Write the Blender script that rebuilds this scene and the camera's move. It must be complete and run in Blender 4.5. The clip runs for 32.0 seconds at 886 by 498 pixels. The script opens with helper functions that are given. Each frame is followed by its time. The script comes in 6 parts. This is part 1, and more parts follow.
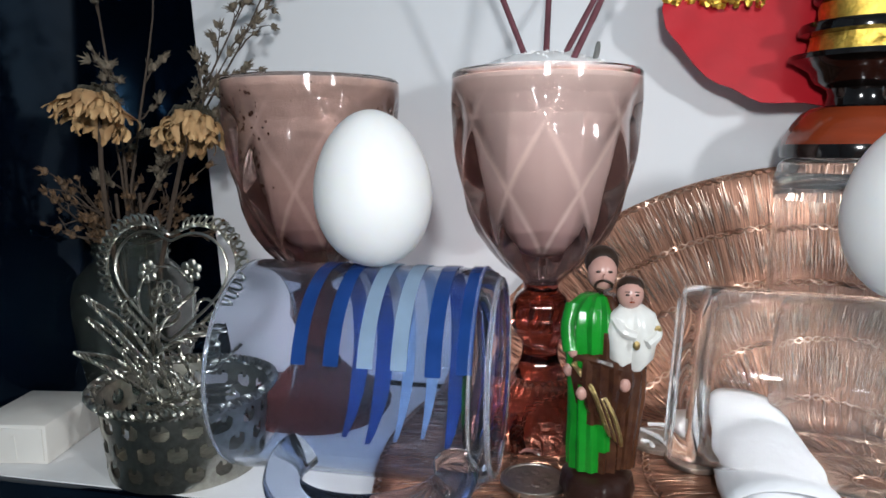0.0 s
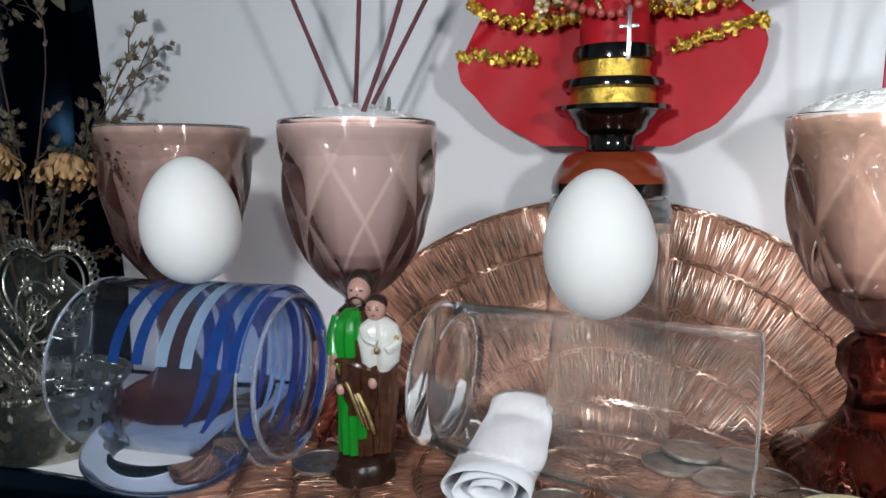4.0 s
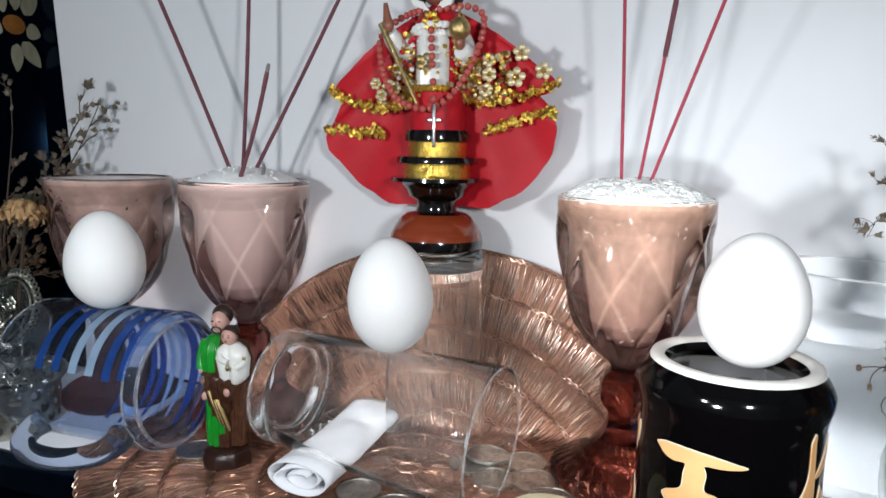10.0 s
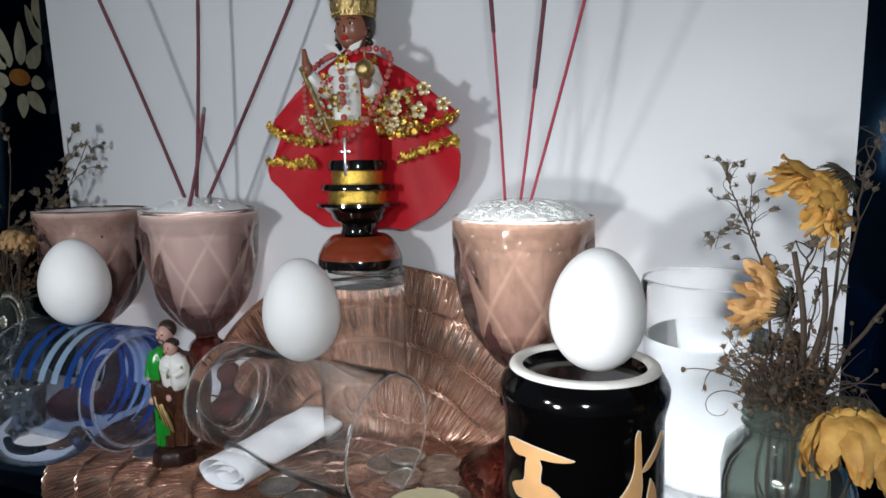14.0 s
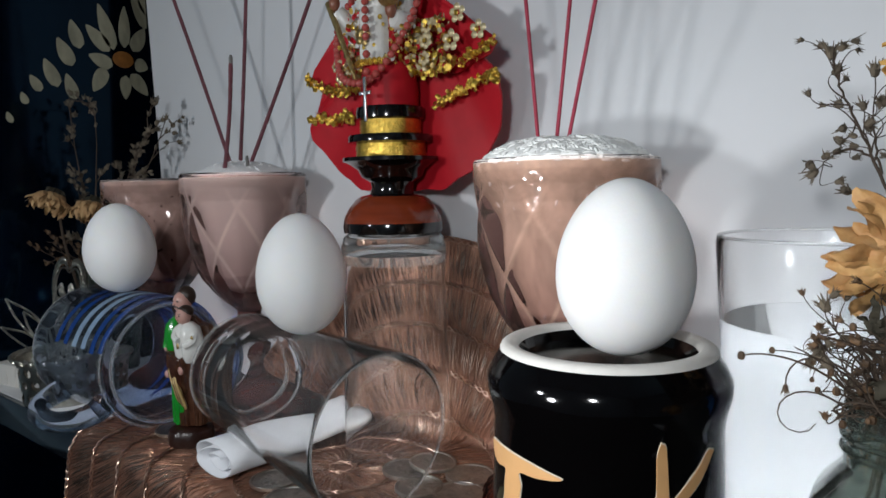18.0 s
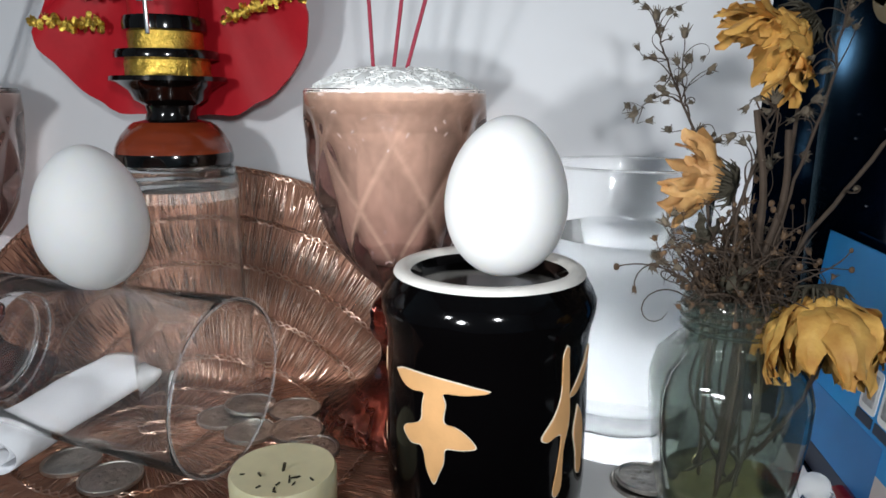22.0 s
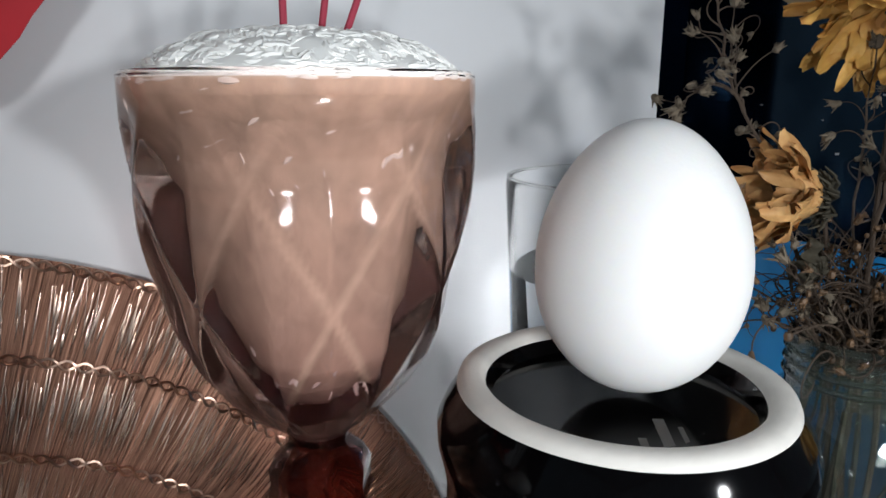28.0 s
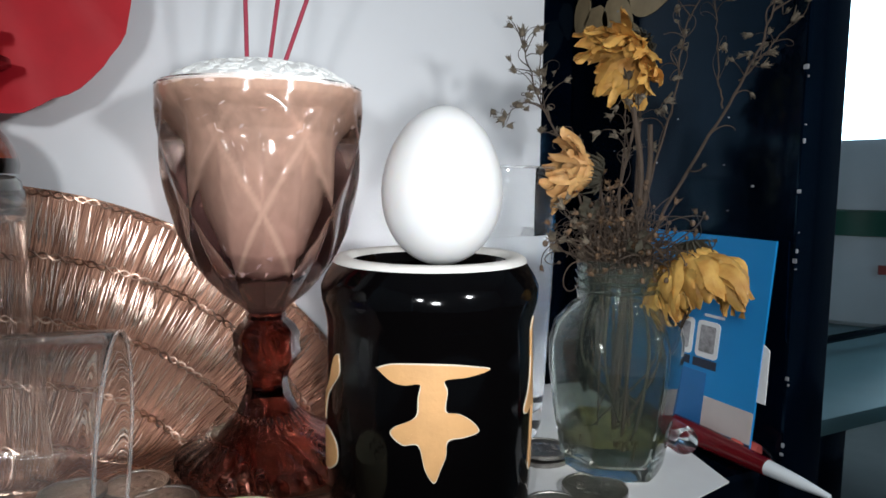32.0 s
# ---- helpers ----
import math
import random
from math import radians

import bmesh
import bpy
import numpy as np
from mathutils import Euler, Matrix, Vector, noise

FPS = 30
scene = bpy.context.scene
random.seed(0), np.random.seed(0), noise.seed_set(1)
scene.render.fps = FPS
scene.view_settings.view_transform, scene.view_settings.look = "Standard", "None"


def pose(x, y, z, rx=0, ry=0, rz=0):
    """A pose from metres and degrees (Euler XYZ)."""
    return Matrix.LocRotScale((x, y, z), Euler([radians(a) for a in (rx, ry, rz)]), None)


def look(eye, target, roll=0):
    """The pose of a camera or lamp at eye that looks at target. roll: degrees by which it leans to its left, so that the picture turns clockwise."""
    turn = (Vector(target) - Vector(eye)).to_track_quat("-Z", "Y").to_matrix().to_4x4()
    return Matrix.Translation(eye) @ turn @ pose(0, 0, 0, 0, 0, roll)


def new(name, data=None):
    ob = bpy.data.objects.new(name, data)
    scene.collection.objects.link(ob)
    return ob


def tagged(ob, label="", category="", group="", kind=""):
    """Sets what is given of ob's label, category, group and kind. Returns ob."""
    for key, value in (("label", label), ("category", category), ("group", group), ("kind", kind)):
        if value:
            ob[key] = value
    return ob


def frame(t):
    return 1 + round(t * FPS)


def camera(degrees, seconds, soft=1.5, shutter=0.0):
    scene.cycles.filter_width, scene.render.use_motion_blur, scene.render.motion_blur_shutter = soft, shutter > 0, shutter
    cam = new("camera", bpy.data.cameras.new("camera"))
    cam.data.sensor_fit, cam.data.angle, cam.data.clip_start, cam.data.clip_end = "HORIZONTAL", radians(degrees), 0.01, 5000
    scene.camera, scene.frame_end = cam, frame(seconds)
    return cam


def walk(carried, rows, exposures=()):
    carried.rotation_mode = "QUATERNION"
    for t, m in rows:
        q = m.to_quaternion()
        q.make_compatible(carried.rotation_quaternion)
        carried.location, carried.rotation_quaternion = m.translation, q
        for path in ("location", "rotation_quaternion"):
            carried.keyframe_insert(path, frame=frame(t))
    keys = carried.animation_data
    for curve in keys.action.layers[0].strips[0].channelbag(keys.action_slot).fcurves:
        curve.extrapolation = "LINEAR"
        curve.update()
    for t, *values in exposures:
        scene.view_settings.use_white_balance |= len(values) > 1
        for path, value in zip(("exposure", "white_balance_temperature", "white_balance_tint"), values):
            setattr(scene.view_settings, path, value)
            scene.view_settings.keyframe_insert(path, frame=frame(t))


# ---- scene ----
cam = camera(66.7, 32.0, soft=1.6)
METRES, EYE, TILT, LEAN, TURN = 1.42, 0.12, -8.0, 0.0, 11.9
ROWS = [
    (0.0, -0.0005, -0.0004, 0.0011, -0.17, -0.35, -0.02),
    (0.5, -0.0013, -0.0033, 0.0012, 0.65, 0.16, -0.48),
    (1.0, -0.0013, -0.0021, 0.0010, 0.58, -0.13, -0.58),
    (1.5, 0.0012, -0.0055, 0.0008, 1.15, -0.34, -0.45),
    (2.0, 0.0193, -0.0097, 0.0012, 0.95, -0.29, -0.27),
    (2.5, 0.0486, -0.0167, 0.0022, 0.08, -0.10, -0.04),
    (4.5, 0.0705, -0.0396, 0.0057, 3.58, 1.20, -0.42),
    (5.0, 0.0708, -0.0458, 0.0075, 3.85, 1.99, -0.40),
    (5.5, 0.0677, -0.0621, 0.0129, 3.11, 1.91, -0.33),
    (6.0, 0.0633, -0.0856, 0.0171, 3.78, 2.55, -0.44),
    (6.5, 0.0614, -0.0969, 0.0236, 2.97, 3.27, -0.38),
    (7.0, 0.0616, -0.1033, 0.0245, 3.02, 3.38, -0.13),
    (7.5, 0.0606, -0.1031, 0.0246, 2.98, 3.22, -0.24),
    (8.0, 0.0608, -0.1029, 0.0253, 2.90, 2.97, -0.70),
    (8.5, 0.0595, -0.1045, 0.0251, 3.20, 2.51, -0.73),
    (9.0, 0.0618, -0.0981, 0.0267, 1.89, 1.51, 0.14),
    (9.5, 0.0788, -0.0971, 0.0329, 1.79, 0.52, 2.04),
    (10.0, 0.1454, -0.0836, 0.0282, 6.15, -0.86, -1.96),
    (10.5, 0.1819, -0.0715, 0.0287, 9.15, -1.57, -0.42),
    (11.0, 0.1925, -0.0709, 0.0327, 9.86, -0.85, -0.37),
    (11.5, 0.2071, -0.0901, 0.0408, 9.78, -0.45, -0.17),
    (12.0, 0.2092, -0.1075, 0.0397, 11.27, 0.20, -0.27),
    (12.5, 0.2071, -0.1097, 0.0364, 11.38, 1.20, -0.85),
    (13.0, 0.2067, -0.1058, 0.0352, 11.05, 1.24, -0.50),
    (13.5, 0.2080, -0.1077, 0.0339, 11.14, 0.87, -0.72),
    (15.5, 0.2095, -0.0317, 0.0166, 12.07, -0.44, -0.92),
    (16.0, 0.2277, -0.0192, 0.0159, 14.73, -0.93, -0.09),
    (16.5, 0.2369, -0.0155, 0.0128, 16.01, -0.41, -1.36),
    (17.0, 0.2358, -0.0159, 0.0131, 19.10, -0.63, -0.43),
    (17.5, 0.2398, -0.0238, 0.0107, 25.28, 0.94, -1.78),
    (18.0, 0.2447, -0.0323, 0.0106, 26.66, 2.00, -2.52),
    (18.5, 0.2492, -0.0428, 0.0122, 28.62, 2.37, -1.82),
    (19.0, 0.2550, -0.0512, 0.0142, 27.71, 2.71, -1.95),
    (19.5, 0.2546, -0.0590, 0.0166, 26.84, 2.93, -2.01),
    (20.0, 0.2582, -0.0655, 0.0162, 25.82, 2.53, -1.87),
    (20.5, 0.2588, -0.0694, 0.0162, 26.16, 2.34, -2.18),
    (21.0, 0.2548, -0.0715, 0.0180, 24.61, 2.48, -2.30),
    (21.5, 0.2257, -0.0695, 0.0230, 12.10, -2.41, -0.39),
    (22.0, 0.1887, -0.0451, 0.0139, -3.46, -4.51, 0.18),
    (22.5, 0.1432, -0.0274, 0.0186, -15.47, -1.82, 1.77),
    (23.0, 0.1205, -0.0066, 0.0171, -26.56, -5.41, 3.87),
    (23.5, 0.1288, -0.0025, 0.0211, -30.50, -7.00, 5.42),
    (24.0, 0.1317, -0.0030, 0.0240, -30.88, -7.47, 6.03),
    (24.5, 0.1088, 0.0172, 0.0253, -39.20, -7.66, 6.73),
    (25.0, 0.0847, 0.0273, 0.0290, -48.19, -9.06, 7.90),
    (25.5, 0.0646, 0.0277, 0.0393, -49.64, -5.37, 6.28),
    (27.5, 0.1232, 0.0594, 0.0321, -42.20, -9.11, 4.86),
    (28.0, 0.1310, 0.0635, 0.0292, -41.00, -7.15, 5.21),
    (28.5, 0.1431, 0.0554, 0.0208, -39.62, -4.99, 5.34),
    (29.0, 0.1569, 0.0558, 0.0165, -38.14, -3.90, 5.65),
    (29.5, 0.1617, 0.0509, 0.0166, -36.00, -2.65, 5.48),
    (30.0, 0.1609, 0.0487, 0.0161, -36.27, -3.12, 5.16),
    (30.5, 0.1576, 0.0442, 0.0076, -35.89, -2.72, 5.16),
    (31.0, 0.1493, 0.0301, -0.0081, -37.26, -2.25, 4.50),
    (31.5, 0.1294, 0.0013, -0.0046, -36.55, -0.38, 3.44),
    (32.0, 0.1115, -0.0132, -0.0024, -37.67, 0.14, 4.43),
]
EXPOSURES = [(0.0, 0.72), (2.5, 0.6), (5.0, 0.28), (7.0, 0.5), (9.5, 0.53), (10.5, 0.42), (11.2, 0.22), (12.0, 0.1), (13.5, 0.15), (15.5, -0.1), (16.0, -0.12), (17.0, -0.32), (18.0, -0.25), (19.0, 0.08), (20.0, 0.2), (21.0, 0.2), (22.0, 0.0), (24.0, -0.02), (25.5, 0.0), (27.5, -0.2), (28.5, -0.5), (29.3, -1.32), (30.2, -1.36), (31.0, -0.52), (32.0, 0.02)]
walk(cam, [(t, pose(0, 0, EYE, TILT, LEAN, TURN) @ pose(METRES * x, METRES * y, METRES * z, 90 + pitch, roll, yaw)) for t, x, y, z, yaw, pitch, roll in ROWS], EXPOSURES)

# ---- light: a phone torch close to the altar, and a dim room ----
world = bpy.data.worlds.new("room_air")
scene.world = world
world.use_nodes = True
world.node_tree.nodes["Background"].inputs["Color"].default_value = (0.55, 0.75, 1.0, 1)
world.node_tree.nodes["Background"].inputs["Strength"].default_value = 0.02
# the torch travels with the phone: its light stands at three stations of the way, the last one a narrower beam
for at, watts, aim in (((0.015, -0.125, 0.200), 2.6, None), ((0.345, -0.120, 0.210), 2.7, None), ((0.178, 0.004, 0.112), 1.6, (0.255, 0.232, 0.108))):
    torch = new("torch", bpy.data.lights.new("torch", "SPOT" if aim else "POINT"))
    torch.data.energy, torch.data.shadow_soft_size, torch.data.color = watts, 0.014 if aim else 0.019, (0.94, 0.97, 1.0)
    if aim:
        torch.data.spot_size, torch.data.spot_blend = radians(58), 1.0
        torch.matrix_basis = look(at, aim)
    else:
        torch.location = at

# ---- materials ----
MATS = {}


def material(name, color, rough=0.5, metal=0.0, var=0.0, scale=60.0, bump=0.0, bscale=300.0, stretch=(1, 1, 1), transmission=0.0, ior=1.45, sss=0.0, coat=0.0, color2=None, island=0.0, spec=None, sheen=0.0):
    m = bpy.data.materials.new(name)
    m.use_nodes = True
    nt = m.node_tree
    b = nt.nodes["Principled BSDF"]
    b.inputs["Roughness"].default_value, b.inputs["Metallic"].default_value = rough, metal
    b.inputs["Transmission Weight"].default_value, b.inputs["IOR"].default_value = transmission, ior
    b.inputs["Coat Weight"].default_value = coat
    b.inputs["Sheen Weight"].default_value = sheen
    if spec is not None:
        b.inputs["Specular IOR Level"].default_value = spec
    if sss:
        b.inputs["Subsurface Weight"].default_value = sss
        b.inputs["Subsurface Radius"].default_value = (0.004, 0.003, 0.002)
    c1 = (*color, 1)
    b.inputs["Base Color"].default_value = c1
    tc = nt.nodes.new("ShaderNodeTexCoord")
    mp = nt.nodes.new("ShaderNodeMapping")
    mp.inputs["Scale"].default_value = stretch
    nt.links.new(tc.outputs["Object"], mp.inputs["Vector"])
    if var > 0 or color2:
        c2 = (*color2, 1) if color2 else tuple(v * (1 - var) for v in color) + (1,)
        n1 = nt.nodes.new("ShaderNodeTexNoise")
        n1.inputs["Scale"].default_value, n1.inputs["Detail"].default_value = scale, 6
        n2 = nt.nodes.new("ShaderNodeTexNoise")
        n2.inputs["Scale"].default_value, n2.inputs["Detail"].default_value = scale * 0.13, 3
        add = nt.nodes.new("ShaderNodeMath")
        add.operation = "ADD"
        ramp = nt.nodes.new("ShaderNodeMapRange")
        ramp.inputs["From Min"].default_value, ramp.inputs["From Max"].default_value = 0.75, 1.25
        mix = nt.nodes.new("ShaderNodeMix")
        mix.data_type = "RGBA"
        mix.inputs[6].default_value, mix.inputs[7].default_value = c1, c2
        nt.links.new(mp.outputs[0], n1.inputs["Vector"])
        nt.links.new(mp.outputs[0], n2.inputs["Vector"])
        nt.links.new(n1.outputs["Fac"], add.inputs[0])
        nt.links.new(n2.outputs["Fac"], add.inputs[1])
        nt.links.new(add.outputs[0], ramp.inputs["Value"])
        nt.links.new(ramp.outputs[0], mix.inputs[0])
        last = mix.outputs[2]
        if island:
            geo = nt.nodes.new("ShaderNodeNewGeometry")
            hsv = nt.nodes.new("ShaderNodeHueSaturation")
            mr = nt.nodes.new("ShaderNodeMapRange")
            mr.inputs["To Min"].default_value, mr.inputs["To Max"].default_value = 1 - island, 1 + island
            nt.links.new(geo.outputs["Random Per Island"], mr.inputs["Value"])
            nt.links.new(mr.outputs[0], hsv.inputs["Value"])
            nt.links.new(last, hsv.inputs["Color"])
            last = hsv.outputs[0]
        nt.links.new(last, b.inputs["Base Color"])
    if bump > 0:
        nb = nt.nodes.new("ShaderNodeTexNoise")
        nb.inputs["Scale"].default_value, nb.inputs["Detail"].default_value = bscale, 5
        bp = nt.nodes.new("ShaderNodeBump")
        bp.inputs["Strength"].default_value, bp.inputs["Distance"].default_value = bump, 0.001
        nt.links.new(mp.outputs[0], nb.inputs["Vector"])
        nt.links.new(nb.outputs["Fac"], bp.inputs["Height"])
        nt.links.new(bp.outputs[0], b.inputs["Normal"])
    MATS[name] = m
    return m


LACQUER = material("black_lacquer", (0.0006, 0.0020, 0.0058), 0.12, spec=0.38, var=0.5, scale=40, bump=0.03, bscale=90)
WORN = material("worn_edge", (0.35, 0.36, 0.38), 0.7, var=0.5, scale=300)
BOARD = material("white_board", (0.74, 0.75, 0.77), 0.55, var=0.05, scale=14, bump=0.12, bscale=22)
PAPER = material("white_paper", (0.78, 0.78, 0.78), 0.7, var=0.08, scale=50, bump=0.1, bscale=200)
TISSUE = material("tissue", (0.82, 0.83, 0.86), 0.8, var=0.05, scale=80, bump=0.3, bscale=260)
EGG = material("eggshell", (0.90, 0.895, 0.885), 0.55, var=0.04, scale=60, bump=0.06, bscale=1400, sss=0.15)
AMETHYST = material("amethyst_glass", (0.072, 0.022, 0.023), 0.08, transmission=1, ior=1.5)
AMETHYST_DEEP = material("amethyst_glass_thick", (0.19, 0.055, 0.045), 0.03, transmission=1, ior=1.5)
CLEAR = material("clear_glass", (0.97, 0.98, 0.98), 0.01, transmission=0.993, ior=1.23)
BLUEGLASS = material("bluish_glass", (0.54, 0.61, 0.74), 0.01, transmission=0.99, ior=1.24)
GREENGLASS = material("greenish_glass", (0.46, 0.51, 0.47), 0.02, transmission=0.98, ior=1.45)
HEAVYGLASS = material("heavy_clear_glass", (0.96, 0.97, 0.97), 0.01, transmission=0.993, ior=1.32)
GLASSRIM = material("glass_rim", (0.96, 0.98, 0.98), 0.02, transmission=0.92, ior=1.4)
WATER = material("water", (0.98, 0.99, 1.0), 0.0, transmission=1, ior=1.33)
OLDWATER = material("stale_water", (0.62, 0.52, 0.24), 0.02, transmission=1, ior=1.33)
SALT = material("white_salt", (0.96, 0.955, 0.95), 0.8, var=0.05, scale=160, bump=0.25, bscale=1500)
ASH = material("pinkish_salt", (0.80, 0.72, 0.68), 0.8, var=0.34, scale=110, bump=0.4, bscale=1200)
RICE = material("raw_rice", (0.96, 0.965, 0.94), 0.75, var=0.04, scale=170, island=0.02, spec=0.1)
RICEBULK = material("packed_rice", (0.90, 0.77, 0.64), 0.7, var=0.34, scale=190, bump=0.25, bscale=500, stretch=(1, 1, 0.6))
SPECK = material("dark_speck", (0.09, 0.045, 0.03), 0.8, var=0.3, scale=300)
CERAMIC = material("black_ceramic", (0.0016, 0.0013, 0.0015), 0.09, var=0.3, scale=30, coat=0.06, spec=0.26)
UNGLAZED = material("unglazed_white_rim", (0.80, 0.77, 0.72), 0.7, var=0.1, scale=200, bump=0.1, bscale=900)
TAN = material("tan_glyph", (0.72, 0.40, 0.17), 0.5, var=0.15, scale=120, bump=0.1, bscale=900)
CREAM = material("cream_line", (0.75, 0.66, 0.52), 0.6, var=0.1, scale=200)
FAINT = material("faint_print", (0.16, 0.15, 0.14), 0.6, var=0.1, scale=200)
INCENSE = material("incense_paste", (0.17, 0.055, 0.07), 0.8, var=0.3, scale=400, bump=0.4, bscale=1500)
INCENSE_PINK = material("dyed_bamboo", (0.42, 0.045, 0.08), 0.7, var=0.2, scale=400, bump=0.2, bscale=900)
BURNT = material("burnt_stub", (0.22, 0.22, 0.21), 0.9, var=0.5, scale=400, bump=0.4, bscale=1500)
RED = material("red_satin", (0.50, 0.012, 0.022), 0.5, var=0.18, scale=90, bump=0.25, bscale=120, spec=0.25)
GOLD = material("gold_foil", (0.92, 0.61, 0.12), 0.30, metal=1.0, var=0.35, scale=500, bump=0.6, bscale=900)
GOLDPAINT = material("gold_paint", (0.60, 0.43, 0.18), 0.32, metal=0.9, var=0.45, scale=420, bump=0.7, bscale=700)
SEQUIN = material("pearly_sequin", (0.72, 0.60, 0.36), 0.25, metal=0.3, var=0.25, scale=300, coat=0.3)
SKIN = material("brown_painted_resin", (0.27, 0.105, 0.065), 0.3, var=0.15, scale=200)
DARKBASE = material("dark_brown_resin", (0.035, 0.014, 0.010), 0.3, var=0.4, scale=90, bump=0.3, bscale=300)
HAIR = material("dark_painted_resin", (0.030, 0.016, 0.010), 0.4, var=0.3, scale=300)
WHITEGLOSS = material("white_painted_resin", (0.75, 0.74, 0.70), 0.25, var=0.12, scale=250, bump=0.1, bscale=600)
PINKRESIN = material("pink_painted_resin", (0.55, 0.31, 0.26), 0.3, var=0.1, scale=250)
GREENRESIN = material("green_painted_resin", (0.01, 0.27, 0.022), 0.2, var=0.35, scale=180, bump=0.25, bscale=500, coat=0.3)
BROWNRESIN = material("brown_gold_resin", (0.040, 0.014, 0.008), 0.25, var=0.0, color2=(0.085, 0.034, 0.016), scale=240, bump=0.4, bscale=500, coat=0.3)
BLACKGLOSS = material("black_gloss_paint", (0.005, 0.0032, 0.0028), 0.12, var=0.3, scale=80, coat=0.4)
WOODRED = material("varnished_red_wood", (0.27, 0.045, 0.014), 0.18, var=0.35, scale=40, stretch=(1, 1, 8), coat=0.5)
BEAD = material("coral_bead", (0.52, 0.10, 0.085), 0.2, var=0.2, scale=300, coat=0.3)
SILVER = material("silver_wire", (0.52, 0.50, 0.43), 0.30, metal=1.0, var=0.35, scale=400, bump=0.2, bscale=1500)
COIN = material("coin_metal", (0.52, 0.49, 0.45), 0.35, metal=1.0, var=0.35, scale=250, bump=0.5, bscale=500)
WAX = material("pale_wax", (0.72, 0.66, 0.42), 0.4, var=0.12, scale=120, sss=0.2, bump=0.1, bscale=300)
HERB = material("dry_herb", (0.03, 0.025, 0.012), 0.8, var=0.3, scale=300)
BOX = material("ivory_carton", (0.74, 0.71, 0.66), 0.65, var=0.10, scale=70, bump=0.2, bscale=160)
PETAL = material("dried_yellow_petal", (0.70, 0.42, 0.11), 0.6, var=0.0, color2=(0.44, 0.19, 0.040), scale=170, sss=0.12, bump=0.4, bscale=400, island=0.2)
PETAL_TAN = material("dried_tan_petal", (0.64, 0.38, 0.15), 0.6, var=0.0, color2=(0.38, 0.16, 0.05), scale=170, sss=0.12, bump=0.4, bscale=400, island=0.2)
PETAL_PALE = material("dried_pale_petal", (0.50, 0.32, 0.15), 0.7, var=0.0, color2=(0.28, 0.14, 0.06), scale=120, bump=0.4, bscale=400, island=0.2)
STEM = material("dry_stem", (0.070, 0.047, 0.032), 0.8, var=0.4, scale=200, bump=0.3, bscale=700)
BUD = material("dry_bud", (0.13, 0.075, 0.038), 0.55, var=0.5, scale=300, bump=0.4, bscale=900, island=0.45)
BUD_PALE = material("dry_pale_bud", (0.15, 0.12, 0.085), 0.85, var=0.4, scale=300, bump=0.4, bscale=900, island=0.4)
LEAFDRY = material("withered_leaf", (0.06, 0.052, 0.034), 0.8, var=0.4, scale=200, bump=0.4, bscale=500)
PAINT_PETAL = material("painted_ivory", (0.30, 0.285, 0.20), 0.5, var=0.45, scale=130, stretch=(1, 1, 0.5))
PAINT_CORE = material("painted_ochre", (0.24, 0.09, 0.014), 0.5, var=0.4, scale=200)
PAINT_TAN = material("painted_tan", (0.34, 0.26, 0.15), 0.5, var=0.4, scale=100)
BLUECARD = material("blue_card", (0.008, 0.25, 0.60), 0.45, var=0.15, scale=18)
CARDPALE = material("pale_sunset_print", (0.60, 0.52, 0.50), 0.45, var=0.2, scale=25)
CARDDARK = material("dark_print", (0.02, 0.025, 0.05), 0.45, var=0.2, scale=60)
CARDMID = material("deep_blue_print", (0.02, 0.16, 0.42), 0.45, var=0.2, scale=30)
PLASTIC_WHITE = material("white_plastic", (0.74, 0.77, 0.79), 0.4, var=0.05, scale=20)
PLASTIC_GREEN = material("green_plastic", (0.01, 0.11, 0.07), 0.4, var=0.1, scale=20)
REDPLASTIC = material("dark_red_plastic", (0.14, 0.006, 0.010), 0.2, var=0.2, scale=60)
STEEL = material("bright_metal", (0.7, 0.7, 0.7), 0.25, metal=1.0, var=0.1, scale=200)
BLUEPRINT = material("blue_print", (0.022, 0.080, 0.30), 0.2, var=0.3, scale=90, transmission=0.35, ior=1.2)
LIGHTPRINT = material("pale_blue_print", (0.30, 0.41, 0.54), 0.3, var=0.2, scale=90, transmission=0.3, ior=1.2)
FAINTGREY = material("blurred_grey_print", (0.42, 0.41, 0.42), 0.6, var=0.6, scale=500)
ROOMWALL = material("room_wall", (0.58, 0.62, 0.65), 0.9, var=0.2, scale=4)
ROOMFLOOR = material("room_floor", (0.05, 0.045, 0.04), 0.6, var=0.3, scale=8)
TEALTOP = material("teal_table", (0.10, 0.19, 0.21), 0.35, var=0.2, scale=10)


def daylight(name, color, strength):
    m = bpy.data.materials.new(name)
    m.use_nodes = True
    b = m.node_tree.nodes["Principled BSDF"]
    b.inputs["Base Color"].default_value = (*color, 1)
    b.inputs["Emission Color"].default_value = (*color, 1)
    b.inputs["Emission Strength"].default_value = strength
    return m


DAY = daylight("window_daylight", (0.55, 0.82, 1.0), 6.0)


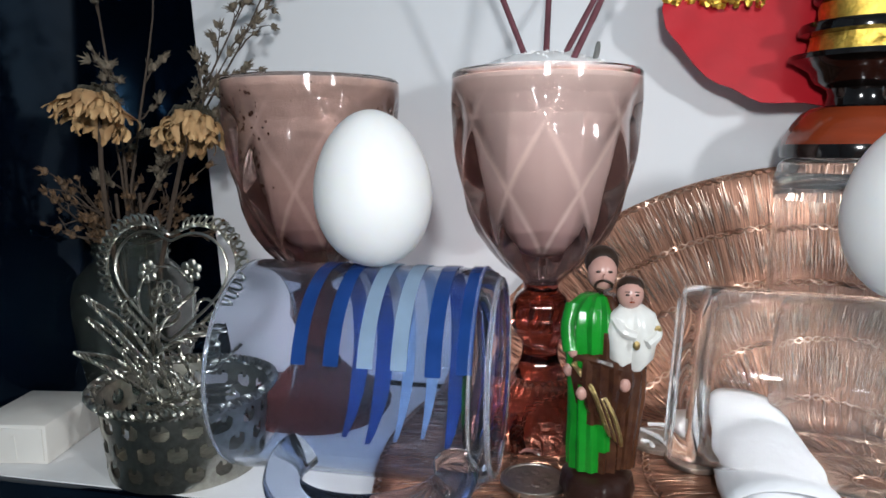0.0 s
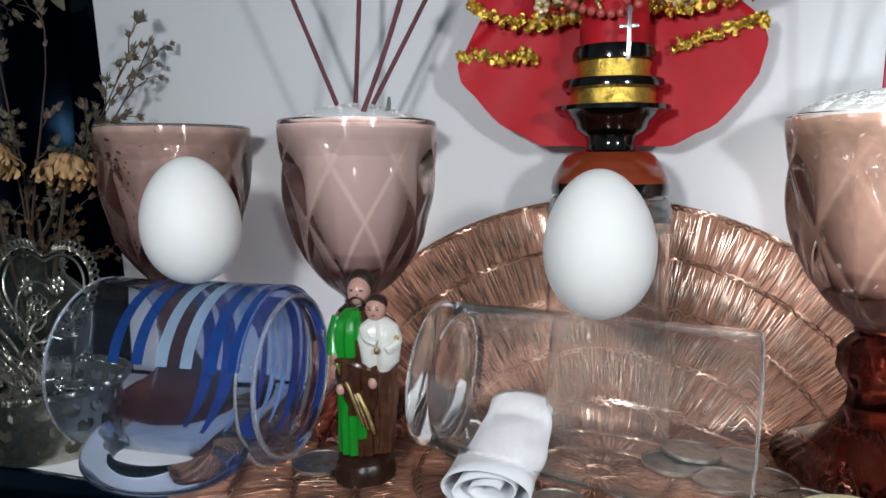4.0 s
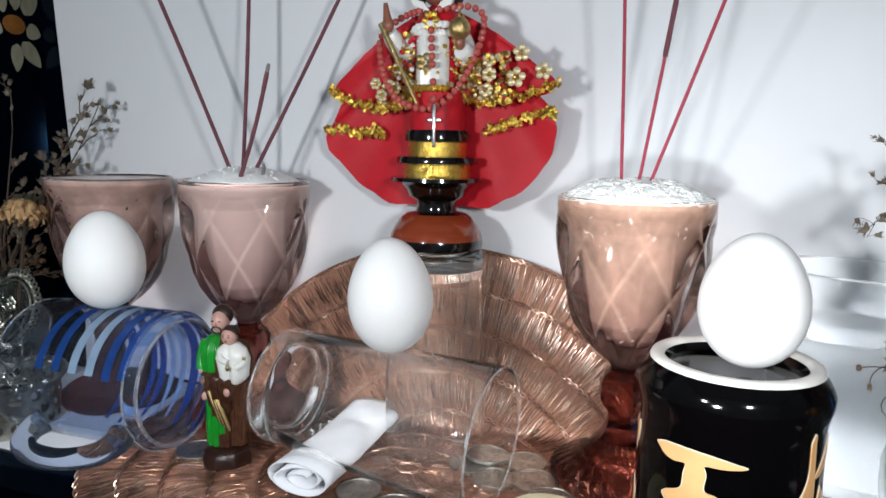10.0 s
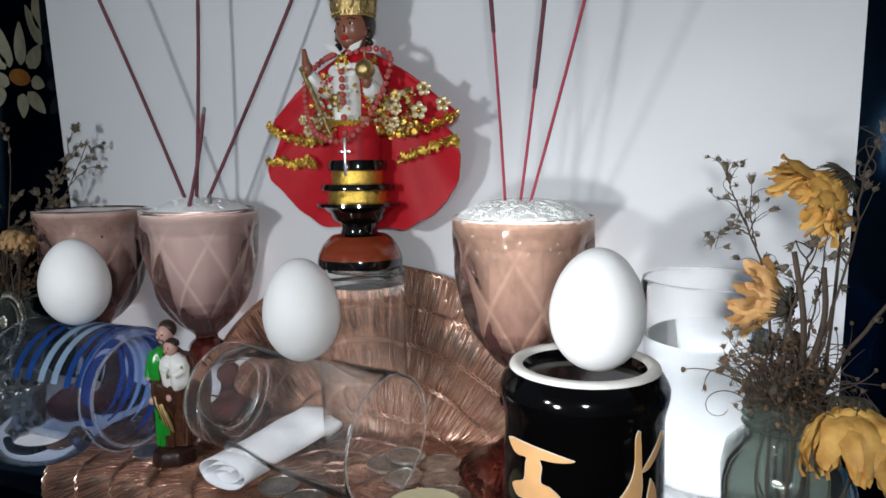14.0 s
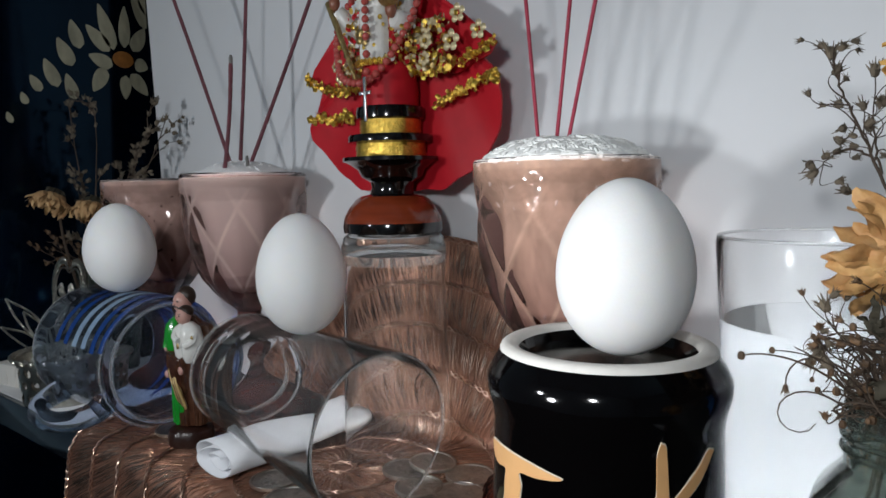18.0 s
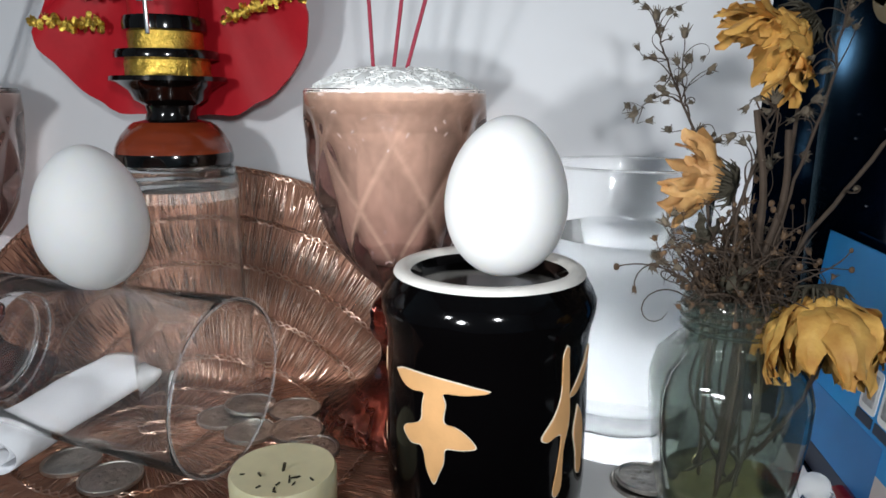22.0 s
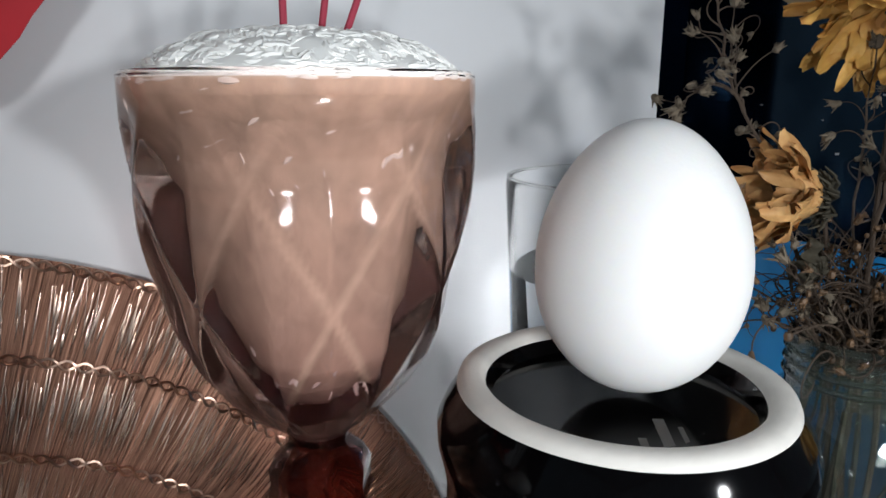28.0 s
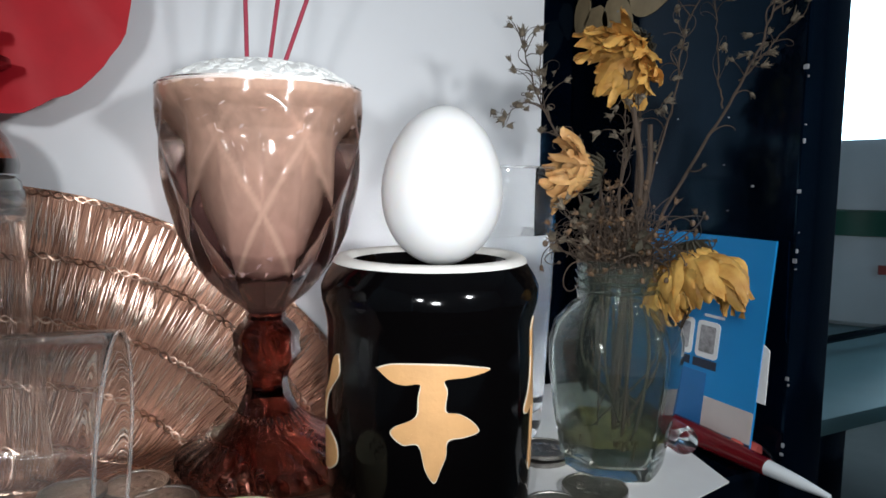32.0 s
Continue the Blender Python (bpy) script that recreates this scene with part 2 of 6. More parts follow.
def copper_material():
    # strands run along the second UV axis
    m = bpy.data.materials.new("copper_strands")
    m.use_nodes = True
    nt = m.node_tree
    b = nt.nodes["Principled BSDF"]
    b.inputs["Metallic"].default_value = 1.0
    uv = nt.nodes.new("ShaderNodeUVMap")
    uv.uv_map = "strands"
    mp = nt.nodes.new("ShaderNodeMapping")
    mp.inputs["Scale"].default_value = (2300, 3, 1)
    mp2 = nt.nodes.new("ShaderNodeMapping")
    mp2.inputs["Scale"].default_value = (14, 3, 1)
    n = nt.nodes.new("ShaderNodeTexNoise")
    n.inputs["Scale"].default_value, n.inputs["Detail"].default_value = 1, 4
    n2 = nt.nodes.new("ShaderNodeTexNoise")
    n2.inputs["Scale"].default_value, n2.inputs["Detail"].default_value = 1, 3
    ramp = nt.nodes.new("ShaderNodeValToRGB")
    ramp.color_ramp.elements[0].position, ramp.color_ramp.elements[0].color = 0.30, (0.060, 0.026, 0.018, 1)
    ramp.color_ramp.elements[1].position, ramp.color_ramp.elements[1].color = 0.66, (0.60, 0.325, 0.225, 1)
    mr = nt.nodes.new("ShaderNodeMapRange")
    mr.inputs["To Min"].default_value, mr.inputs["To Max"].default_value = 0.34, 0.58
    bump = nt.nodes.new("ShaderNodeBump")
    bump.inputs["Strength"].default_value, bump.inputs["Distance"].default_value = 0.9, 0.0007
    add = nt.nodes.new("ShaderNodeMath")
    add.operation = "MULTIPLY_ADD"
    add.inputs[1].default_value = 0.25
    nt.links.new(uv.outputs[0], mp.inputs["Vector"])
    nt.links.new(uv.outputs[0], mp2.inputs["Vector"])
    nt.links.new(mp.outputs[0], n.inputs["Vector"])
    nt.links.new(mp2.outputs[0], n2.inputs["Vector"])
    nt.links.new(n.outputs["Fac"], ramp.inputs["Fac"])
    nt.links.new(ramp.outputs[0], b.inputs["Base Color"])
    nt.links.new(n2.outputs["Fac"], mr.inputs["Value"])
    nt.links.new(mr.outputs[0], b.inputs["Roughness"])
    nt.links.new(n2.outputs["Fac"], add.inputs[0])
    nt.links.new(n.outputs["Fac"], add.inputs[2])
    nt.links.new(add.outputs[0], bump.inputs["Height"])
    nt.links.new(bump.outputs[0], b.inputs["Normal"])
    return m


def paint_glass_light(m, lit_tint, lip):
    """Puts light through the glass into its colour, paler by attribute, palest at lip."""
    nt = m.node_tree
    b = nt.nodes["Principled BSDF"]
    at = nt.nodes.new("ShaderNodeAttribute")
    at.attribute_name = "lit_tint"
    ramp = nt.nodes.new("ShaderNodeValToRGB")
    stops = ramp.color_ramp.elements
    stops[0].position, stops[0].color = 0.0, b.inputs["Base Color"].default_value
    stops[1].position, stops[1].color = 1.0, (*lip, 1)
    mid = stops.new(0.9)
    mid.color = (*lit_tint, 1)
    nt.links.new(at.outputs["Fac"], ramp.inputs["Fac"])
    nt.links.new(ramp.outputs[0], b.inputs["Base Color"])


# the bluish glow on the panels is put into the lacquer's reflection tint
LACQUER.node_tree.nodes["Principled BSDF"].inputs["Specular Tint"].default_value = (0.28, 0.62, 1.0, 1)
for glass_ in (AMETHYST, AMETHYST_DEEP):
    glass_.node_tree.nodes["Principled BSDF"].inputs["Specular Tint"].default_value = (0.42, 0.38, 0.38, 1)
paint_glass_light(AMETHYST, (0.56, 0.345, 0.29), (0.80, 0.74, 0.73))
COPPER = copper_material()
COPPERTHREAD = material("copper_thread", (0.70, 0.47, 0.36), 0.30, metal=1.0, var=0.4, scale=400)
PALETHREAD = material("pale_metal_strand", (0.82, 0.60, 0.48), 0.26, metal=0.96, var=0.3, scale=300, island=0.35)

# ---- building helpers ----


def thing(name, loc=(0, 0, 0), rz=0.0, label="", category="", group="", kind=""):
    ob = new(name)
    ob.empty_display_size = 0.01
    ob.matrix_basis = pose(*loc, 0, 0, rz)
    return tagged(ob, label, category, group, kind)


def finish(name, bm, mats, smooth=True):
    bmesh.ops.recalc_face_normals(bm, faces=bm.faces)
    me = bpy.data.meshes.new(name)
    bm.to_mesh(me)
    bm.free()
    for m in mats if isinstance(mats, (list, tuple)) else [mats]:
        me.materials.append(m)
    if smooth:
        me.polygons.foreach_set("use_smooth", [True] * len(me.polygons))
        me.set_sharp_from_angle(angle=radians(40))
    return new(name, me)


def part(name, bm, mats, parent, label="", smooth=True):
    ob = finish(name, bm, mats, smooth)
    ob.parent = parent
    if label:
        ob["label"] = label
    return ob


def solo(name, bm, mats, loc=(0, 0, 0), rz=0.0, label="", category="", group="", kind="", smooth=True):
    ob = finish(name, bm, mats, smooth)
    ob.matrix_basis = pose(*loc, 0, 0, rz)
    return tagged(ob, label, category, group, kind)


def box(bm, lo, hi, bevel=0.0, mat=0, m=None):
    m = m or Matrix()
    v = [bm.verts.new(m @ Vector((x, y, z))) for x in (lo[0], hi[0]) for y in (lo[1], hi[1]) for z in (lo[2], hi[2])]
    faces = [bm.faces.new([v[i] for i in q]) for q in ((0, 1, 3, 2), (4, 6, 7, 5), (0, 4, 5, 1), (2, 3, 7, 6), (0, 2, 6, 4), (1, 5, 7, 3))]
    for f in faces:
        f.material_index = mat
    if bevel:
        got = bmesh.ops.bevel(bm, geom=list({e for f in faces for e in f.edges}), offset=bevel, segments=2, affect="EDGES", profile=0.5)
        for f in got["faces"]:
            f.material_index = mat
    return bm


def lathe(bm, profile, seg=48, mat=0, m=None, shape=None):
    """Turns (radius, height) pairs round z. shape(angle, height) scales the radius."""
    rings = []
    for r, z in profile:
        if r < 1e-6:
            rings.append([bm.verts.new((0, 0, z))])
        else:
            ring = []
            for i in range(seg):
                a = 2 * math.pi * i / seg
                k = shape(a, z, r) if shape else 1.0
                ring.append(bm.verts.new((r * k * math.cos(a), r * k * math.sin(a), z)))
            rings.append(ring)
    made = []
    for a, b in zip(rings, rings[1:]):
        for i in range(seg):
            j = (i + 1) % seg
            if len(a) == 1 and len(b) == 1:
                continue
            if len(a) == 1:
                f = bm.faces.new((a[0], b[i], b[j]))
            elif len(b) == 1:
                f = bm.faces.new((a[i], a[j], b[0]))
            else:
                f = bm.faces.new((a[i], a[j], b[j], b[i]))
            f.material_index = mat
            made.append(f)
    if m is not None:
        bmesh.ops.transform(bm, matrix=m, verts=[v for r in rings for v in r])
    return bm


def tube(bm, pts, rad, sides=6, mat=0, closed=False, cap=True):
    pts = [Vector(p) for p in pts]
    n = len(pts)
    rads = rad if isinstance(rad, (list, tuple)) else [rad] * n
    rings, up = [], None
    for i, p in enumerate(pts):
        d = (pts[(i + 1) % n] - pts[i - 1]) if closed else (pts[min(i + 1, n - 1)] - pts[max(i - 1, 0)])
        if d.length < 1e-9:
            d = Vector((0, 0, 1))
        d.normalize()
        if up is None:
            up = d.orthogonal().normalized()
        up = up - d * up.dot(d)
        up = up.normalized() if up.length > 1e-6 else d.orthogonal().normalized()
        side = d.cross(up)
        rings.append([bm.verts.new(p + rads[i] * (math.cos(2 * math.pi * k / sides) * up + math.sin(2 * math.pi * k / sides) * side)) for k in range(sides)])
    for i in range(n if closed else n - 1):
        a, b = rings[i], rings[(i + 1) % n]
        for k in range(sides):
            l = (k + 1) % sides
            bm.faces.new((a[k], a[l], b[l], b[k])).material_index = mat
    if cap and not closed:
        bm.faces.new(rings[0][::-1]).material_index = mat
        bm.faces.new(rings[-1]).material_index = mat
    return bm


def ball(bm, c, r, mat=0, seg=8, scale=(1, 1, 1), m=None):
    rows_v = max(4, seg * 2 // 3)
    c, m = Vector(c), m or Matrix()
    put = lambda x, y, z: bm.verts.new(m @ (c + Vector((r * x * scale[0], r * y * scale[1], r * z * scale[2]))))  # noqa: E731
    turns = [(math.cos(2 * math.pi * i / seg), math.sin(2 * math.pi * i / seg)) for i in range(seg)]
    top, low, rings = put(0, 0, 1), put(0, 0, -1), []
    for j in range(1, rows_v):
        t = math.pi * j / rows_v
        st, ct = math.sin(t), math.cos(t)
        rings.append([put(st * x, st * y, ct) for x, y in turns])
    for i in range(seg):
        k = (i + 1) % seg
        bm.faces.new((top, rings[0][i], rings[0][k])).material_index = mat
        bm.faces.new((low, rings[-1][k], rings[-1][i])).material_index = mat
        for a, b in zip(rings, rings[1:]):
            bm.faces.new((a[i], b[i], b[k], a[k])).material_index = mat
    return bm


def smooth_path(pts, n=8):
    """A rounded line through the points."""
    P = [Vector(p) for p in pts]
    P = [2 * P[0] - P[1]] + P + [2 * P[-1] - P[-2]]
    out = []
    for i in range(1, len(P) - 2):
        for k in range(n):
            t = k / n
            a, b, c, d = P[i - 1], P[i], P[i + 1], P[i + 2]
            out.append(0.5 * ((2 * b) + (c - a) * t + (2 * a - 5 * b + 4 * c - d) * t * t + (3 * b - a - 3 * c + d) * t ** 3))
    out.append(P[-2])
    return out


def slab(bm, outline, thick, mat=0, m=None):
    """A flat piece in the xy plane from an outline, with its thickness along z."""
    lo = [bm.verts.new((x, y, 0)) for x, y in outline]
    hi = [bm.verts.new((x, y, thick)) for x, y in outline]
    n = len(lo)
    fs = [bm.faces.new(lo[::-1]), bm.faces.new(hi)]
    for i in range(n):
        fs.append(bm.faces.new((lo[i], lo[(i + 1) % n], hi[(i + 1) % n], hi[i])))
    for f in fs:
        f.material_index = mat
    if m is not None:
        bmesh.ops.transform(bm, matrix=m, verts=lo + hi)
    return bm


def no_shadow(ob):
    ob.visible_shadow = False
    return ob


# ---- the room beyond ----
bm = box(bmesh.new(), (-2.0, -2.2, -0.80), (3.2, 2.4, -0.75))
solo("floor", bm, ROOMFLOOR, label="dark floor of the dim room", category="floor", kind="structure")
for nm, lo, hi in (("wall_north", (-2.0, 2.4, -0.75), (3.2, 2.5, 1.9)), ("wall_south", (-2.0, -2.3, -0.75), (3.2, -2.2, 1.9)), ("wall_west", (-2.1, -2.2, -0.75), (-2.0, 2.4, 1.9)), ("wall_east", (3.2, -2.2, -0.75), (3.3, 2.4, 1.9))):
    solo(nm, box(bmesh.new(), lo, hi), ROOMWALL, label="dim grey painted room wall", category="wall", kind="structure")
solo("ceiling", box(bmesh.new(), (-2.1, -2.3, 1.9), (3.3, 2.5, 2.0)), ROOMWALL, label="dim grey room ceiling", category="ceiling", kind="structure")

# ---- the black lacquered cabinet niche ----
SHELF_Y, BACK_Y, LEFT_X, RIGHT_X = 0.198, 0.345, -0.238, 0.405
cabinet = thing("cabinet", label="open black lacquered cabinet niche with painted flowers and worn edges", category="cabinet")
part("shelf", box(bmesh.new(), (LEFT_X + 0.0005, SHELF_Y, -0.024), (RIGHT_X - 0.0005, BACK_Y, -0.001), 0.0015), LACQUER, cabinet)
side_left = part("side_panel", box(bmesh.new(), (LEFT_X - 0.024, 0.197, -0.75), (LEFT_X, BACK_Y + 0.012, 0.72), 0.0015), LACQUER, cabinet)
side_right = part("side_panel", box(bmesh.new(), (RIGHT_X, 0.194, -0.75), (RIGHT_X + 0.025, BACK_Y + 0.012, 0.72), 0.0015), LACQUER, cabinet)
part("back_panel", box(bmesh.new(), (LEFT_X + 0.0005, BACK_Y + 0.0005, -0.75), (RIGHT_X - 0.0005, BACK_Y + 0.012, 0.72)), LACQUER, cabinet)
part("top_panel", box(bmesh.new(), (LEFT_X - 0.03, 0.19, 0.7205), (RIGHT_X + 0.03, BACK_Y + 0.014, 0.745), 0.002), LACQUER, cabinet)
part("lower_shelf", box(bmesh.new(), (LEFT_X + 0.0005, SHELF_Y + 0.02, -0.40), (RIGHT_X - 0.0005, BACK_Y, -0.38), 0.0015), LACQUER, cabinet)
part("plinth", box(bmesh.new(), (LEFT_X + 0.0005, SHELF_Y + 0.01, -0.75), (RIGHT_X - 0.0005, BACK_Y, -0.68), 0.0015), LACQUER, cabinet)

random.seed(5)
bm = bmesh.new()
for side_x, y0 in ((RIGHT_X + 0.0005, 0.1937), (LEFT_X - 0.0012, 0.1967)):
    z = -0.1
    while z < 0.34:
        z += random.choice((0.002, 0.003, 0.005, 0.03)) * random.uniform(0.5, 1.6)
        h = random.uniform(0.0003, 0.0020)
        w = random.uniform(0.0001, 0.0005)
        x = side_x + random.uniform(-0.0004, 0.0006)
        box(bm, (x - w, y0, z), (x + w, y0 + 0.002, z + h))
tagged(part("worn_chip", bm, WORN, cabinet, "pale chips along the worn front edge"), kind="stuff")
bm = bmesh.new()
for _ in range(26):
    y, z, s = random.uniform(0.2, 0.33), random.uniform(0.03, 0.3), random.uniform(0.0003, 0.0009)
    box(bm, (RIGHT_X - 0.0005, y, z), (RIGHT_X + 0.001, y + s * 1.5, z + s))
tagged(part("fleck", bm, WORN, cabinet, "small pale flecks on the lacquer"), kind="stuff")


def petal_outline(a, b, w):
    a, b = Vector(a), Vector(b)
    d = b - a
    s = Vector((-d.y, d.x)).normalized() * w
    out = []
    for i in range(9):
        t = i / 8
        k = math.sin(math.pi * min(1, 0.06 + 0.94 * t) ** 0.8) ** 0.7 if 0 < i < 8 else 0.12
        out.append((t, k))
    left = [a + d * t + s * k for t, k in out]
    right = [a + d * t - s * k for t, k in out[::-1]]
    return [tuple(v) for v in left + right]


ONTO_LEFT = Matrix(((0, 0, 1, LEFT_X), (1, 0, 0, 0), (0, 1, 0, 0), (0, 0, 0, 1)))
ONTO_RIGHT = Matrix(((0, 0, -1, RIGHT_X), (1, 0, 0, 0), (0, 1, 0, 0), (0, 0, 0, 1)))
DAISY = [(0.315, 0.265, 0.304, 0.301, 0.006), (0.3245, 0.268, 0.326, 0.303, 0.005), (0.311, 0.263, 0.293, 0.282, 0.006), (0.332, 0.266, 0.343, 0.287, 0.006),
         (0.333, 0.256, 0.3445, 0.2525, 0.006), (0.329, 0.246, 0.343, 0.229, 0.006), (0.324, 0.244, 0.323, 0.224, 0.005), (0.313, 0.251, 0.294, 0.258, 0.006),
         (0.307, 0.248, 0.296, 0.228, 0.006), (0.287, 0.262, 0.281, 0.284, 0.0055), (0.280, 0.247, 0.270, 0.268, 0.006), (0.268, 0.229, 0.259, 0.250, 0.0055),
         (0.281, 0.220, 0.275, 0.240, 0.005), (0.255, 0.224, 0.248, 0.236, 0.004), (0.244, 0.213, 0.241, 0.222, 0.003), (0.2326, 0.198, 0.230, 0.206, 0.0025),
         (0.3445, 0.287, 0.333, 0.318, 0.005), (0.3445, 0.300, 0.342, 0.330, 0.005)]
for ya, za, yb, zb, w in DAISY:
    part("painted_petal", slab(bmesh.new(), petal_outline((ya, za), (yb, zb), w), 0.0004, m=ONTO_LEFT), PAINT_PETAL, side_left, "hand-painted ivory daisy petal")
bm = slab(bmesh.new(), [(0.3225 + 0.009 * math.cos(a * 0.4), 0.2575 + 0.007 * math.sin(a * 0.4)) for a in range(16)], 0.0009, m=ONTO_LEFT)
part("painted_centre", bm, PAINT_CORE, side_left, "hand-painted ochre daisy centre")
for ya, za, yb, zb, w in ((0.330, 0.213, 0.318, 0.190, 0.010), (0.318, 0.224, 0.300, 0.236, 0.010), (0.315, 0.215, 0.296, 0.186, 0.011), (0.298, 0.213, 0.270, 0.207, 0.010),
                          (0.305, 0.198, 0.286, 0.178, 0.009), (0.335, 0.222, 0.3415, 0.200, 0.007), (0.300, 0.238, 0.292, 0.262, 0.010), (0.3145, 0.236, 0.322, 0.262, 0.010)):
    part("painted_petal", slab(bmesh.new(), petal_outline((ya, za), (yb, zb), w), 0.0004, m=ONTO_RIGHT), PAINT_TAN, side_right, "hand-painted tan petal")

# ---- white board behind everything ----
bm = bmesh.new()
NX, NZ = 40, 30
grid = []
for side in range(2):
    rows_ = []
    for j in range(NZ + 1):
        row = []
        for i in range(NX + 1):
            u, v = i / NX, j / NZ
            z = 0.0005 + 0.52 * v
            left, right = -0.1905 - 0.068 * z, 0.3715 + 0.010 * z
            x = left + (right - left) * u
            y = 0.3285 + 0.0018 * math.sin(5.1 * u + 1.3) + 0.0010 * math.sin(13 * u + 2 * v) + 0.002 * v
            row.append(bm.verts.new((x, y + 0.0028 * side, z)))
        rows_.append(row)
    grid.append(rows_)
for j in range(NZ):
    for i in range(NX):
        for s in range(2):
            g = grid[s]
            bm.faces.new((g[j][i], g[j][i + 1], g[j + 1][i + 1], g[j + 1][i]))
for j in range(NZ):
    for i in (0, NX):
        bm.faces.new((grid[0][j][i], grid[0][j + 1][i], grid[1][j + 1][i], grid[1][j][i]))
for i in range(NX):
    for j in (0, NZ):
        bm.faces.new((grid[0][j][i], grid[0][j][i + 1], grid[1][j][i + 1], grid[1][j][i]))
solo("backing_board", bm, BOARD, label="white foam board standing against the cabinet back", category="board")

# ---- white papers on the shelf ----


def sheet(name, outline, z, label):
    bm = slab(bmesh.new(), outline, 0.0006)
    solo(name, bm, PAPER, (0, 0, z), label=label, category="paper", smooth=False)


sheet("paper_sheet", [(-0.2365, 0.2015), (-0.21, 0.2005), (-0.15, 0.2012), (-0.10, 0.2000), (-0.045, 0.2010), (-0.045, 0.325), (-0.2365, 0.325)], -0.0008, "white paper sheet lining the shelf under the basket")
sheet("paper_sheet", [(0.215, 0.2005), (0.30, 0.1990), (0.3445, 0.1865), (0.3725, 0.1925), (0.383, 0.228), (0.392, 0.327), (0.215, 0.325)], -0.0002, "white paper sheet lining the shelf under the flower vase")

# ---- copper placemat, folded up at the back and draped over the front ----
PM_X, PM_R, PM_CY, FOLD_Y = 0.103, 0.178, 0.252, 0.3185


def drape(x, v):
    """Where the mat's point x across and v in depth from its centre lies once bent."""
    y = PM_CY + v
    ripple = 0.0008 * math.sin(60 * x + 3) + 0.0006 * math.sin(41 * x + 90 * v)
    if y > FOLD_Y - 0.006:
        s, R = y - (FOLD_Y - 0.006), 0.006
        if s < R * math.pi / 2:
            a = s / R
            return Vector((x, FOLD_Y - 0.006 + R * math.sin(a), 0.0016 + R * (1 - math.cos(a))))
        h = s - R * math.pi / 2
        return Vector((x, FOLD_Y + 0.03 * h + ripple, 0.0016 + R + h))
    edge = SHELF_Y + 0.004
    if y < edge:
        s, R = edge - y, 0.012
        top = 1.15
        if s < R * top:
            a = s / R
            return Vector((x, edge - R * math.sin(a), 0.0016 - R * (1 - math.cos(a))))
        h = s - R * top
        return Vector((x, edge - R * math.sin(top) - h * math.cos(top) + ripple, 0.0016 - R * (1 - math.cos(top)) - h * math.sin(top)))
    return Vector((x, y, 0.0016 + max(0, ripple) * 0.5))


placemat = thing("placemat", label="round metallic copper placemat with chain-stitched rings, folded up behind", category="placemat")
bm = bmesh.new()
uvl = bm.loops.layers.uv.new("strands")
NA, NR = 360, 46
ringsv = []
for j in range(NR + 1):
    r = PM_R * (0.001 + 0.999 * j / NR)
    ringsv.append([bm.verts.new(drape(PM_X + r * math.cos(2 * math.pi * i / NA), r * math.sin(2 * math.pi * i / NA))) for i in range(NA)])
for j in range(NR):
    for i in range(NA):
        k = (i + 1) % NA
        f = bm.faces.new((ringsv[j][i], ringsv[j][k], ringsv[j + 1][k], ringsv[j + 1][i]))
        for loop, (a, b) in zip(f.loops, ((i, j), (i + 1, j), (i + 1, j + 1), (i, j + 1))):
            loop[uvl].uv = (a / NA, b / NR)
mat_ob = part("mat", bm, COPPER, placemat)
for k, r in enumerate((0.1765, 0.152, 0.127, 0.102, 0.077, 0.052, 0.028, 0.006)):
    bm = bmesh.new()
    n = int(r / 0.1765 * 1100)
    waves = int(r / 0.1765 * 130)
    for ph in (0, math.pi):
        pts = []
        for i in range(n):
            a = 2 * math.pi * i / n
            rr = r + 0.0012 * math.sin(waves * a + ph)
            p = drape(PM_X + rr * math.cos(a), rr * math.sin(a))
            q = drape(PM_X + rr * math.cos(a), rr * math.sin(a) + 0.0004)
            d = (q - p).normalized()
            nrm = Vector((0, -d.z, d.y))
            pts.append(p + nrm * (0.0007 + 0.0004 * math.cos(waves * a + ph)))
        tube(bm, pts, 0.00040, 4, closed=True)
    part("chain_stitch", bm, COPPERTHREAD, placemat, "copper chain stitch ring")
# loose strands that catch the light one by one
random.seed(11)
bm = bmesh.new()
for _ in range(6500):
    r0 = random.choices((0.0045, 0.0285, 0.0525, 0.0775, 0.1025, 0.1275, 0.1525), (0.6, 1, 2, 3, 4, 5, 6))[0]
    a = random.uniform(0, 2 * math.pi)
    r0 += random.uniform(0.0005, 0.009)
    ln = min(random.uniform(0.007, 0.021), 0.0235 - (r0 - 0.0037) % 0.0248)
    slant = random.gauss(0.06, 0.05) * ln / r0
    pts = []
    for t in (0, 0.33, 0.67, 1):
        r, b = r0 + ln * t, a + slant * t
        p = drape(PM_X + r * math.cos(b), r * math.sin(b))
        q = drape(PM_X + r * math.cos(b), r * math.sin(b) + 0.0004)
        d = (q - p).normalized()
        pts.append(p + Vector((0, -d.z, d.y)) * (0.0001 + 0.0005 * math.sin(math.pi * t)))
    w = random.uniform(0.00012, 0.00028)
    tube(bm, pts, [w * 0.4, w, w, w * 0.4], 4, cap=False)
tagged(part("strand", bm, PALETHREAD, placemat, "loose copper strands standing proud"), kind="stuff")

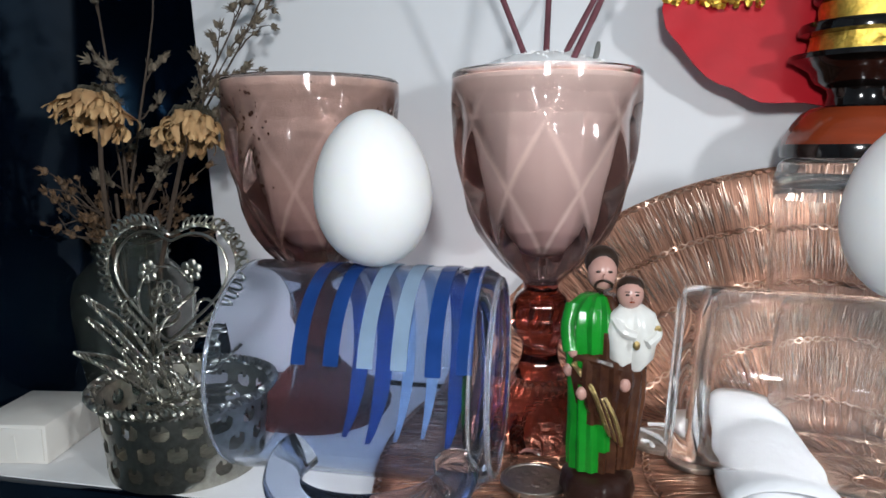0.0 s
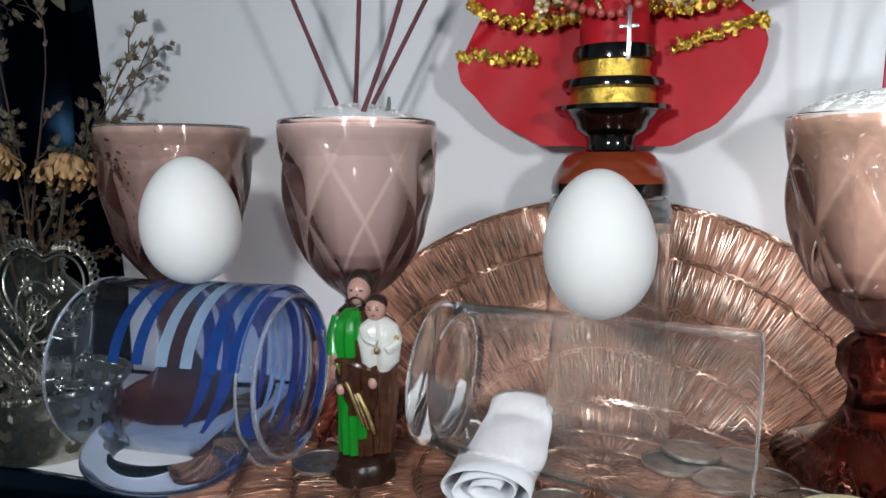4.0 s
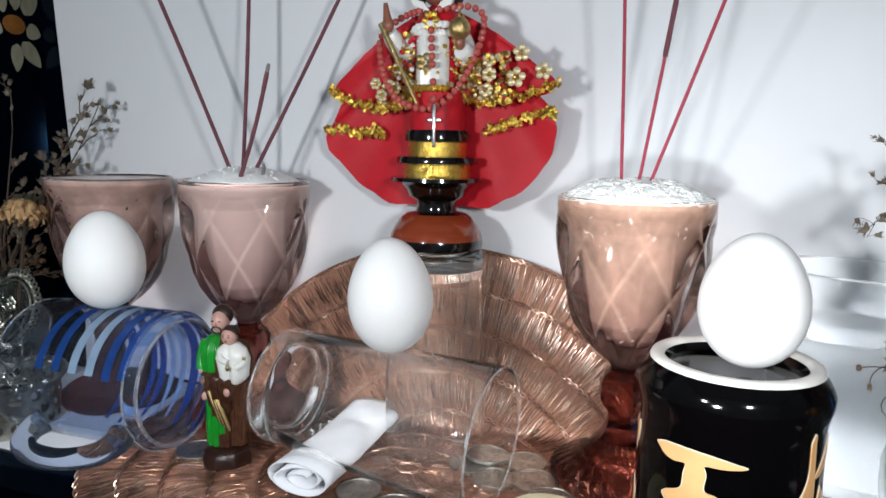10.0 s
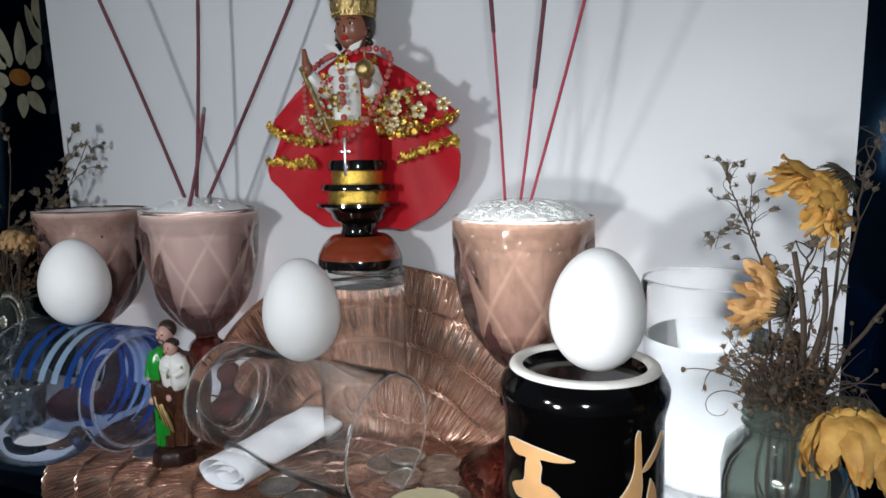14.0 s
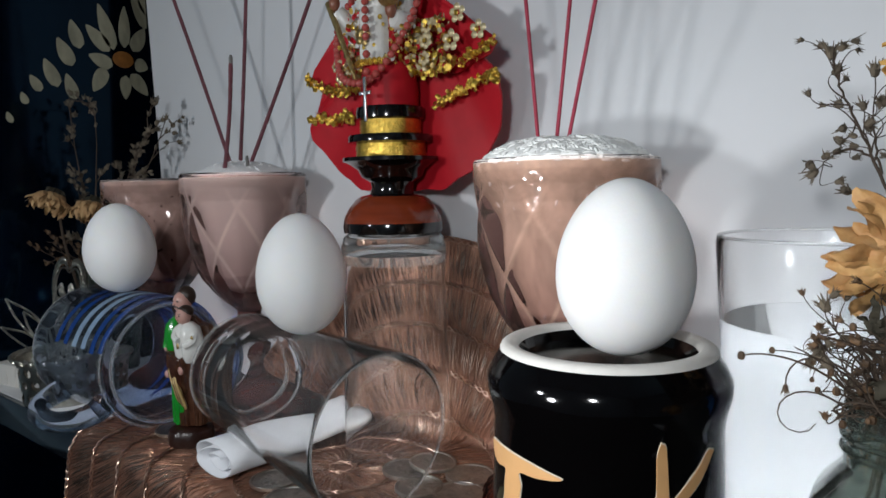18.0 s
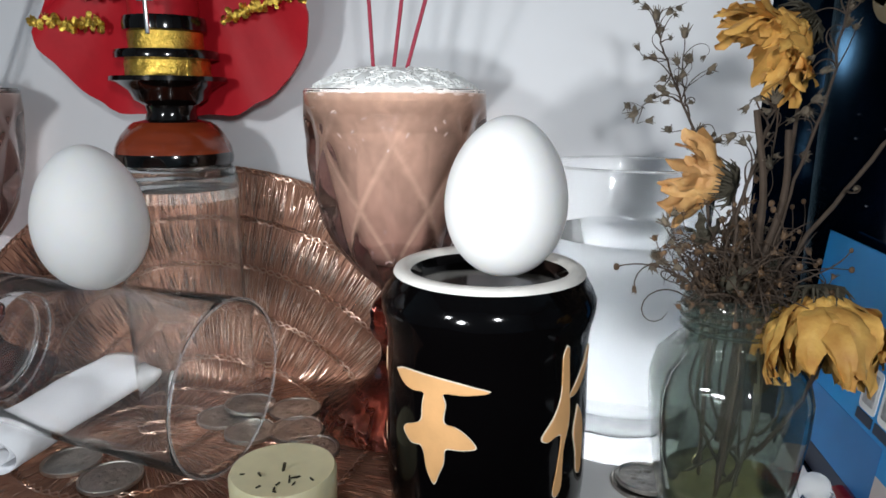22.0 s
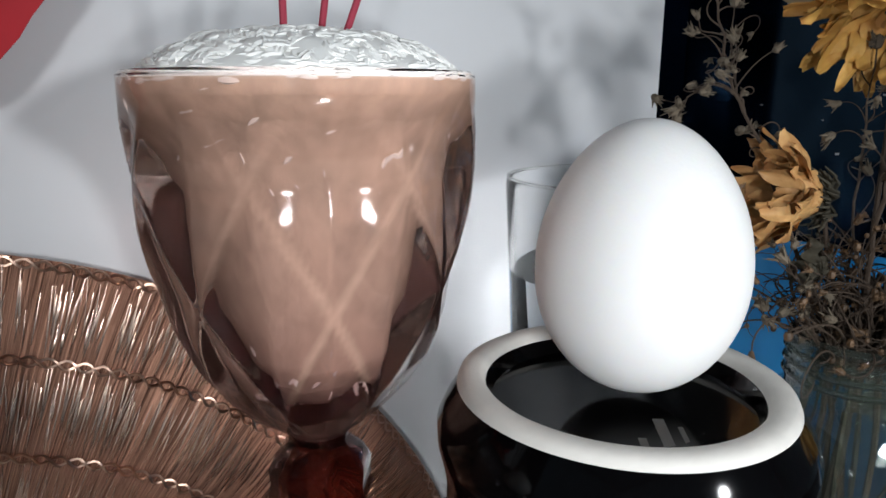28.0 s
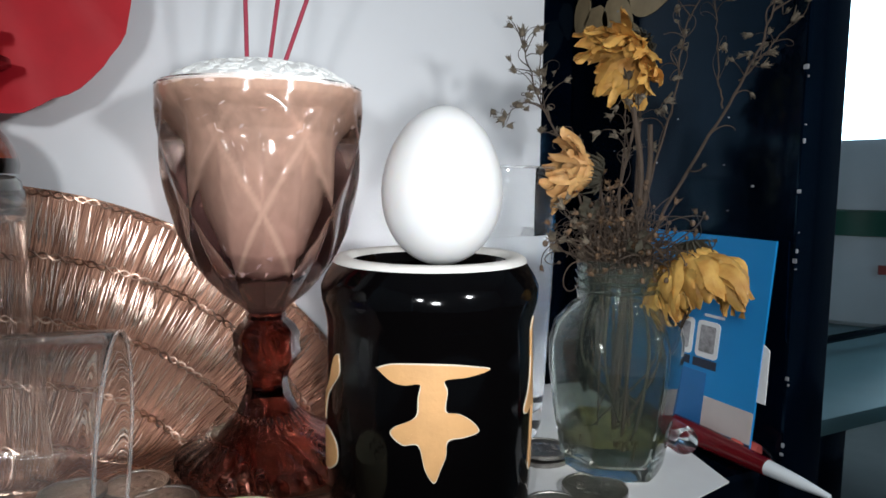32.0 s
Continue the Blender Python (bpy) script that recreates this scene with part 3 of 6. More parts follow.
# ---- amethyst goblets ----
OUTER = [(0.0385, 0.150), (0.0386, 0.144), (0.0384, 0.134), (0.0378, 0.124), (0.0366, 0.114), (0.0346, 0.104), (0.0316, 0.094), (0.0276, 0.085), (0.0222, 0.077), (0.0158, 0.0705), (0.0100, 0.0660), (0.0078, 0.0638)]
INNER = [(0.0366, 0.150), (0.0346, 0.1465), (0.0288, 0.1415), (0.0236, 0.1345), (0.0207, 0.125), (0.0187, 0.115), (0.0166, 0.104), (0.0141, 0.096), (0.0120, 0.090), (0.0076, 0.0848), (0.003, 0.0822), (0.0, 0.0815)]


def profile_at(prof, z):
    zs, rs = [p[1] for p in prof][::-1], [p[0] for p in prof][::-1]
    return float(np.interp(z, zs, rs))


def diamond(a, z, r):
    if z < 0.066 or z > 0.1445 or r < 0.011:
        return 1.0
    k = z / 0.052
    u, v = a / (2 * math.pi) * 8 + k, a / (2 * math.pi) * 8 - k
    du, dv = abs(u % 1 - 0.5) * 2, abs(v % 1 - 0.5) * 2
    cell = max(du, dv)
    fade = min(1, (0.1445 - z) / 0.006, (z - 0.066) / 0.006)
    return 1 - fade * (0.095 * (1 - cell) ** 0.85 - 0.012)


def glass_paleness(a, z):
    """Light painted into the glass: paler on the cut lines and towards the lip."""
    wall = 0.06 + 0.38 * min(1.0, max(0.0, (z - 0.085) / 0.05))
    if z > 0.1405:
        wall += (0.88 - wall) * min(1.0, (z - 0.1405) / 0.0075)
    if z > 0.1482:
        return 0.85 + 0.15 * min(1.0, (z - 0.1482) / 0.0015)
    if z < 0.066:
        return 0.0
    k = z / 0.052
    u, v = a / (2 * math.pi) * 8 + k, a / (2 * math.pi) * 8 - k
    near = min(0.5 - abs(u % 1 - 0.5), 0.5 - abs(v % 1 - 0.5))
    # pale lattice lines painted in for the light caught on the ridges
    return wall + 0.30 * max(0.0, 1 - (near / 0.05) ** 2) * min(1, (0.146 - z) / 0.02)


def make_goblet(loc, turn, label):
    g = thing("goblet", loc, turn, label, "goblet", "amethyst goblets")
    bm = bmesh.new()
    zs = [0.150, 0.1485] + [0.146 - i * 0.0016 for i in range(51)] + [0.0646, 0.0638]
    outer = [(profile_at(OUTER, z), z) for z in zs]
    lip = [(0.0368, 0.1508), (0.0378, 0.1508)]
    lathe(bm, [(0.0, 0.0636)] + outer[::-1] + lip[::-1] + INNER, 224, shape=lambda a, z, r: diamond(a, z, r) if abs(r - profile_at(OUTER, z)) < 1e-5 else 1.0)
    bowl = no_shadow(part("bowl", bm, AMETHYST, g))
    lit_tint = bowl.data.attributes.new("lit_tint", "FLOAT", "POINT")
    lit_tint.data.foreach_set("value", [glass_paleness(math.atan2(v.co.y, v.co.x), v.co.z) for v in bowl.data.vertices])
    bm = bmesh.new()
    lathe(bm, [(0, 0.0634), (0.0076, 0.0634), (0.0078, 0.0608), (0.0112, 0.0580), (0.0132, 0.0540), (0.0128, 0.0505), (0.0134, 0.0465), (0.0114, 0.0420), (0.0087, 0.0388), (0.0080, 0.0352), (0.0086, 0.0308), (0.0108, 0.0264), (0.0120, 0.0235), (0.0, 0.0235)], 40,
          shape=lambda a, z, r: math.cos(math.pi / 8) / math.cos(a % (math.pi / 4) - math.pi / 8) if 0.024 < z < 0.0625 else 1)
    no_shadow(part("stem", bm, AMETHYST_DEEP, g))
    bm = bmesh.new()
    lathe(bm, [(0, 0.0233), (0.0120, 0.0233), (0.0165, 0.0182), (0.0245, 0.0128), (0.0315, 0.0095), (0.0348, 0.0072), (0.0355, 0.0046), (0.0345, 0.0010), (0.030, 0.0), (0.0, 0.0010)], 180,
          shape=lambda a, z, r: 1 + 0.035 * math.cos(30 * a + 500 * z) * (1 if 0.004 < z < 0.02 else 0))
    no_shadow(part("foot", bm, AMETHYST_DEEP, g))
    return g


GOB_L, GOB_M, GOB_R = (-0.1190, 0.2842, 0.0008), (-0.0169, 0.2850, 0.0022), (0.2117, 0.2827, 0.0018)
make_goblet(GOB_L, 10, "amethyst glass goblet with diamond relief and dirty specks inside")
make_goblet(GOB_M, 26, "amethyst glass goblet with diamond relief full of white salt")
make_goblet(GOB_R, 33, "amethyst glass goblet with diamond relief heaped with raw rice")


def fill(name, loc, top, dome, mats, label, rough, steep=2.0):
    """Loose stuff that fills a goblet to a height with a mound."""
    bm = bmesh.new()
    prof = [(0.0, 0.0812)]
    zs = sorted({*np.linspace(0.0816, top, 40), *(z for _, z in INNER if 0.0816 < z < top)})
    prof += [(max(0.002, profile_at(INNER, z) + 0.0005), float(z)) for z in zs]
    R = prof[-1][0]
    for i in range(1, 14):
        t = i / 14
        prof.append((R * (1 - t), top + dome * (1 - (1 - t) ** steep)))
    prof.append((0.0, top + dome))
    lathe(bm, prof, 64)
    for v in bm.verts:
        if v.co.z > top + 0.0001:
            v.co.z += rough * noise.noise(v.co * 260)
    for f in bm.faces:
        f.material_index = int(f.calc_center_median().z > top)
    return solo(name, bm, mats, loc, label=label, category="filling", kind="stuff")


fill("ash_filling", GOB_L, 0.1494, -0.0085, [ASH, ASH], "pinkish white salt filling below the goblet rim", 0.0012)
fill("salt_filling", GOB_M, 0.1480, 0.0105, [SALT, SALT], "white salt heaped in the goblet", 0.0014)
fill("rice_filling", GOB_R, 0.1493, 0.0098, [RICEBULK, RICE], "raw white rice heaped in the goblet", 0.0016, 3.4)
random.seed(21)


def grain(bm, c, d, ln, w):
    d = Vector(d).normalized()
    m = Matrix.Translation(c) @ d.to_track_quat("Z", "Y").to_matrix().to_4x4()
    rings = []
    for z, k in ((-1, 0.25), (-0.55, 0.85), (0.1, 1.0), (0.7, 0.75), (1, 0.25)):
        rings.append([bm.verts.new(m @ Vector((w * k * math.cos(a), w * k * math.sin(a), ln * z))) for a in (0, 1.257, 2.513, 3.77, 5.027)])
    for a, b in zip(rings, rings[1:]):
        for i in range(5):
            j = (i + 1) % 5
            bm.faces.new((a[i], a[j], b[j], b[i]))
    bm.faces.new(rings[0][::-1])
    bm.faces.new(rings[-1])


bm = bmesh.new()
for _ in range(3600):
    t = math.sqrt(random.random())
    a = random.uniform(0, 2 * math.pi)
    r = 0.0362 * t
    z = 0.1492 + 0.0098 * (1 - t ** 3.4) + 0.0012 * noise.noise((r * math.cos(a) * 260, r * math.sin(a) * 260, 4.0)) + random.uniform(-0.0003, 0.0002)
    turn_ = random.uniform(0, 2 * math.pi) if t < 0.9 else a + math.pi / 2 + random.gauss(0, 0.12)
    grain(bm, (r * math.cos(a), r * math.sin(a), z), (math.cos(turn_), math.sin(turn_), random.gauss(0, 0.05) - 0.5 * t * math.cos(turn_ - a)), random.uniform(0.0016, 0.0025), random.uniform(0.0006, 0.0008))
for _ in range(160):
    z = random.uniform(0.084, 0.148)
    a = random.uniform(0, 2 * math.pi)
    r = profile_at(INNER, z) - 0.00035
    t = random.uniform(0, math.pi)
    grain(bm, (r * math.cos(a), r * math.sin(a), z), (-math.sin(a) * math.cos(t), math.cos(a) * math.cos(t), math.sin(t)), random.uniform(0.002, 0.003), 0.0007)
solo("rice_grain", bm, RICE, GOB_R, label="raw white rice grains lying on the heap", category="rice", kind="stuff")
bm = bmesh.new()
for _ in range(260):
    t = math.sqrt(random.random())
    a = random.uniform(0, 2 * math.pi)
    ball(bm, (0.034 * t * math.cos(a), 0.034 * t * math.sin(a), 0.1480 + 0.0105 * (1 - t * t) + random.uniform(0, 0.0006)), random.uniform(0.0003, 0.0008), seg=5)
solo("salt_crumb", bm, SALT, GOB_M, label="white salt crumbs on the heap", category="salt", kind="stuff")
bm = bmesh.new()
for _ in range(150):
    z = random.betavariate(2, 1.2) * 0.062 + 0.086
    a = random.gauss(math.radians(208), 0.30) if random.random() < 0.7 else random.uniform(math.pi, 2 * math.pi)
    r = profile_at(INNER, z) + 0.0002
    s = random.uniform(0.0003, 0.0009)
    ball(bm, (r * math.cos(a), r * math.sin(a), z), s, seg=5, scale=(1, 1, 1.4))
solo("residue_speck", bm, SPECK, GOB_L, label="dark brown specks stuck inside the goblet", category="residue", kind="stuff")

# ---- incense sticks ----


def incense(lo, hi, burnt=0.0, pink=0.0, label="dark red incense stick standing in the salt"):
    lo, hi = Vector(lo), Vector(hi)
    s = thing("incense_stick", tuple(lo), 0, label, "incense", "incense sticks")
    L = (hi - lo)
    bend = Vector((0.001, 0.0008, 0))
    f = lambda t: L * t + bend * math.sin(math.pi * t)  # noqa: E731
    if pink:
        part("bamboo_core", tube(bmesh.new(), [f(pink * k / 8) for k in range(9)], 0.0008, 8), INCENSE_PINK, s, "pink dyed bamboo core")
    n = 22
    part("paste", tube(bmesh.new(), [f(pink + (1 - pink - burnt) * k / n) for k in range(n + 1)], [0.00118 + 0.00022 * noise.noise((k * 1.3, lo.x * 90, 0)) for k in range(n + 1)], 8), INCENSE, s)
    if burnt:
        part("ash_tip", tube(bmesh.new(), [f(1 - burnt + burnt * k / 4) for k in range(5)], [0.00105, 0.0011, 0.0011, 0.001, 0.0006], 8), BURNT, s, "grey burnt tip")


M = GOB_M
incense((-0.0220, 0.2820, 0.1515), (-0.1033, 0.2701, 0.34))
incense((-0.0171, 0.2824, 0.152), (-0.0162, 0.2968, 0.34))
incense((-0.0135, 0.2852, 0.1525), (0.0794, 0.3079, 0.34))
incense((-0.0085, 0.2650, 0.1500), (0.0209, 0.2538, 0.217), burnt=0.06, label="half-burnt incense stick standing in the salt")
incense((-0.0010, 0.2740, 0.1495), (0.0035, 0.2735, 0.163), burnt=0.5, label="short burnt-out incense stub in the salt")
incense((0.2049, 0.2738, 0.153), (0.1973, 0.2499, 0.34), pink=0.5, label="pink-stemmed incense stick standing in the rice")
incense((0.2119, 0.2740, 0.153), (0.236, 0.263, 0.34), pink=0.35, label="pink-stemmed incense stick standing in the rice")
incense((0.2160, 0.2750, 0.153), (0.2751, 0.2367, 0.34), pink=0.55, label="pink-stemmed incense stick standing in the rice")

# ---- eggs ----


def egg(loc, tilt, label, h=0.0575, w=0.0430, turn=0.0):
    bm = bmesh.new()
    prof = []
    n = 36
    for i in range(n + 1):
        t = math.pi * i / n
        z = -math.cos(t)
        prof.append((0.0 if i in (0, n) else w / 2 * math.sin(t) * (1 - 0.085 * z - 0.02 * z * z) * 1.012, z * h / 2 + h / 2))
    lathe(bm, prof, 56)
    ob = solo("egg", bm, EGG, label=label, category="egg", group="white eggs")
    ob.matrix_basis = Matrix.Translation(loc) @ pose(0, 0, 0, tilt[0], tilt[1], turn)
    return ob


egg((-0.0735, 0.2321, 0.0798), (1, -2), "white egg balanced on the lying blue-striped mug", 0.0561, 0.0419)
egg((0.1017, 0.2322, 0.0741), (0, -2), "white egg balanced on the lying clear tumbler", 0.0570, 0.0414)
egg((0.2616, 0.2273, 0.0880), (0, 2), "white egg standing in the ring of the black jar", 0.0556, 0.0419)

# ---- lying glass mug with blue stripes ----
ALONG_X = Matrix(((0, 0, 1, 0), (0, 1, 0, 0), (-1, 0, 0, 0), (0, 0, 0, 1)))
mug = thing("glass_mug", (-0.1245, 0.2345, 0.0402), 0.5, "clear glass mug with blue printed stripes lying on its side", "mug")
bm = bmesh.new()
lathe(bm, [(0.0, 0.0960), (0.030, 0.0962), (0.0345, 0.0966), (0.0375, 0.0945), (0.0388, 0.0900), (0.0392, 0.080), (0.0392, 0.012), (0.0398, 0.006), (0.0398, 0.002), (0.0388, 0.0), (0.0374, 0.001), (0.0370, 0.006), (0.0372, 0.014), (0.0374, 0.080), (0.0352, 0.0880), (0.030, 0.0908), (0.0, 0.0912)], 72, m=ALONG_X)
no_shadow(part("cup", bm, BLUEGLASS, mug))
for name, x, r, w in (("rim", 0.0006, 0.0388, 0.0009), ("base_ring", 0.0958, 0.0352, 0.0011), ("base_ring", 0.0905, 0.0394, 0.0006)):
    no_shadow(part(name, tube(bmesh.new(), [(x, r * math.cos(2 * math.pi * i / 90), r * math.sin(2 * math.pi * i / 90)) for i in range(90)], w, 8, closed=True), GLASSRIM, mug, "rounded clear glass ring"))
bm = bmesh.new()
D = Vector((0, -math.cos(radians(27)), -math.sin(radians(27))))
legs = [Vector((x, 0, 0)) + D * k for x, k in ((0.034, 0.0395), (0.031, 0.046), (0.033, 0.055), (0.044, 0.0605), (0.061, 0.061), (0.078, 0.056), (0.087, 0.047), (0.086, 0.0395))]
hp = smooth_path(legs, 7)
tube(bm, hp, [0.0072 - 0.0014 * math.sin(math.pi * i / (len(hp) - 1)) for i in range(len(hp))], 16)
no_shadow(part("handle", bm, BLUEGLASS, mug, "thick clear glass handle"))
for x0, w, a0, a1, slant, mt in ((0.0325, 0.0050, 18, 248, -0.003, BLUEPRINT), (0.0437, 0.0052, 18, 252, -0.003, BLUEPRINT), (0.0552, 0.0052, 18, 248, -0.003, LIGHTPRINT), (0.0664, 0.0052, 18, 244, -0.003, LIGHTPRINT), (0.0776, 0.0052, 16, 250, -0.003, BLUEPRINT), (0.0880, 0.0050, 18, 252, -0.002, BLUEPRINT)):
    bm = bmesh.new()
    rows_ = []
    n = 26
    for i in range(n + 1):
        t = i / n
        a = radians(a0 + (a1 - a0) * t)
        wd = w * min(1, 4 * (1 - t) + 0.3) * (1.5 if mt is BLUEPRINT and a > 1.9 else 1.0)
        x = x0 + slant * (t - 0.5)
        rr = 0.03945
        rows_.append([bm.verts.new((x - wd / 2, -rr * math.cos(a), rr * math.sin(a))), bm.verts.new((x + wd / 2, -rr * math.cos(a), rr * math.sin(a))),
                      bm.verts.new((x + wd / 2, -(rr + 0.0002) * math.cos(a), (rr + 0.0002) * math.sin(a))), bm.verts.new((x - wd / 2, -(rr + 0.0002) * math.cos(a), (rr + 0.0002) * math.sin(a)))])
    for a, b in zip(rows_, rows_[1:]):
        for k in range(4):
            l = (k + 1) % 4
            bm.faces.new((a[k], a[l], b[l], b[k]))
    bm.faces.new(rows_[0])
    bm.faces.new(rows_[-1])
    no_shadow(part("printed_stripe", bm, mt, mug, "pale blue printed stripe" if mt is LIGHTPRINT else "deep blue printed stripe"))

# ---- lying clear tumbler, its base propped on the tissue ----
a, b = Vector((0.0330, 0.2445, 0.0440)), Vector((0.1560, 0.2262, 0.0385))
d = (b - a)
L = d.length
q = d.to_track_quat("Z", "Y").to_matrix().to_4x4()
tumbler = thing("glass_tumbler", (0, 0, 0), 0, "clear glass tumbler lying on its side over a rolled tissue", "tumbler")
tumbler.matrix_basis = Matrix.Translation(a) @ q
bm = lathe(bmesh.new(), [(0, 0.0030), (0.022, 0.0022), (0.026, 0.0), (0.0292, 0.0008), (0.0310, 0.004), (0.0314, 0.010), (0.0336, L * 0.6), (0.0355, L - 0.002), (0.0352, L - 0.0003), (0.0345, L), (0.0343, L - 0.0006), (0.0342, L - 0.003), (0.0323, L * 0.6), (0.0300, 0.014), (0.0280, 0.0100), (0.0200, 0.0082), (0.0, 0.0078)], 80)
no_shadow(part("cup", bm, CLEAR, tumbler))
rim_ring = lambda r, z: tube(bmesh.new(), [(r * math.cos(2 * math.pi * i / 90), r * math.sin(2 * math.pi * i / 90), z) for i in range(90)], 0.0005, 8, closed=True)  # noqa: E731
no_shadow(part("rim", rim_ring(0.0349, L + 0.0005), GLASSRIM, tumbler, "rounded bright glass rim"))
no_shadow(part("base_ring", rim_ring(0.0306, 0.0015), GLASSRIM, tumbler, "bright edge of the thick base"))
no_shadow(part("base_ring", rim_ring(0.0252, -0.0004), GLASSRIM, tumbler))

# ---- rolled tissue ----
bm = bmesh.new()
n, turns = 60, 2.6
rows_ = []
for j in range(15):
    t = j / 14
    row = []
    for i in range(n + 1):
        s = i / n
        ang = 2 * math.pi * turns * s + 0.5
        r = 0.0038 + 0.0105 * s
        x, z = r * 1.36 * math.cos(ang), r * 0.72 * math.sin(ang)
        wob = 0.0016 * noise.noise((s * 9, t * 6, 3.1))
        yy = 0.096 * t + 0.004 * s * math.sin(7 * s) * (1 if j in (0, 14) else 0) + 0.002 * noise.noise((s * 8, t * 3, 9))
        row.append(bm.verts.new((x + wob + 0.003 * math.sin(3 * t), yy, 0.0102 + z * (1 - 0.12 * t) + wob)))
    rows_.append(row)
for r0, r1 in zip(rows_, rows_[1:]):
    for i in range(n):
        bm.faces.new((r0[i], r0[i + 1], r1[i + 1], r1[i]))
for v in bm.verts:
    v.co.z = max(v.co.z, 0.0003)
tissue = solo("rolled_tissue", bm, TISSUE, (0.0640, 0.2055, 0.0022), 2, "white tissue folded into a flat roll under the tumbler", "tissue")
mod = tissue.modifiers.new("thickness", "SOLIDIFY")
mod.thickness = 0.0005

# ---- upside-down tall glass that carries the statue ----
glass = thing("glass_tumbler", (0.1030, 0.2935, 0.0020), 0, "tall clear glass turned upside down under the statue", "tumbler")
bm = lathe(bmesh.new(), [(0.0, 0.1160), (0.0215, 0.1166), (0.0250, 0.1160), (0.0268, 0.1140), (0.0272, 0.1080), (0.0274, 0.095), (0.0282, 0.05), (0.0292, 0.003), (0.0291, 0.0006), (0.0282, 0.0), (0.0276, 0.0010), (0.0266, 0.05), (0.0257, 0.098), (0.0245, 0.1052), (0.018, 0.1080), (0.0, 0.1085)], 80)
no_shadow(part("cup", bm, HEAVYGLASS, glass))
no_shadow(part("base", lathe(bmesh.new(), [(0.0274, 0.1005), (0.0279, 0.1025), (0.0281, 0.1060), (0.0279, 0.1098), (0.0274, 0.1112)], 80), GLASSRIM, glass, "thick ringed glass base"))

# ---- water glass ----
wg = thing("water_glass", (0.3098, 0.2826, 0.0006), 0, "tall clear drinking glass half full of water", "glass")
bm = lathe(bmesh.new(), [(0.0, 0.0008), (0.024, 0.0), (0.0275, 0.0012), (0.0290, 0.006), (0.0300, 0.02), (0.0338, 0.1), (0.0350, 0.1205), (0.0347, 0.1222), (0.0338, 0.1222), (0.0333, 0.1200), (0.0318, 0.09), (0.0278, 0.02), (0.0255, 0.0135), (0.015, 0.0110), (0.0, 0.0105)], 80)
no_shadow(part("cup", bm, CLEAR, wg))
no_shadow(part("rim", rim_ring(0.0343, 0.1226), GLASSRIM, wg, "rounded bright glass rim"))
bm = lathe(bmesh.new(), [(0.0, 0.0104), (0.0151, 0.0108), (0.0257, 0.0133), (0.0280, 0.0200), (0.0320, 0.0900), (0.0323, 0.0938), (0.0, 0.0932)], 80)
ob = solo("water", bm, WATER, (0.3098, 0.2826, 0.0006), label="still clear water in the drinking glass", category="water", kind="stuff")
no_shadow(ob)

# ---- black ceramic jar, upside down ----
JAR = (0.2572, 0.2253, 0.0006)
jar = thing("ceramic_jar", JAR, 0, "glossy black ceramic jar upside down with tan brush marks", "jar")
bm = lathe(bmesh.new(), [(0, 0.0846), (0.018, 0.0850), (0.0262, 0.0862), (0.0274, 0.0888), (0.0284, 0.0904), (0.0326, 0.0904), (0.0335, 0.0892), (0.0361, 0.0852), (0.0377, 0.0815), (0.0376, 0.0775), (0.0363, 0.0725), (0.0356, 0.0680), (0.0357, 0.060), (0.0362, 0.04), (0.0362, 0.015), (0.0352, 0.003), (0.0335, 0.0), (0, 0.0)], 96)
part("body", bm, CERAMIC, jar)
bm = lathe(bmesh.new(), [(0.0276, 0.0894), (0.0281, 0.0909), (0.0291, 0.0916), (0.0319, 0.0915), (0.0331, 0.0908), (0.0336, 0.0896)], 96, shape=lambda a, z, r: 1 + 0.004 * math.sin(3 * a + 1))
part("rim_ring", bm, UNGLAZED, jar, "unglazed off-white foot ring")


def brush(outline, grow=0.0, lift=0.0003):
    """A painted mark wrapped round the jar, from angles and heights."""
    bm = bmesh.new()
    P = [Vector((radians(a) * 0.0365, z)) for a, z in outline]
    fine = []
    Q = [(p.x, p.y, 0) for p in P]
    Q = smooth_path(Q + [Q[0]], 5)[:-1]
    c = sum(Q, Vector()) / len(Q)
    for v in Q:
        w = v - c
        fine.append(c + w * (1 + grow / max(w.length, 1e-6)))
    flat = [bm.verts.new((v.x, v.y, 0)) for v in fine]
    f = bm.faces.new(flat)
    bmesh.ops.triangulate(bm, faces=[f])
    bmesh.ops.subdivide_edges(bm, edges=bm.edges[:], cuts=2)
    got = bmesh.ops.extrude_face_region(bm, geom=bm.faces[:])
    up = [g for g in got["geom"] if isinstance(g, bmesh.types.BMVert)]
    ups = set(up)
    prof = [(0.0376, 0.0775), (0.0363, 0.0725), (0.0356, 0.0680), (0.0357, 0.060), (0.0362, 0.04), (0.0362, 0.015)]
    for v in bm.verts:
        a, z = v.co.x / 0.0365, v.co.y
        r = profile_at(prof, z) + (lift if v in ups else -0.0006)
        v.co = Vector((r * math.cos(a), r * math.sin(a), z))
    return bm


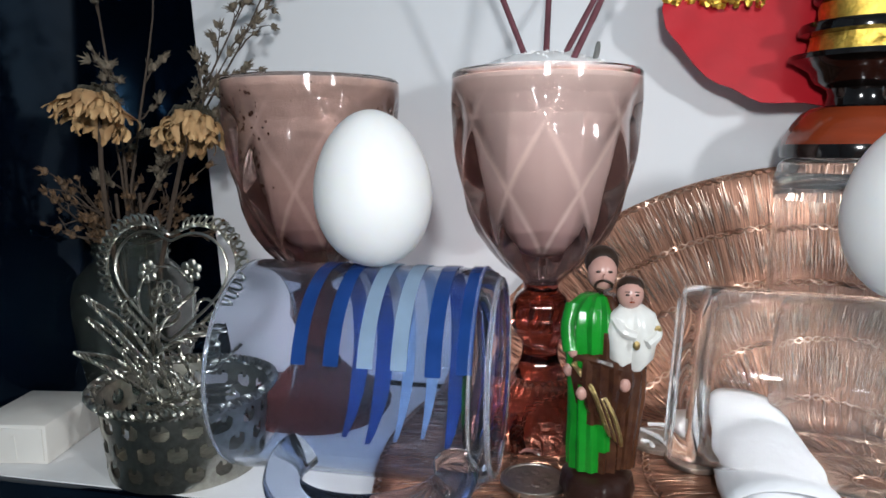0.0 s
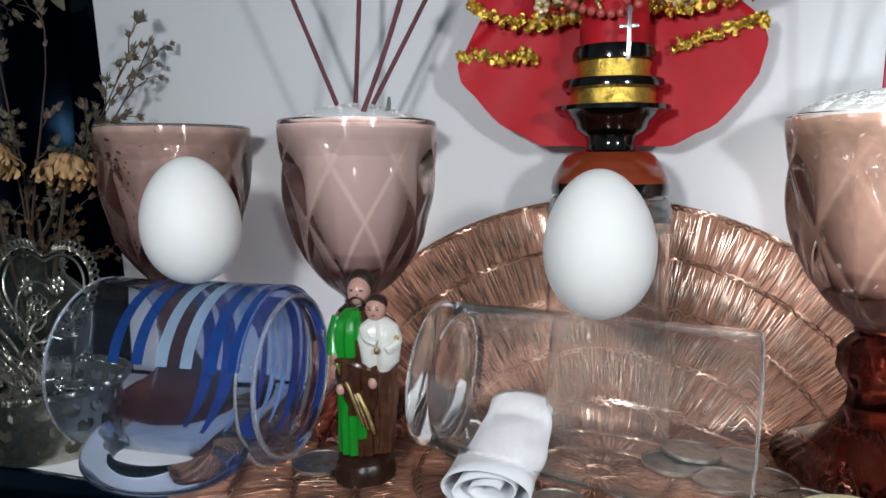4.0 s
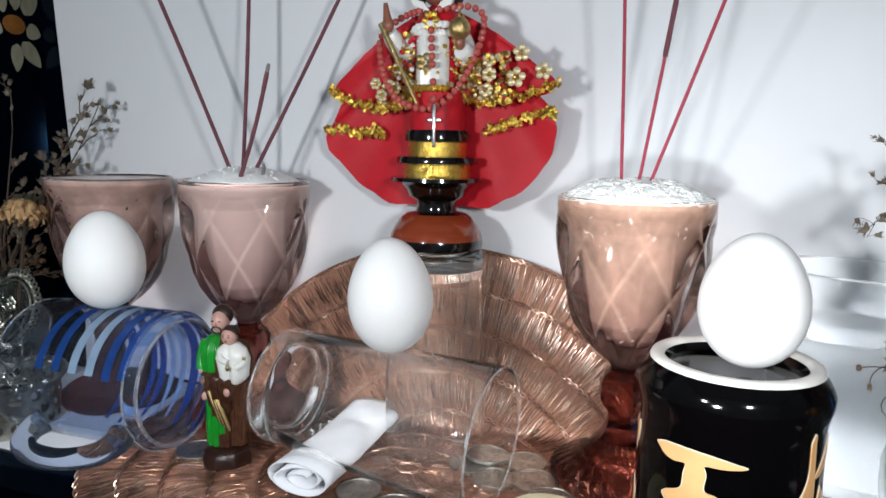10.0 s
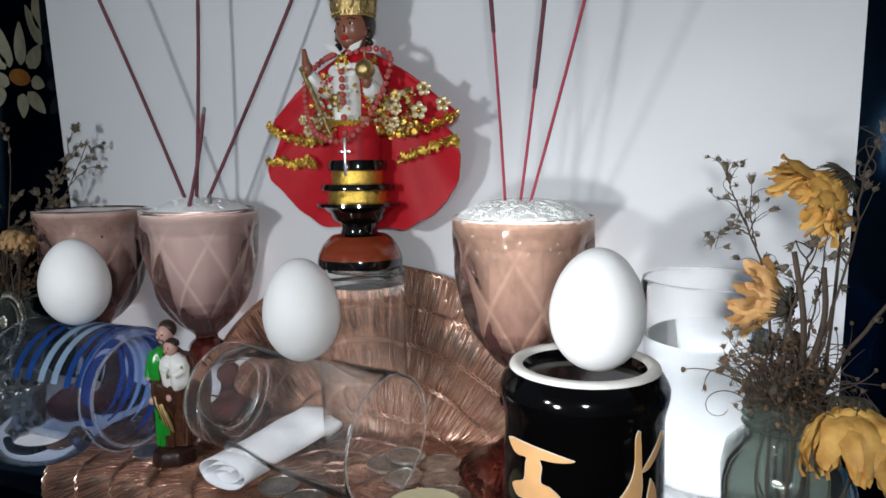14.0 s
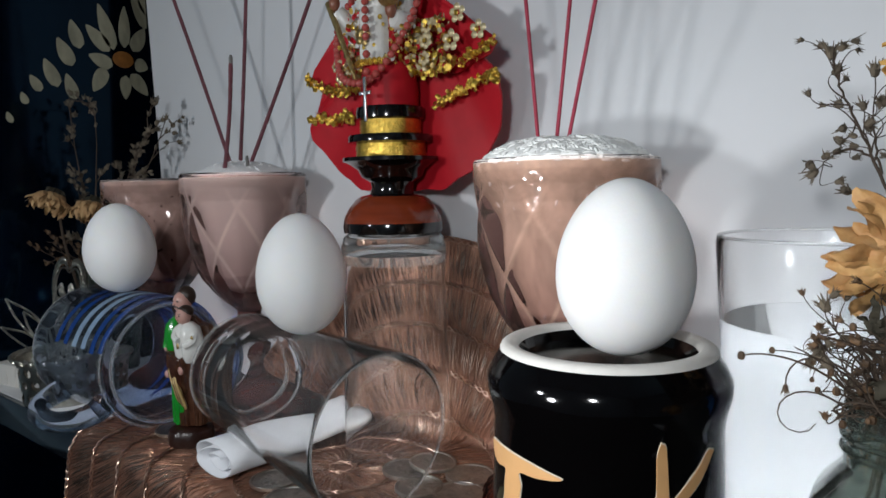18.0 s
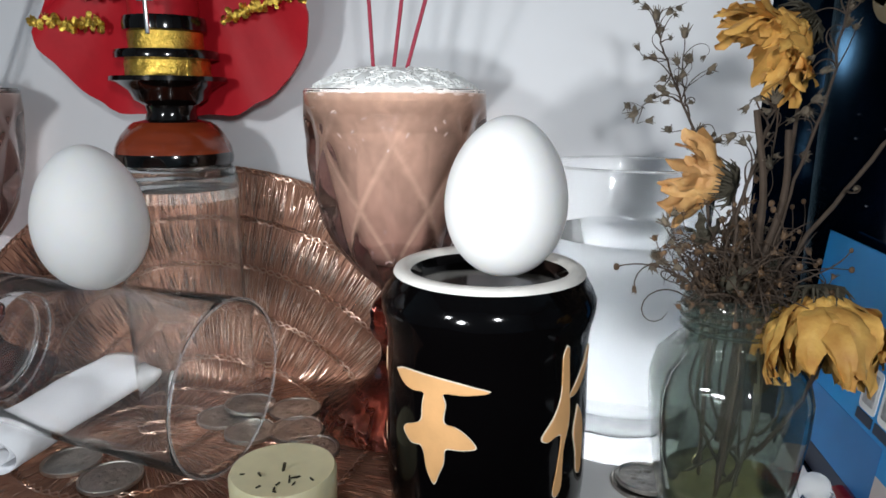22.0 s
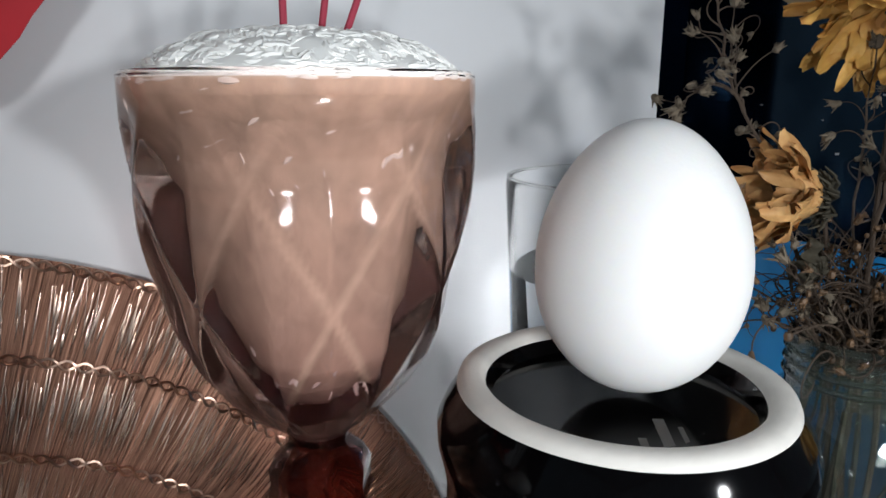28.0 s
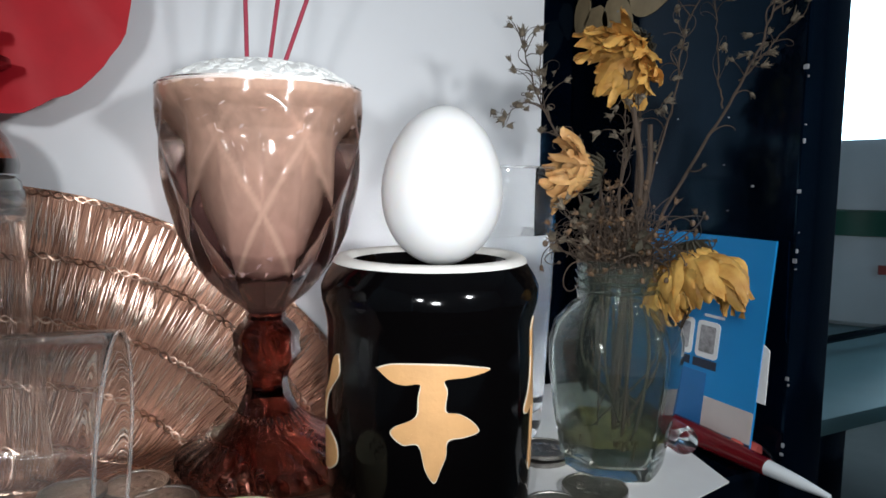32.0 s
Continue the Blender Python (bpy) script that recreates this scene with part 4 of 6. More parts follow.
# the painted marks, as angle round the jar and height
CROSSED = [(-141.5, 0.0600), (-134, 0.0616), (-120, 0.0621), (-104, 0.0617), (-92, 0.0606), (-84, 0.0593), (-96, 0.0579), (-107.5, 0.0573), (-106.5, 0.0535), (-107.5, 0.0478), (-101, 0.0467), (-95, 0.0444), (-90.5, 0.0407), (-98, 0.0394), (-106, 0.0388), (-107, 0.0340), (-109.5, 0.0298), (-112.5, 0.0256), (-117, 0.0300), (-120, 0.0374), (-127.5, 0.0373), (-133.5, 0.0403), (-131, 0.0428), (-121, 0.0462), (-120, 0.0520), (-119.5, 0.0561), (-127, 0.0557), (-134, 0.0566)]
TALL = [(-41.5, 0.0716), (-38.5, 0.0690), (-37.2, 0.0548), (-37.1, 0.0457), (-41, 0.0358), (-41.5, 0.0234), (-45, 0.0199), (-47.5, 0.0217), (-45, 0.0302), (-43.2, 0.0415), (-52, 0.0406), (-55.4, 0.0426), (-47.8, 0.0485), (-43.3, 0.0559), (-42.8, 0.0674)]
SWEEP = [(-9.5, 0.0660), (-18, 0.0598), (-29, 0.0543), (-36, 0.0535), (-34, 0.0556), (-22.5, 0.0616), (-14.6, 0.0664)]
FOOT_STROKE = [(-28.3, 0.0488), (-22.5, 0.0430), (-21, 0.0330), (-21.8, 0.0239), (-27, 0.0245), (-29, 0.0330), (-32, 0.0400)]
UPPER_DAB = [(-170, 0.0612), (-169, 0.0555), (-173, 0.0520), (-186, 0.0448), (-197, 0.0345), (-206, 0.0364), (-192, 0.0450), (-183, 0.0500), (-175.5, 0.0592)]
LOWER_DAB = [(-211, 0.0262), (-196, 0.0318), (-182, 0.0335), (-172, 0.0308), (-172.4, 0.0244), (-189, 0.0191), (-203, 0.0215)]
for s in (CROSSED, TALL, SWEEP, FOOT_STROKE, UPPER_DAB, LOWER_DAB):
    part("brush_mark", brush(s, 0.0005, 0.00022), CREAM, jar, "cream outline of the brush mark")
    part("brush_mark", brush(s, 0.0, 0.00040), TAN, jar, "tan painted brush mark")
bm = bmesh.new()
for k, (w, h) in enumerate(((0.007, 0.0016), (0.015, 0.0022), (0.012, 0.0010), (0.010, 0.0010))):
    box(bm, (-0.004 + 0.0042 * k, -0.010, 0.0826), (-0.004 + 0.0042 * k + h, -0.010 + w, 0.0850))
ob = part("stamp_line", bm, FAINT, jar, "faint grey stamped lines")
ob.matrix_local = pose(-0.002, -0.012, 0, 0, 0, -35)

# ---- right vase with dried flowers ----
VASE = (0.3400, 0.2235, 0.0006)


def vase_shape(a, z, r):
    if z > 0.068 or r < 0.012:
        return 1.0
    k = 6
    t = (a + 0.5) % (2 * math.pi / k) - math.pi / k
    flat = math.cos(math.pi / k) / math.cos(t)
    return 0.22 + 0.78 * flat / 0.94


def make_vase(loc, mat, label):
    v = thing("glass_vase", loc, 0, label, "vase", "flower vases")
    out = [(0.0, 0.0004), (0.017, 0.0), (0.0198, 0.0015), (0.0214, 0.010), (0.0240, 0.025), (0.0260, 0.042), (0.0263, 0.053), (0.0242, 0.0615), (0.0186, 0.0680), (0.0162, 0.0705), (0.0164, 0.0730), (0.0164, 0.0806), (0.0166, 0.0840), (0.0160, 0.0850), (0.0146, 0.0850)]
    inn = [(0.0144, 0.0700), (0.0165, 0.0655), (0.0215, 0.0600), (0.0240, 0.0520), (0.0237, 0.041), (0.0218, 0.025), (0.0190, 0.010), (0.0165, 0.006), (0.0, 0.0055)]
    no_shadow(part("jar", lathe(bmesh.new(), out + inn, 72, shape=vase_shape), mat, v))
    for z in (0.0738, 0.0772, 0.0806):
        no_shadow(part("thread_ring", tube(bmesh.new(), [(0.0166 * math.cos(2 * math.pi * i / 60), 0.0166 * math.sin(2 * math.pi * i / 60), z + 0.0012 * i / 60) for i in range(61)], 0.0008, 7), mat, v, "moulded glass screw thread"))
    no_shadow(part("lip", tube(bmesh.new(), [(0.0156 * math.cos(2 * math.pi * i / 60), 0.0156 * math.sin(2 * math.pi * i / 60), 0.0853) for i in range(60)], 0.0009, 8, closed=True), mat, v, "rounded glass lip"))
    return v


make_vase(VASE, GREENGLASS, "small panelled greenish glass jar used as a vase")
bm = lathe(bmesh.new(), [(0.0, 0.0058), (0.0163, 0.0063), (0.0187, 0.0102), (0.0208, 0.0185), (0.0, 0.0185)], 72, shape=vase_shape)
no_shadow(solo("stale_water", bm, OLDWATER, VASE, label="yellowish stale water in the vase", category="water", kind="stuff"))


def dried_flower(bm, c, axis, n, ln, width, droop, seed, mats=(0, 1), core=0.006):
    """Withered petals round an axis, bending back from a dark calyx."""
    rnd = random.Random(seed)
    axis = Vector(axis).normalized()
    q = axis.to_track_quat("Z", "Y").to_matrix()
    c = Vector(c)
    for k in range(n):
        a = 2 * math.pi * k / n + rnd.uniform(-0.2, 0.2)
        l = ln * rnd.uniform(0.7, 1.15)
        w = width * rnd.uniform(0.7, 1.3)
        open_ = droop * rnd.uniform(0.7, 1.2)
        curl = rnd.uniform(-0.6, 0.7) if droop < 0.9 else rnd.uniform(-1.5, -0.8)
        tw = rnd.uniform(-0.8, 0.8)
        rad = Vector((math.cos(a), math.sin(a), 0))
        tan = Vector((-math.sin(a), math.cos(a), 0))
        p, ang, rows2 = rad * core * 0.6, open_, []
        m = 10
        for j in range(m + 1):
            t = j / m
            d = rad * math.sin(ang) + Vector((0, 0, 1)) * math.cos(ang)
            nrm = rad * math.cos(ang) - Vector((0, 0, 1)) * math.sin(ang)
            s = (tan * math.cos(tw * t) + nrm * math.sin(tw * t))
            wd = w * (0.3 + 0.9 * math.sin(math.pi * min(0.96, 0.1 + 0.85 * t)) ** 0.8) * (0.55 if j == m else 1)
            crinkle = nrm * 0.0009 * math.sin(9 * t + k) + s * 0.0007 * math.sin(7 * t + 2.3 * k)
            rows2.append([bm.verts.new(c + q @ (p + s * wd * e * (1 + 0.16 * math.sin(13 * t + 5 * e + k)) + nrm * (0.34 * wd * (1 - e * e) + 0.42 * w * t * abs(e) * math.sin(10 * t + 2.5 * e + 1.7 * k) + 0.10 * w * math.cos(7 * e)) + crinkle)) for e in (-1, -0.6, -0.2, 0.2, 0.6, 1)])
            p = p + d * (l / m)
            ang += curl / m
        for r0, r1 in zip(rows2, rows2[1:]):
            for i in range(5):
                bm.faces.new((r0[i], r0[i + 1], r1[i + 1], r1[i])).material_index = mats[0]
    for k in range(70):
        # ragged calyx bracts that lie back over the petals' roots
        a, sp = rnd.uniform(0, 2 * math.pi), rnd.uniform(0.35, 1.25)
        foot = Vector((0.25 * core * math.cos(a), 0.25 * core * math.sin(a), -core * 0.75))
        bend = Vector((sp * core * math.cos(a), sp * core * math.sin(a), -core * rnd.uniform(0.25, 0.7)))
        end = bend + Vector((0.35 * core * math.cos(a + rnd.gauss(0, 0.5)), 0.35 * core * math.sin(a), core * rnd.uniform(0.1, 0.9)))
        tube(bm, [c + q @ foot, c + q @ bend, c + q @ end], [0.0006, 0.0005, 0.0002], 4, mats[1], cap=False)
    for k in range(14):
        a = rnd.uniform(0, 2 * math.pi)
        r = core * rnd.uniform(0.2, 0.9)
        tube(bm, [c + q @ Vector((r * 0.4 * math.cos(a), r * 0.4 * math.sin(a), -core * 0.7)), c + q @ Vector((r * math.cos(a), r * math.sin(a), core * rnd.uniform(0.1, 0.9)))], [0.0008, 0.0003], 4, mats[1])
    ball(bm, c - axis * core * 0.25, core * 0.62, mats[1], 8)


def sprig(bm, rnd, p, d, ln, rad, depth, mats, bud=0.0016, budp=0.8, wander=0.15):
    """A dry branching twig with curled side shoots and ragged buds."""
    pts = [Vector(p)]
    d = Vector(d).normalized()
    aim = d.copy()
    n = 7
    for i in range(n):
        d = (d + aim * 0.35 + Vector((rnd.gauss(0, wander), rnd.gauss(0, wander), rnd.gauss(0.02, wander)))).normalized()
        pts.append(pts[-1] + d * (ln / n))
        if depth > 0 and i >= 1 and rnd.random() < 0.8:
            e = (d + Vector((rnd.gauss(0, 0.6), rnd.gauss(0, 0.6), rnd.gauss(0.15, 0.45)))).normalized()
            sprig(bm, rnd, pts[-1], e, ln * rnd.uniform(0.12, 0.27), rad * 0.62, depth - 1, mats, bud, budp, 0.28)
    tube(bm, pts, [rad * (1 - 0.6 * i / n) for i in range(n + 1)], 5, mats[0])
    if rnd.random() < budp:
        s = bud * rnd.uniform(0.6, 1.4)
        ball(bm, pts[-1], s * 0.7, mats[1], 6, (1, 1, 1.25))
        for _ in range(9):
            e = (d * 1.2 + Vector((rnd.gauss(0, 0.8), rnd.gauss(0, 0.8), rnd.gauss(0, 0.8)))).normalized()
            tube(bm, [pts[-1], pts[-1] + e * s * 0.9, pts[-1] + (e + d * 0.4) * s * rnd.uniform(1.0, 1.6)], [0.0005, 0.0004, 0.0001], 3, mats[1], cap=False)


def bouquet_stem(bm, base, tip, bend, rad, mat=0):
    base, tip = Vector(base), Vector(tip)
    mid = (base + tip) / 2 + Vector(bend)
    pts = smooth_path([base, mid, tip], 8)
    tube(bm, pts, [rad * (1 - 0.35 * i / (len(pts) - 1)) for i in range(len(pts))], 7, mat)


vx, vy, _ = VASE
MOUTH = Vector((vx, vy, 0.082))
FLOWERS = [
    # head, axis of the bloom, petals, length, width, opening, stem's way up
    ((0.3535, 0.2330, 0.1720), (-0.74, 0.02, -0.62), 56, 0.0225, 0.0026, 0.74, (0.004, 0.002, 0.0)),
    ((0.3360, 0.2390, 0.1205), (-0.72, 0.42, 0.15), 44, 0.0185, 0.0024, 0.62, (0.003, 0.0, 0.0)),
    ((0.3590, 0.2035, 0.0905), (0.05, -0.25, -0.95), 62, 0.0265, 0.0032, 1.02, (0.012, -0.006, 0.012)),
]
for k, (c, ax, n, ln, w, op, bend) in enumerate(FLOWERS):
    fl = thing("dried_flower", tuple(MOUTH - Vector((0, 0, 0.05))), 0, "withered yellow gerbera drooping from the glass vase", "dried flower", "dried flowers in the vase")
    o = Vector(c) - (MOUTH - Vector((0, 0, 0.05)))
    bm = bmesh.new()
    dried_flower(bm, o, ax, n, ln, w, op, 31 + k)
    part("flower_head", bm, [PETAL_TAN if k == 1 else PETAL, LEAFDRY], fl)
    part("stem", (lambda q_: (bouquet_stem(q_, (0, 0, -0.02), o - Vector(ax).normalized() * 0.004, bend, 0.0009), q_)[1])(bmesh.new()), STEM, fl)
rnd = random.Random(77)


def tendril(bm, rnd, p, d, ln, rad, mat=0):
    """A dry shoot that winds into a loose curl towards its end."""
    p, d = Vector(p), Vector(d).normalized()
    axis = Vector((rnd.gauss(0, 1), rnd.gauss(0, 1), rnd.gauss(0, 1))).normalized()
    n, turn = 16, rnd.uniform(1.0, 5.5) * rnd.choice((-1, 1))
    pts = [p]
    for i in range(n):
        t = i / n
        d = (Matrix.Rotation(turn * t * 2.0 / n, 3, axis) @ d).normalized()
        pts.append(pts[-1] + d * (ln / n))
    tube(bm, pts, [rad * (1 - 0.55 * i / n) for i in range(n + 1)], 5, mat)
    return pts[-1], d


def seed_head(bm, rnd, p, d, s, mat):
    """A ragged dry seed head: a slim core with bent bracts."""
    p, d = Vector(p), Vector(d).normalized()
    q = d.to_track_quat("Z", "Y").to_matrix().to_4x4()
    ball(bm, (0, 0, s * 0.4), s * 0.42, mat, 7, (1, 1, 1.5), m=Matrix.Translation(p) @ q)
    for _ in range(12):
        a, o = rnd.uniform(0, 6.28), rnd.uniform(0.25, 0.8)
        e = q.to_3x3() @ Vector((o * math.cos(a), o * math.sin(a), 1))
        f = q.to_3x3() @ Vector((1.5 * o * math.cos(a), 1.5 * o * math.sin(a), 1.2 + 0.5 * rnd.random()))
        tube(bm, [p, p + e * s * 0.55, p + f * s * rnd.uniform(0.6, 0.95)], [s * 0.10, s * 0.11, s * 0.03], 4, mat, cap=False)


def twig(bm, rnd, line, rad, heads, side, mats=(0, 1), size=0.0026):
    """A branched dry twig along a rounded line, with side shoots and seed heads."""
    pts = smooth_path(line, 7)
    n = len(pts) - 1
    pts = [p + Vector((rnd.gauss(0, 0.0003), rnd.gauss(0, 0.0003), 0)) for p in pts]
    tube(bm, pts, [rad * (1 - 0.6 * i / n) for i in range(n + 1)], 6, mats[0])
    for k in range(side):
        i = int(n * rnd.uniform(0.3, 0.98))
        d = (pts[min(i + 1, n)] - pts[max(i - 1, 0)]).normalized()
        e = d + Vector((rnd.gauss(0, 0.8), rnd.gauss(0, 0.8), rnd.gauss(0.1, 0.5)))
        tip, way = tendril(bm, rnd, pts[i], e, rnd.uniform(0.006, 0.016), rad * 0.45, mats[0])
        if rnd.random() < heads:
            seed_head(bm, rnd, tip, way, size * rnd.uniform(0.6, 1.2), mats[1])
    seed_head(bm, rnd, pts[-1], pts[-1] - pts[-3], size * 1.3, mats[1])


dry = thing("dried_sprig", tuple(MOUTH), 0, "dry brown twigs with small seed heads in the glass vase", "dried plant", "dried flowers in the vase")
TWIGS = [
    # the twigs as lines in the room, thickness, share of heads, side shoots
    ([(0.347, 0.222, 0.080), (0.356, 0.218, 0.104), (0.3735, 0.212, 0.136), (0.387, 0.206, 0.163), (0.3935, 0.203, 0.182), (0.397, 0.201, 0.20)], 0.00085, 0.8, 18),
    ([(0.3845, 0.208, 0.158), (0.391, 0.205, 0.166), (0.397, 0.202, 0.174), (0.401, 0.199, 0.181)], 0.00045, 0.9, 7),
    ([(0.379, 0.211, 0.147), (0.378, 0.213, 0.160), (0.377, 0.214, 0.176), (0.374, 0.214, 0.196)], 0.0004, 0.7, 7),
    ([(0.334, 0.233, 0.090), (0.3310, 0.248, 0.128), (0.3235, 0.2565, 0.1485), (0.3165, 0.257, 0.165), (0.3125, 0.257, 0.177)], 0.0006, 0.95, 22),
    ([(0.3265, 0.2545, 0.143), (0.3240, 0.258, 0.155), (0.3232, 0.259, 0.171)], 0.0004, 0.9, 9),
    ([(0.3238, 0.2562, 0.148), (0.3180, 0.259, 0.1505), (0.3130, 0.2605, 0.1485), (0.3085, 0.262, 0.1445)], 0.0004, 0.9, 6),
    ([(0.333, 0.226, 0.084), (0.328, 0.229, 0.087), (0.321, 0.233, 0.089), (0.316, 0.235, 0.094)], 0.0005, 0.8, 9),
    ([(0.334, 0.224, 0.085), (0.328, 0.224, 0.097), (0.322, 0.228, 0.100), (0.318, 0.231, 0.107)], 0.0004, 0.8, 8),
    ([(0.346, 0.222, 0.085), (0.352, 0.220, 0.120), (0.3575, 0.216, 0.150), (0.3595, 0.213, 0.176), (0.3635, 0.209, 0.190)], 0.0006, 0.8, 16),
    ([(0.336, 0.222, 0.085), (0.3375, 0.222, 0.112), (0.3425, 0.222, 0.135), (0.345, 0.222, 0.148)], 0.0008, 0.8, 9),
    ([(0.341, 0.229, 0.085), (0.349, 0.234, 0.125), (0.352, 0.236, 0.160)], 0.0005, 0.8, 10),
]
for line, rad, heads, side in TWIGS:
    bm = bmesh.new()
    twig(bm, rnd, [Vector(p) - MOUTH for p in line], rad, heads, side)
    part("twig", bm, [STEM, BUD_PALE], dry)
bm = bmesh.new()
for _ in range(330):
    a, lean = rnd.uniform(0, 6.28), rnd.uniform(0.0, 1.0) ** 1.6 * 0.95
    p = Vector((0.011 * math.cos(a) * rnd.random(), 0.011 * math.sin(a) * rnd.random(), -0.004))
    tip, way = tendril(bm, rnd, p, (lean * math.cos(a), lean * math.sin(a), 1), rnd.uniform(0.012, 0.046), rnd.uniform(0.00022, 0.00045))
    r = rnd.random()
    if r < 0.42:
        ball(bm, tip, rnd.uniform(0.0005, 0.0011), 1, 7, (1, 1, 1.2))
    elif r < 0.75:
        seed_head(bm, rnd, tip, way, rnd.uniform(0.0014, 0.0026), 1)
part("filler_twig", bm, [STEM, BUD], dry, "tangled curling brown filler twigs")
bm = bmesh.new()
for _ in range(8):
    a, b, r = rnd.uniform(0, 6.28), rnd.uniform(0, 6.28), 0.013 * math.sqrt(rnd.random())
    tube(bm, smooth_path([(0.9 * r * math.cos(b), 0.9 * r * math.sin(b), -0.074 + rnd.uniform(0, 0.03)), (1.2 * r * math.cos(a), 1.2 * r * math.sin(a), -0.035), (0.8 * r * math.cos(a), 0.8 * r * math.sin(a), 0.0)], 5), rnd.uniform(0.0004, 0.0008), 5)
part("sunken_stem", bm, LEAFDRY, dry, "bundle of dark stems inside the jar")
for top, low in (((-0.0015, -0.0065, 0.064), (0.003, -0.007, 0.036)), ((0.009, -0.0045, 0.058), (0.010, -0.0035, 0.036))):
    bm = bmesh.new()
    tube(bm, smooth_path([(top[0] * 0.2, 0.002, -0.05), (0.003, -0.001, 0.0), low, top], 6), [0.0014 - 0.0004 * i / 18 for i in range(19)], 8)
    part("thick_stem", bm, STEM, dry, "thick grey-brown cut stem")
for k in range(3):
    a = k * 2.2
    part("stem", tube(bmesh.new(), [(0.008 * math.cos(a), 0.008 * math.sin(a), -0.07), (0.007 * math.cos(a + 0.5), 0.007 * math.sin(a + 0.5), -0.02), (0.006 * math.cos(a), 0.006 * math.sin(a), 0.02)], 0.0008, 6), STEM, dry)
bm = bmesh.new()
for k in range(4):
    a = rnd.uniform(0, 6.28)
    c = Vector((0.012 * math.cos(a), 0.016 * math.sin(a), rnd.uniform(0.005, 0.025)))
    dried_flower(bm, c, (rnd.gauss(0, 1), rnd.gauss(0, 1), 0.3), 5, 0.007, 0.0016, 0.7, 90 + k, (0, 0), 0.002)
part("withered_leaf", bm, LEAFDRY, dry, "shrivelled dark leaf")

# ---- left vase with dried flowers ----
LV = (-0.2060, 0.2740, 0.0006)
make_vase(LV, GREENGLASS, "small glass jar with dried flowers in the shade")
LM = Vector((LV[0], LV[1], 0.082))
for k, (c, ax, n, ln, w, op, bend) in enumerate([((-0.1930, 0.2420, 0.1420), (0.0, -0.45, -0.9), 60, 0.0165, 0.0018, 1.15, (0, -0.008, 0.02)), ((-0.1600, 0.2560, 0.1350), (0.1, -0.4, -0.9), 56, 0.016, 0.0018, 1.15, (0.004, 0, 0.018))]):
    o = Vector(c) - (LM - Vector((0, 0, 0.05)))
    fl = thing("dried_flower", tuple(LM - Vector((0, 0, 0.05))), 0, "withered pale orange bloom hanging over the jar", "dried flower", "dried flowers in the shade")
    bm = bmesh.new()
    dried_flower(bm, o, ax, n, ln, w, op, 51 + k)
    part("flower_head", bm, [PETAL_PALE, LEAFDRY], fl)
    bm = bmesh.new()
    bouquet_stem(bm, (0, 0, -0.02), o - Vector(ax).normalized() * 0.003, bend, 0.0013)
    part("stem", bm, STEM, fl)
rnd = random.Random(15)
dry = thing("dried_sprig", tuple(LM), 0, "dry grey twigs with small seed heads in the jar", "dried plant", "dried flowers in the shade")
bm = bmesh.new()
for tip in ((0.004, -0.008, 0.122), (0.014, -0.003, 0.105), (0.054, 0.022, 0.112), (0.046, 0.016, 0.075), (0.033, 0.004, 0.06), (0.0, -0.008, 0.06), (0.050, 0.026, 0.098)):
    tipv = Vector(tip)
    sprig(bm, rnd, tipv * 0.08, tipv, tipv.length, 0.0008, 2, (0, 1), 0.0020, 0.9, 0.07)
part("twig", bm, [STEM, BUD_PALE], dry)
bm = bmesh.new()
for _ in range(26):
    d = Vector((rnd.gauss(0, 0.8), rnd.gauss(0, 0.8), rnd.uniform(0.3, 1.0)))
    sprig(bm, rnd, Vector((rnd.uniform(-0.01, 0.01), rnd.uniform(-0.01, 0.01), -0.004)), d, rnd.uniform(0.018, 0.045), 0.0006, 1, (0, 1), 0.0016, 0.9)
part("filler_twig", bm, [STEM, BUD], dry, "tangled dark filler twigs")
for k in range(3):
    a = k * 2.2
    part("stem", tube(bmesh.new(), [(0.008 * math.cos(a), 0.008 * math.sin(a), -0.07), (0.007 * math.cos(a + 0.5), 0.007 * math.sin(a + 0.5), -0.02), (0.006 * math.cos(a), 0.006 * math.sin(a), 0.02)], 0.0008, 6), STEM, dry)

# ---- the caped statue on its turned pedestal: one mesh ----
SX, SY, SZ = 0.1030, 0.2935, 0.1188
S_MATS = [BLACKGLOSS, WOODRED, GOLD, RED, SKIN, HAIR, WHITEGLOSS, GOLDPAINT, SEQUIN]
bm = bmesh.new()
lathe(bm, [(0.0, 0.0), (0.0262, 0.0), (0.0266, 0.003), (0.0262, 0.0052)], 56, 0)
lathe(bm, [(0.0262, 0.0052), (0.0256, 0.0080), (0.0230, 0.0130), (0.0195, 0.0172), (0.0168, 0.0190)], 56, 1)
lathe(bm, [(0.0168, 0.0190), (0.0118, 0.0200), (0.0108, 0.0235), (0.0116, 0.0265), (0.0160, 0.0290), (0.0180, 0.0330), (0.0230, 0.0362), (0.0258, 0.0372), (0.0256, 0.0392), (0.0185, 0.0396)], 56, 0)
crumple = lambda a, z, r: 1 + 0.045 * noise.noise((5.5 * math.cos(a), 5.5 * math.sin(a), 620 * z))  # noqa: E731
lathe(bm, [(0.0185, 0.0396), (0.0186, 0.0413), (0.0184, 0.0430), (0.0186, 0.0446), (0.0183, 0.0462)], 72, 2, shape=crumple)
lathe(bm, [(0.0183, 0.0462), (0.0226, 0.0470), (0.0228, 0.0492), (0.0222, 0.0506), (0.0160, 0.0512)], 56, 0)
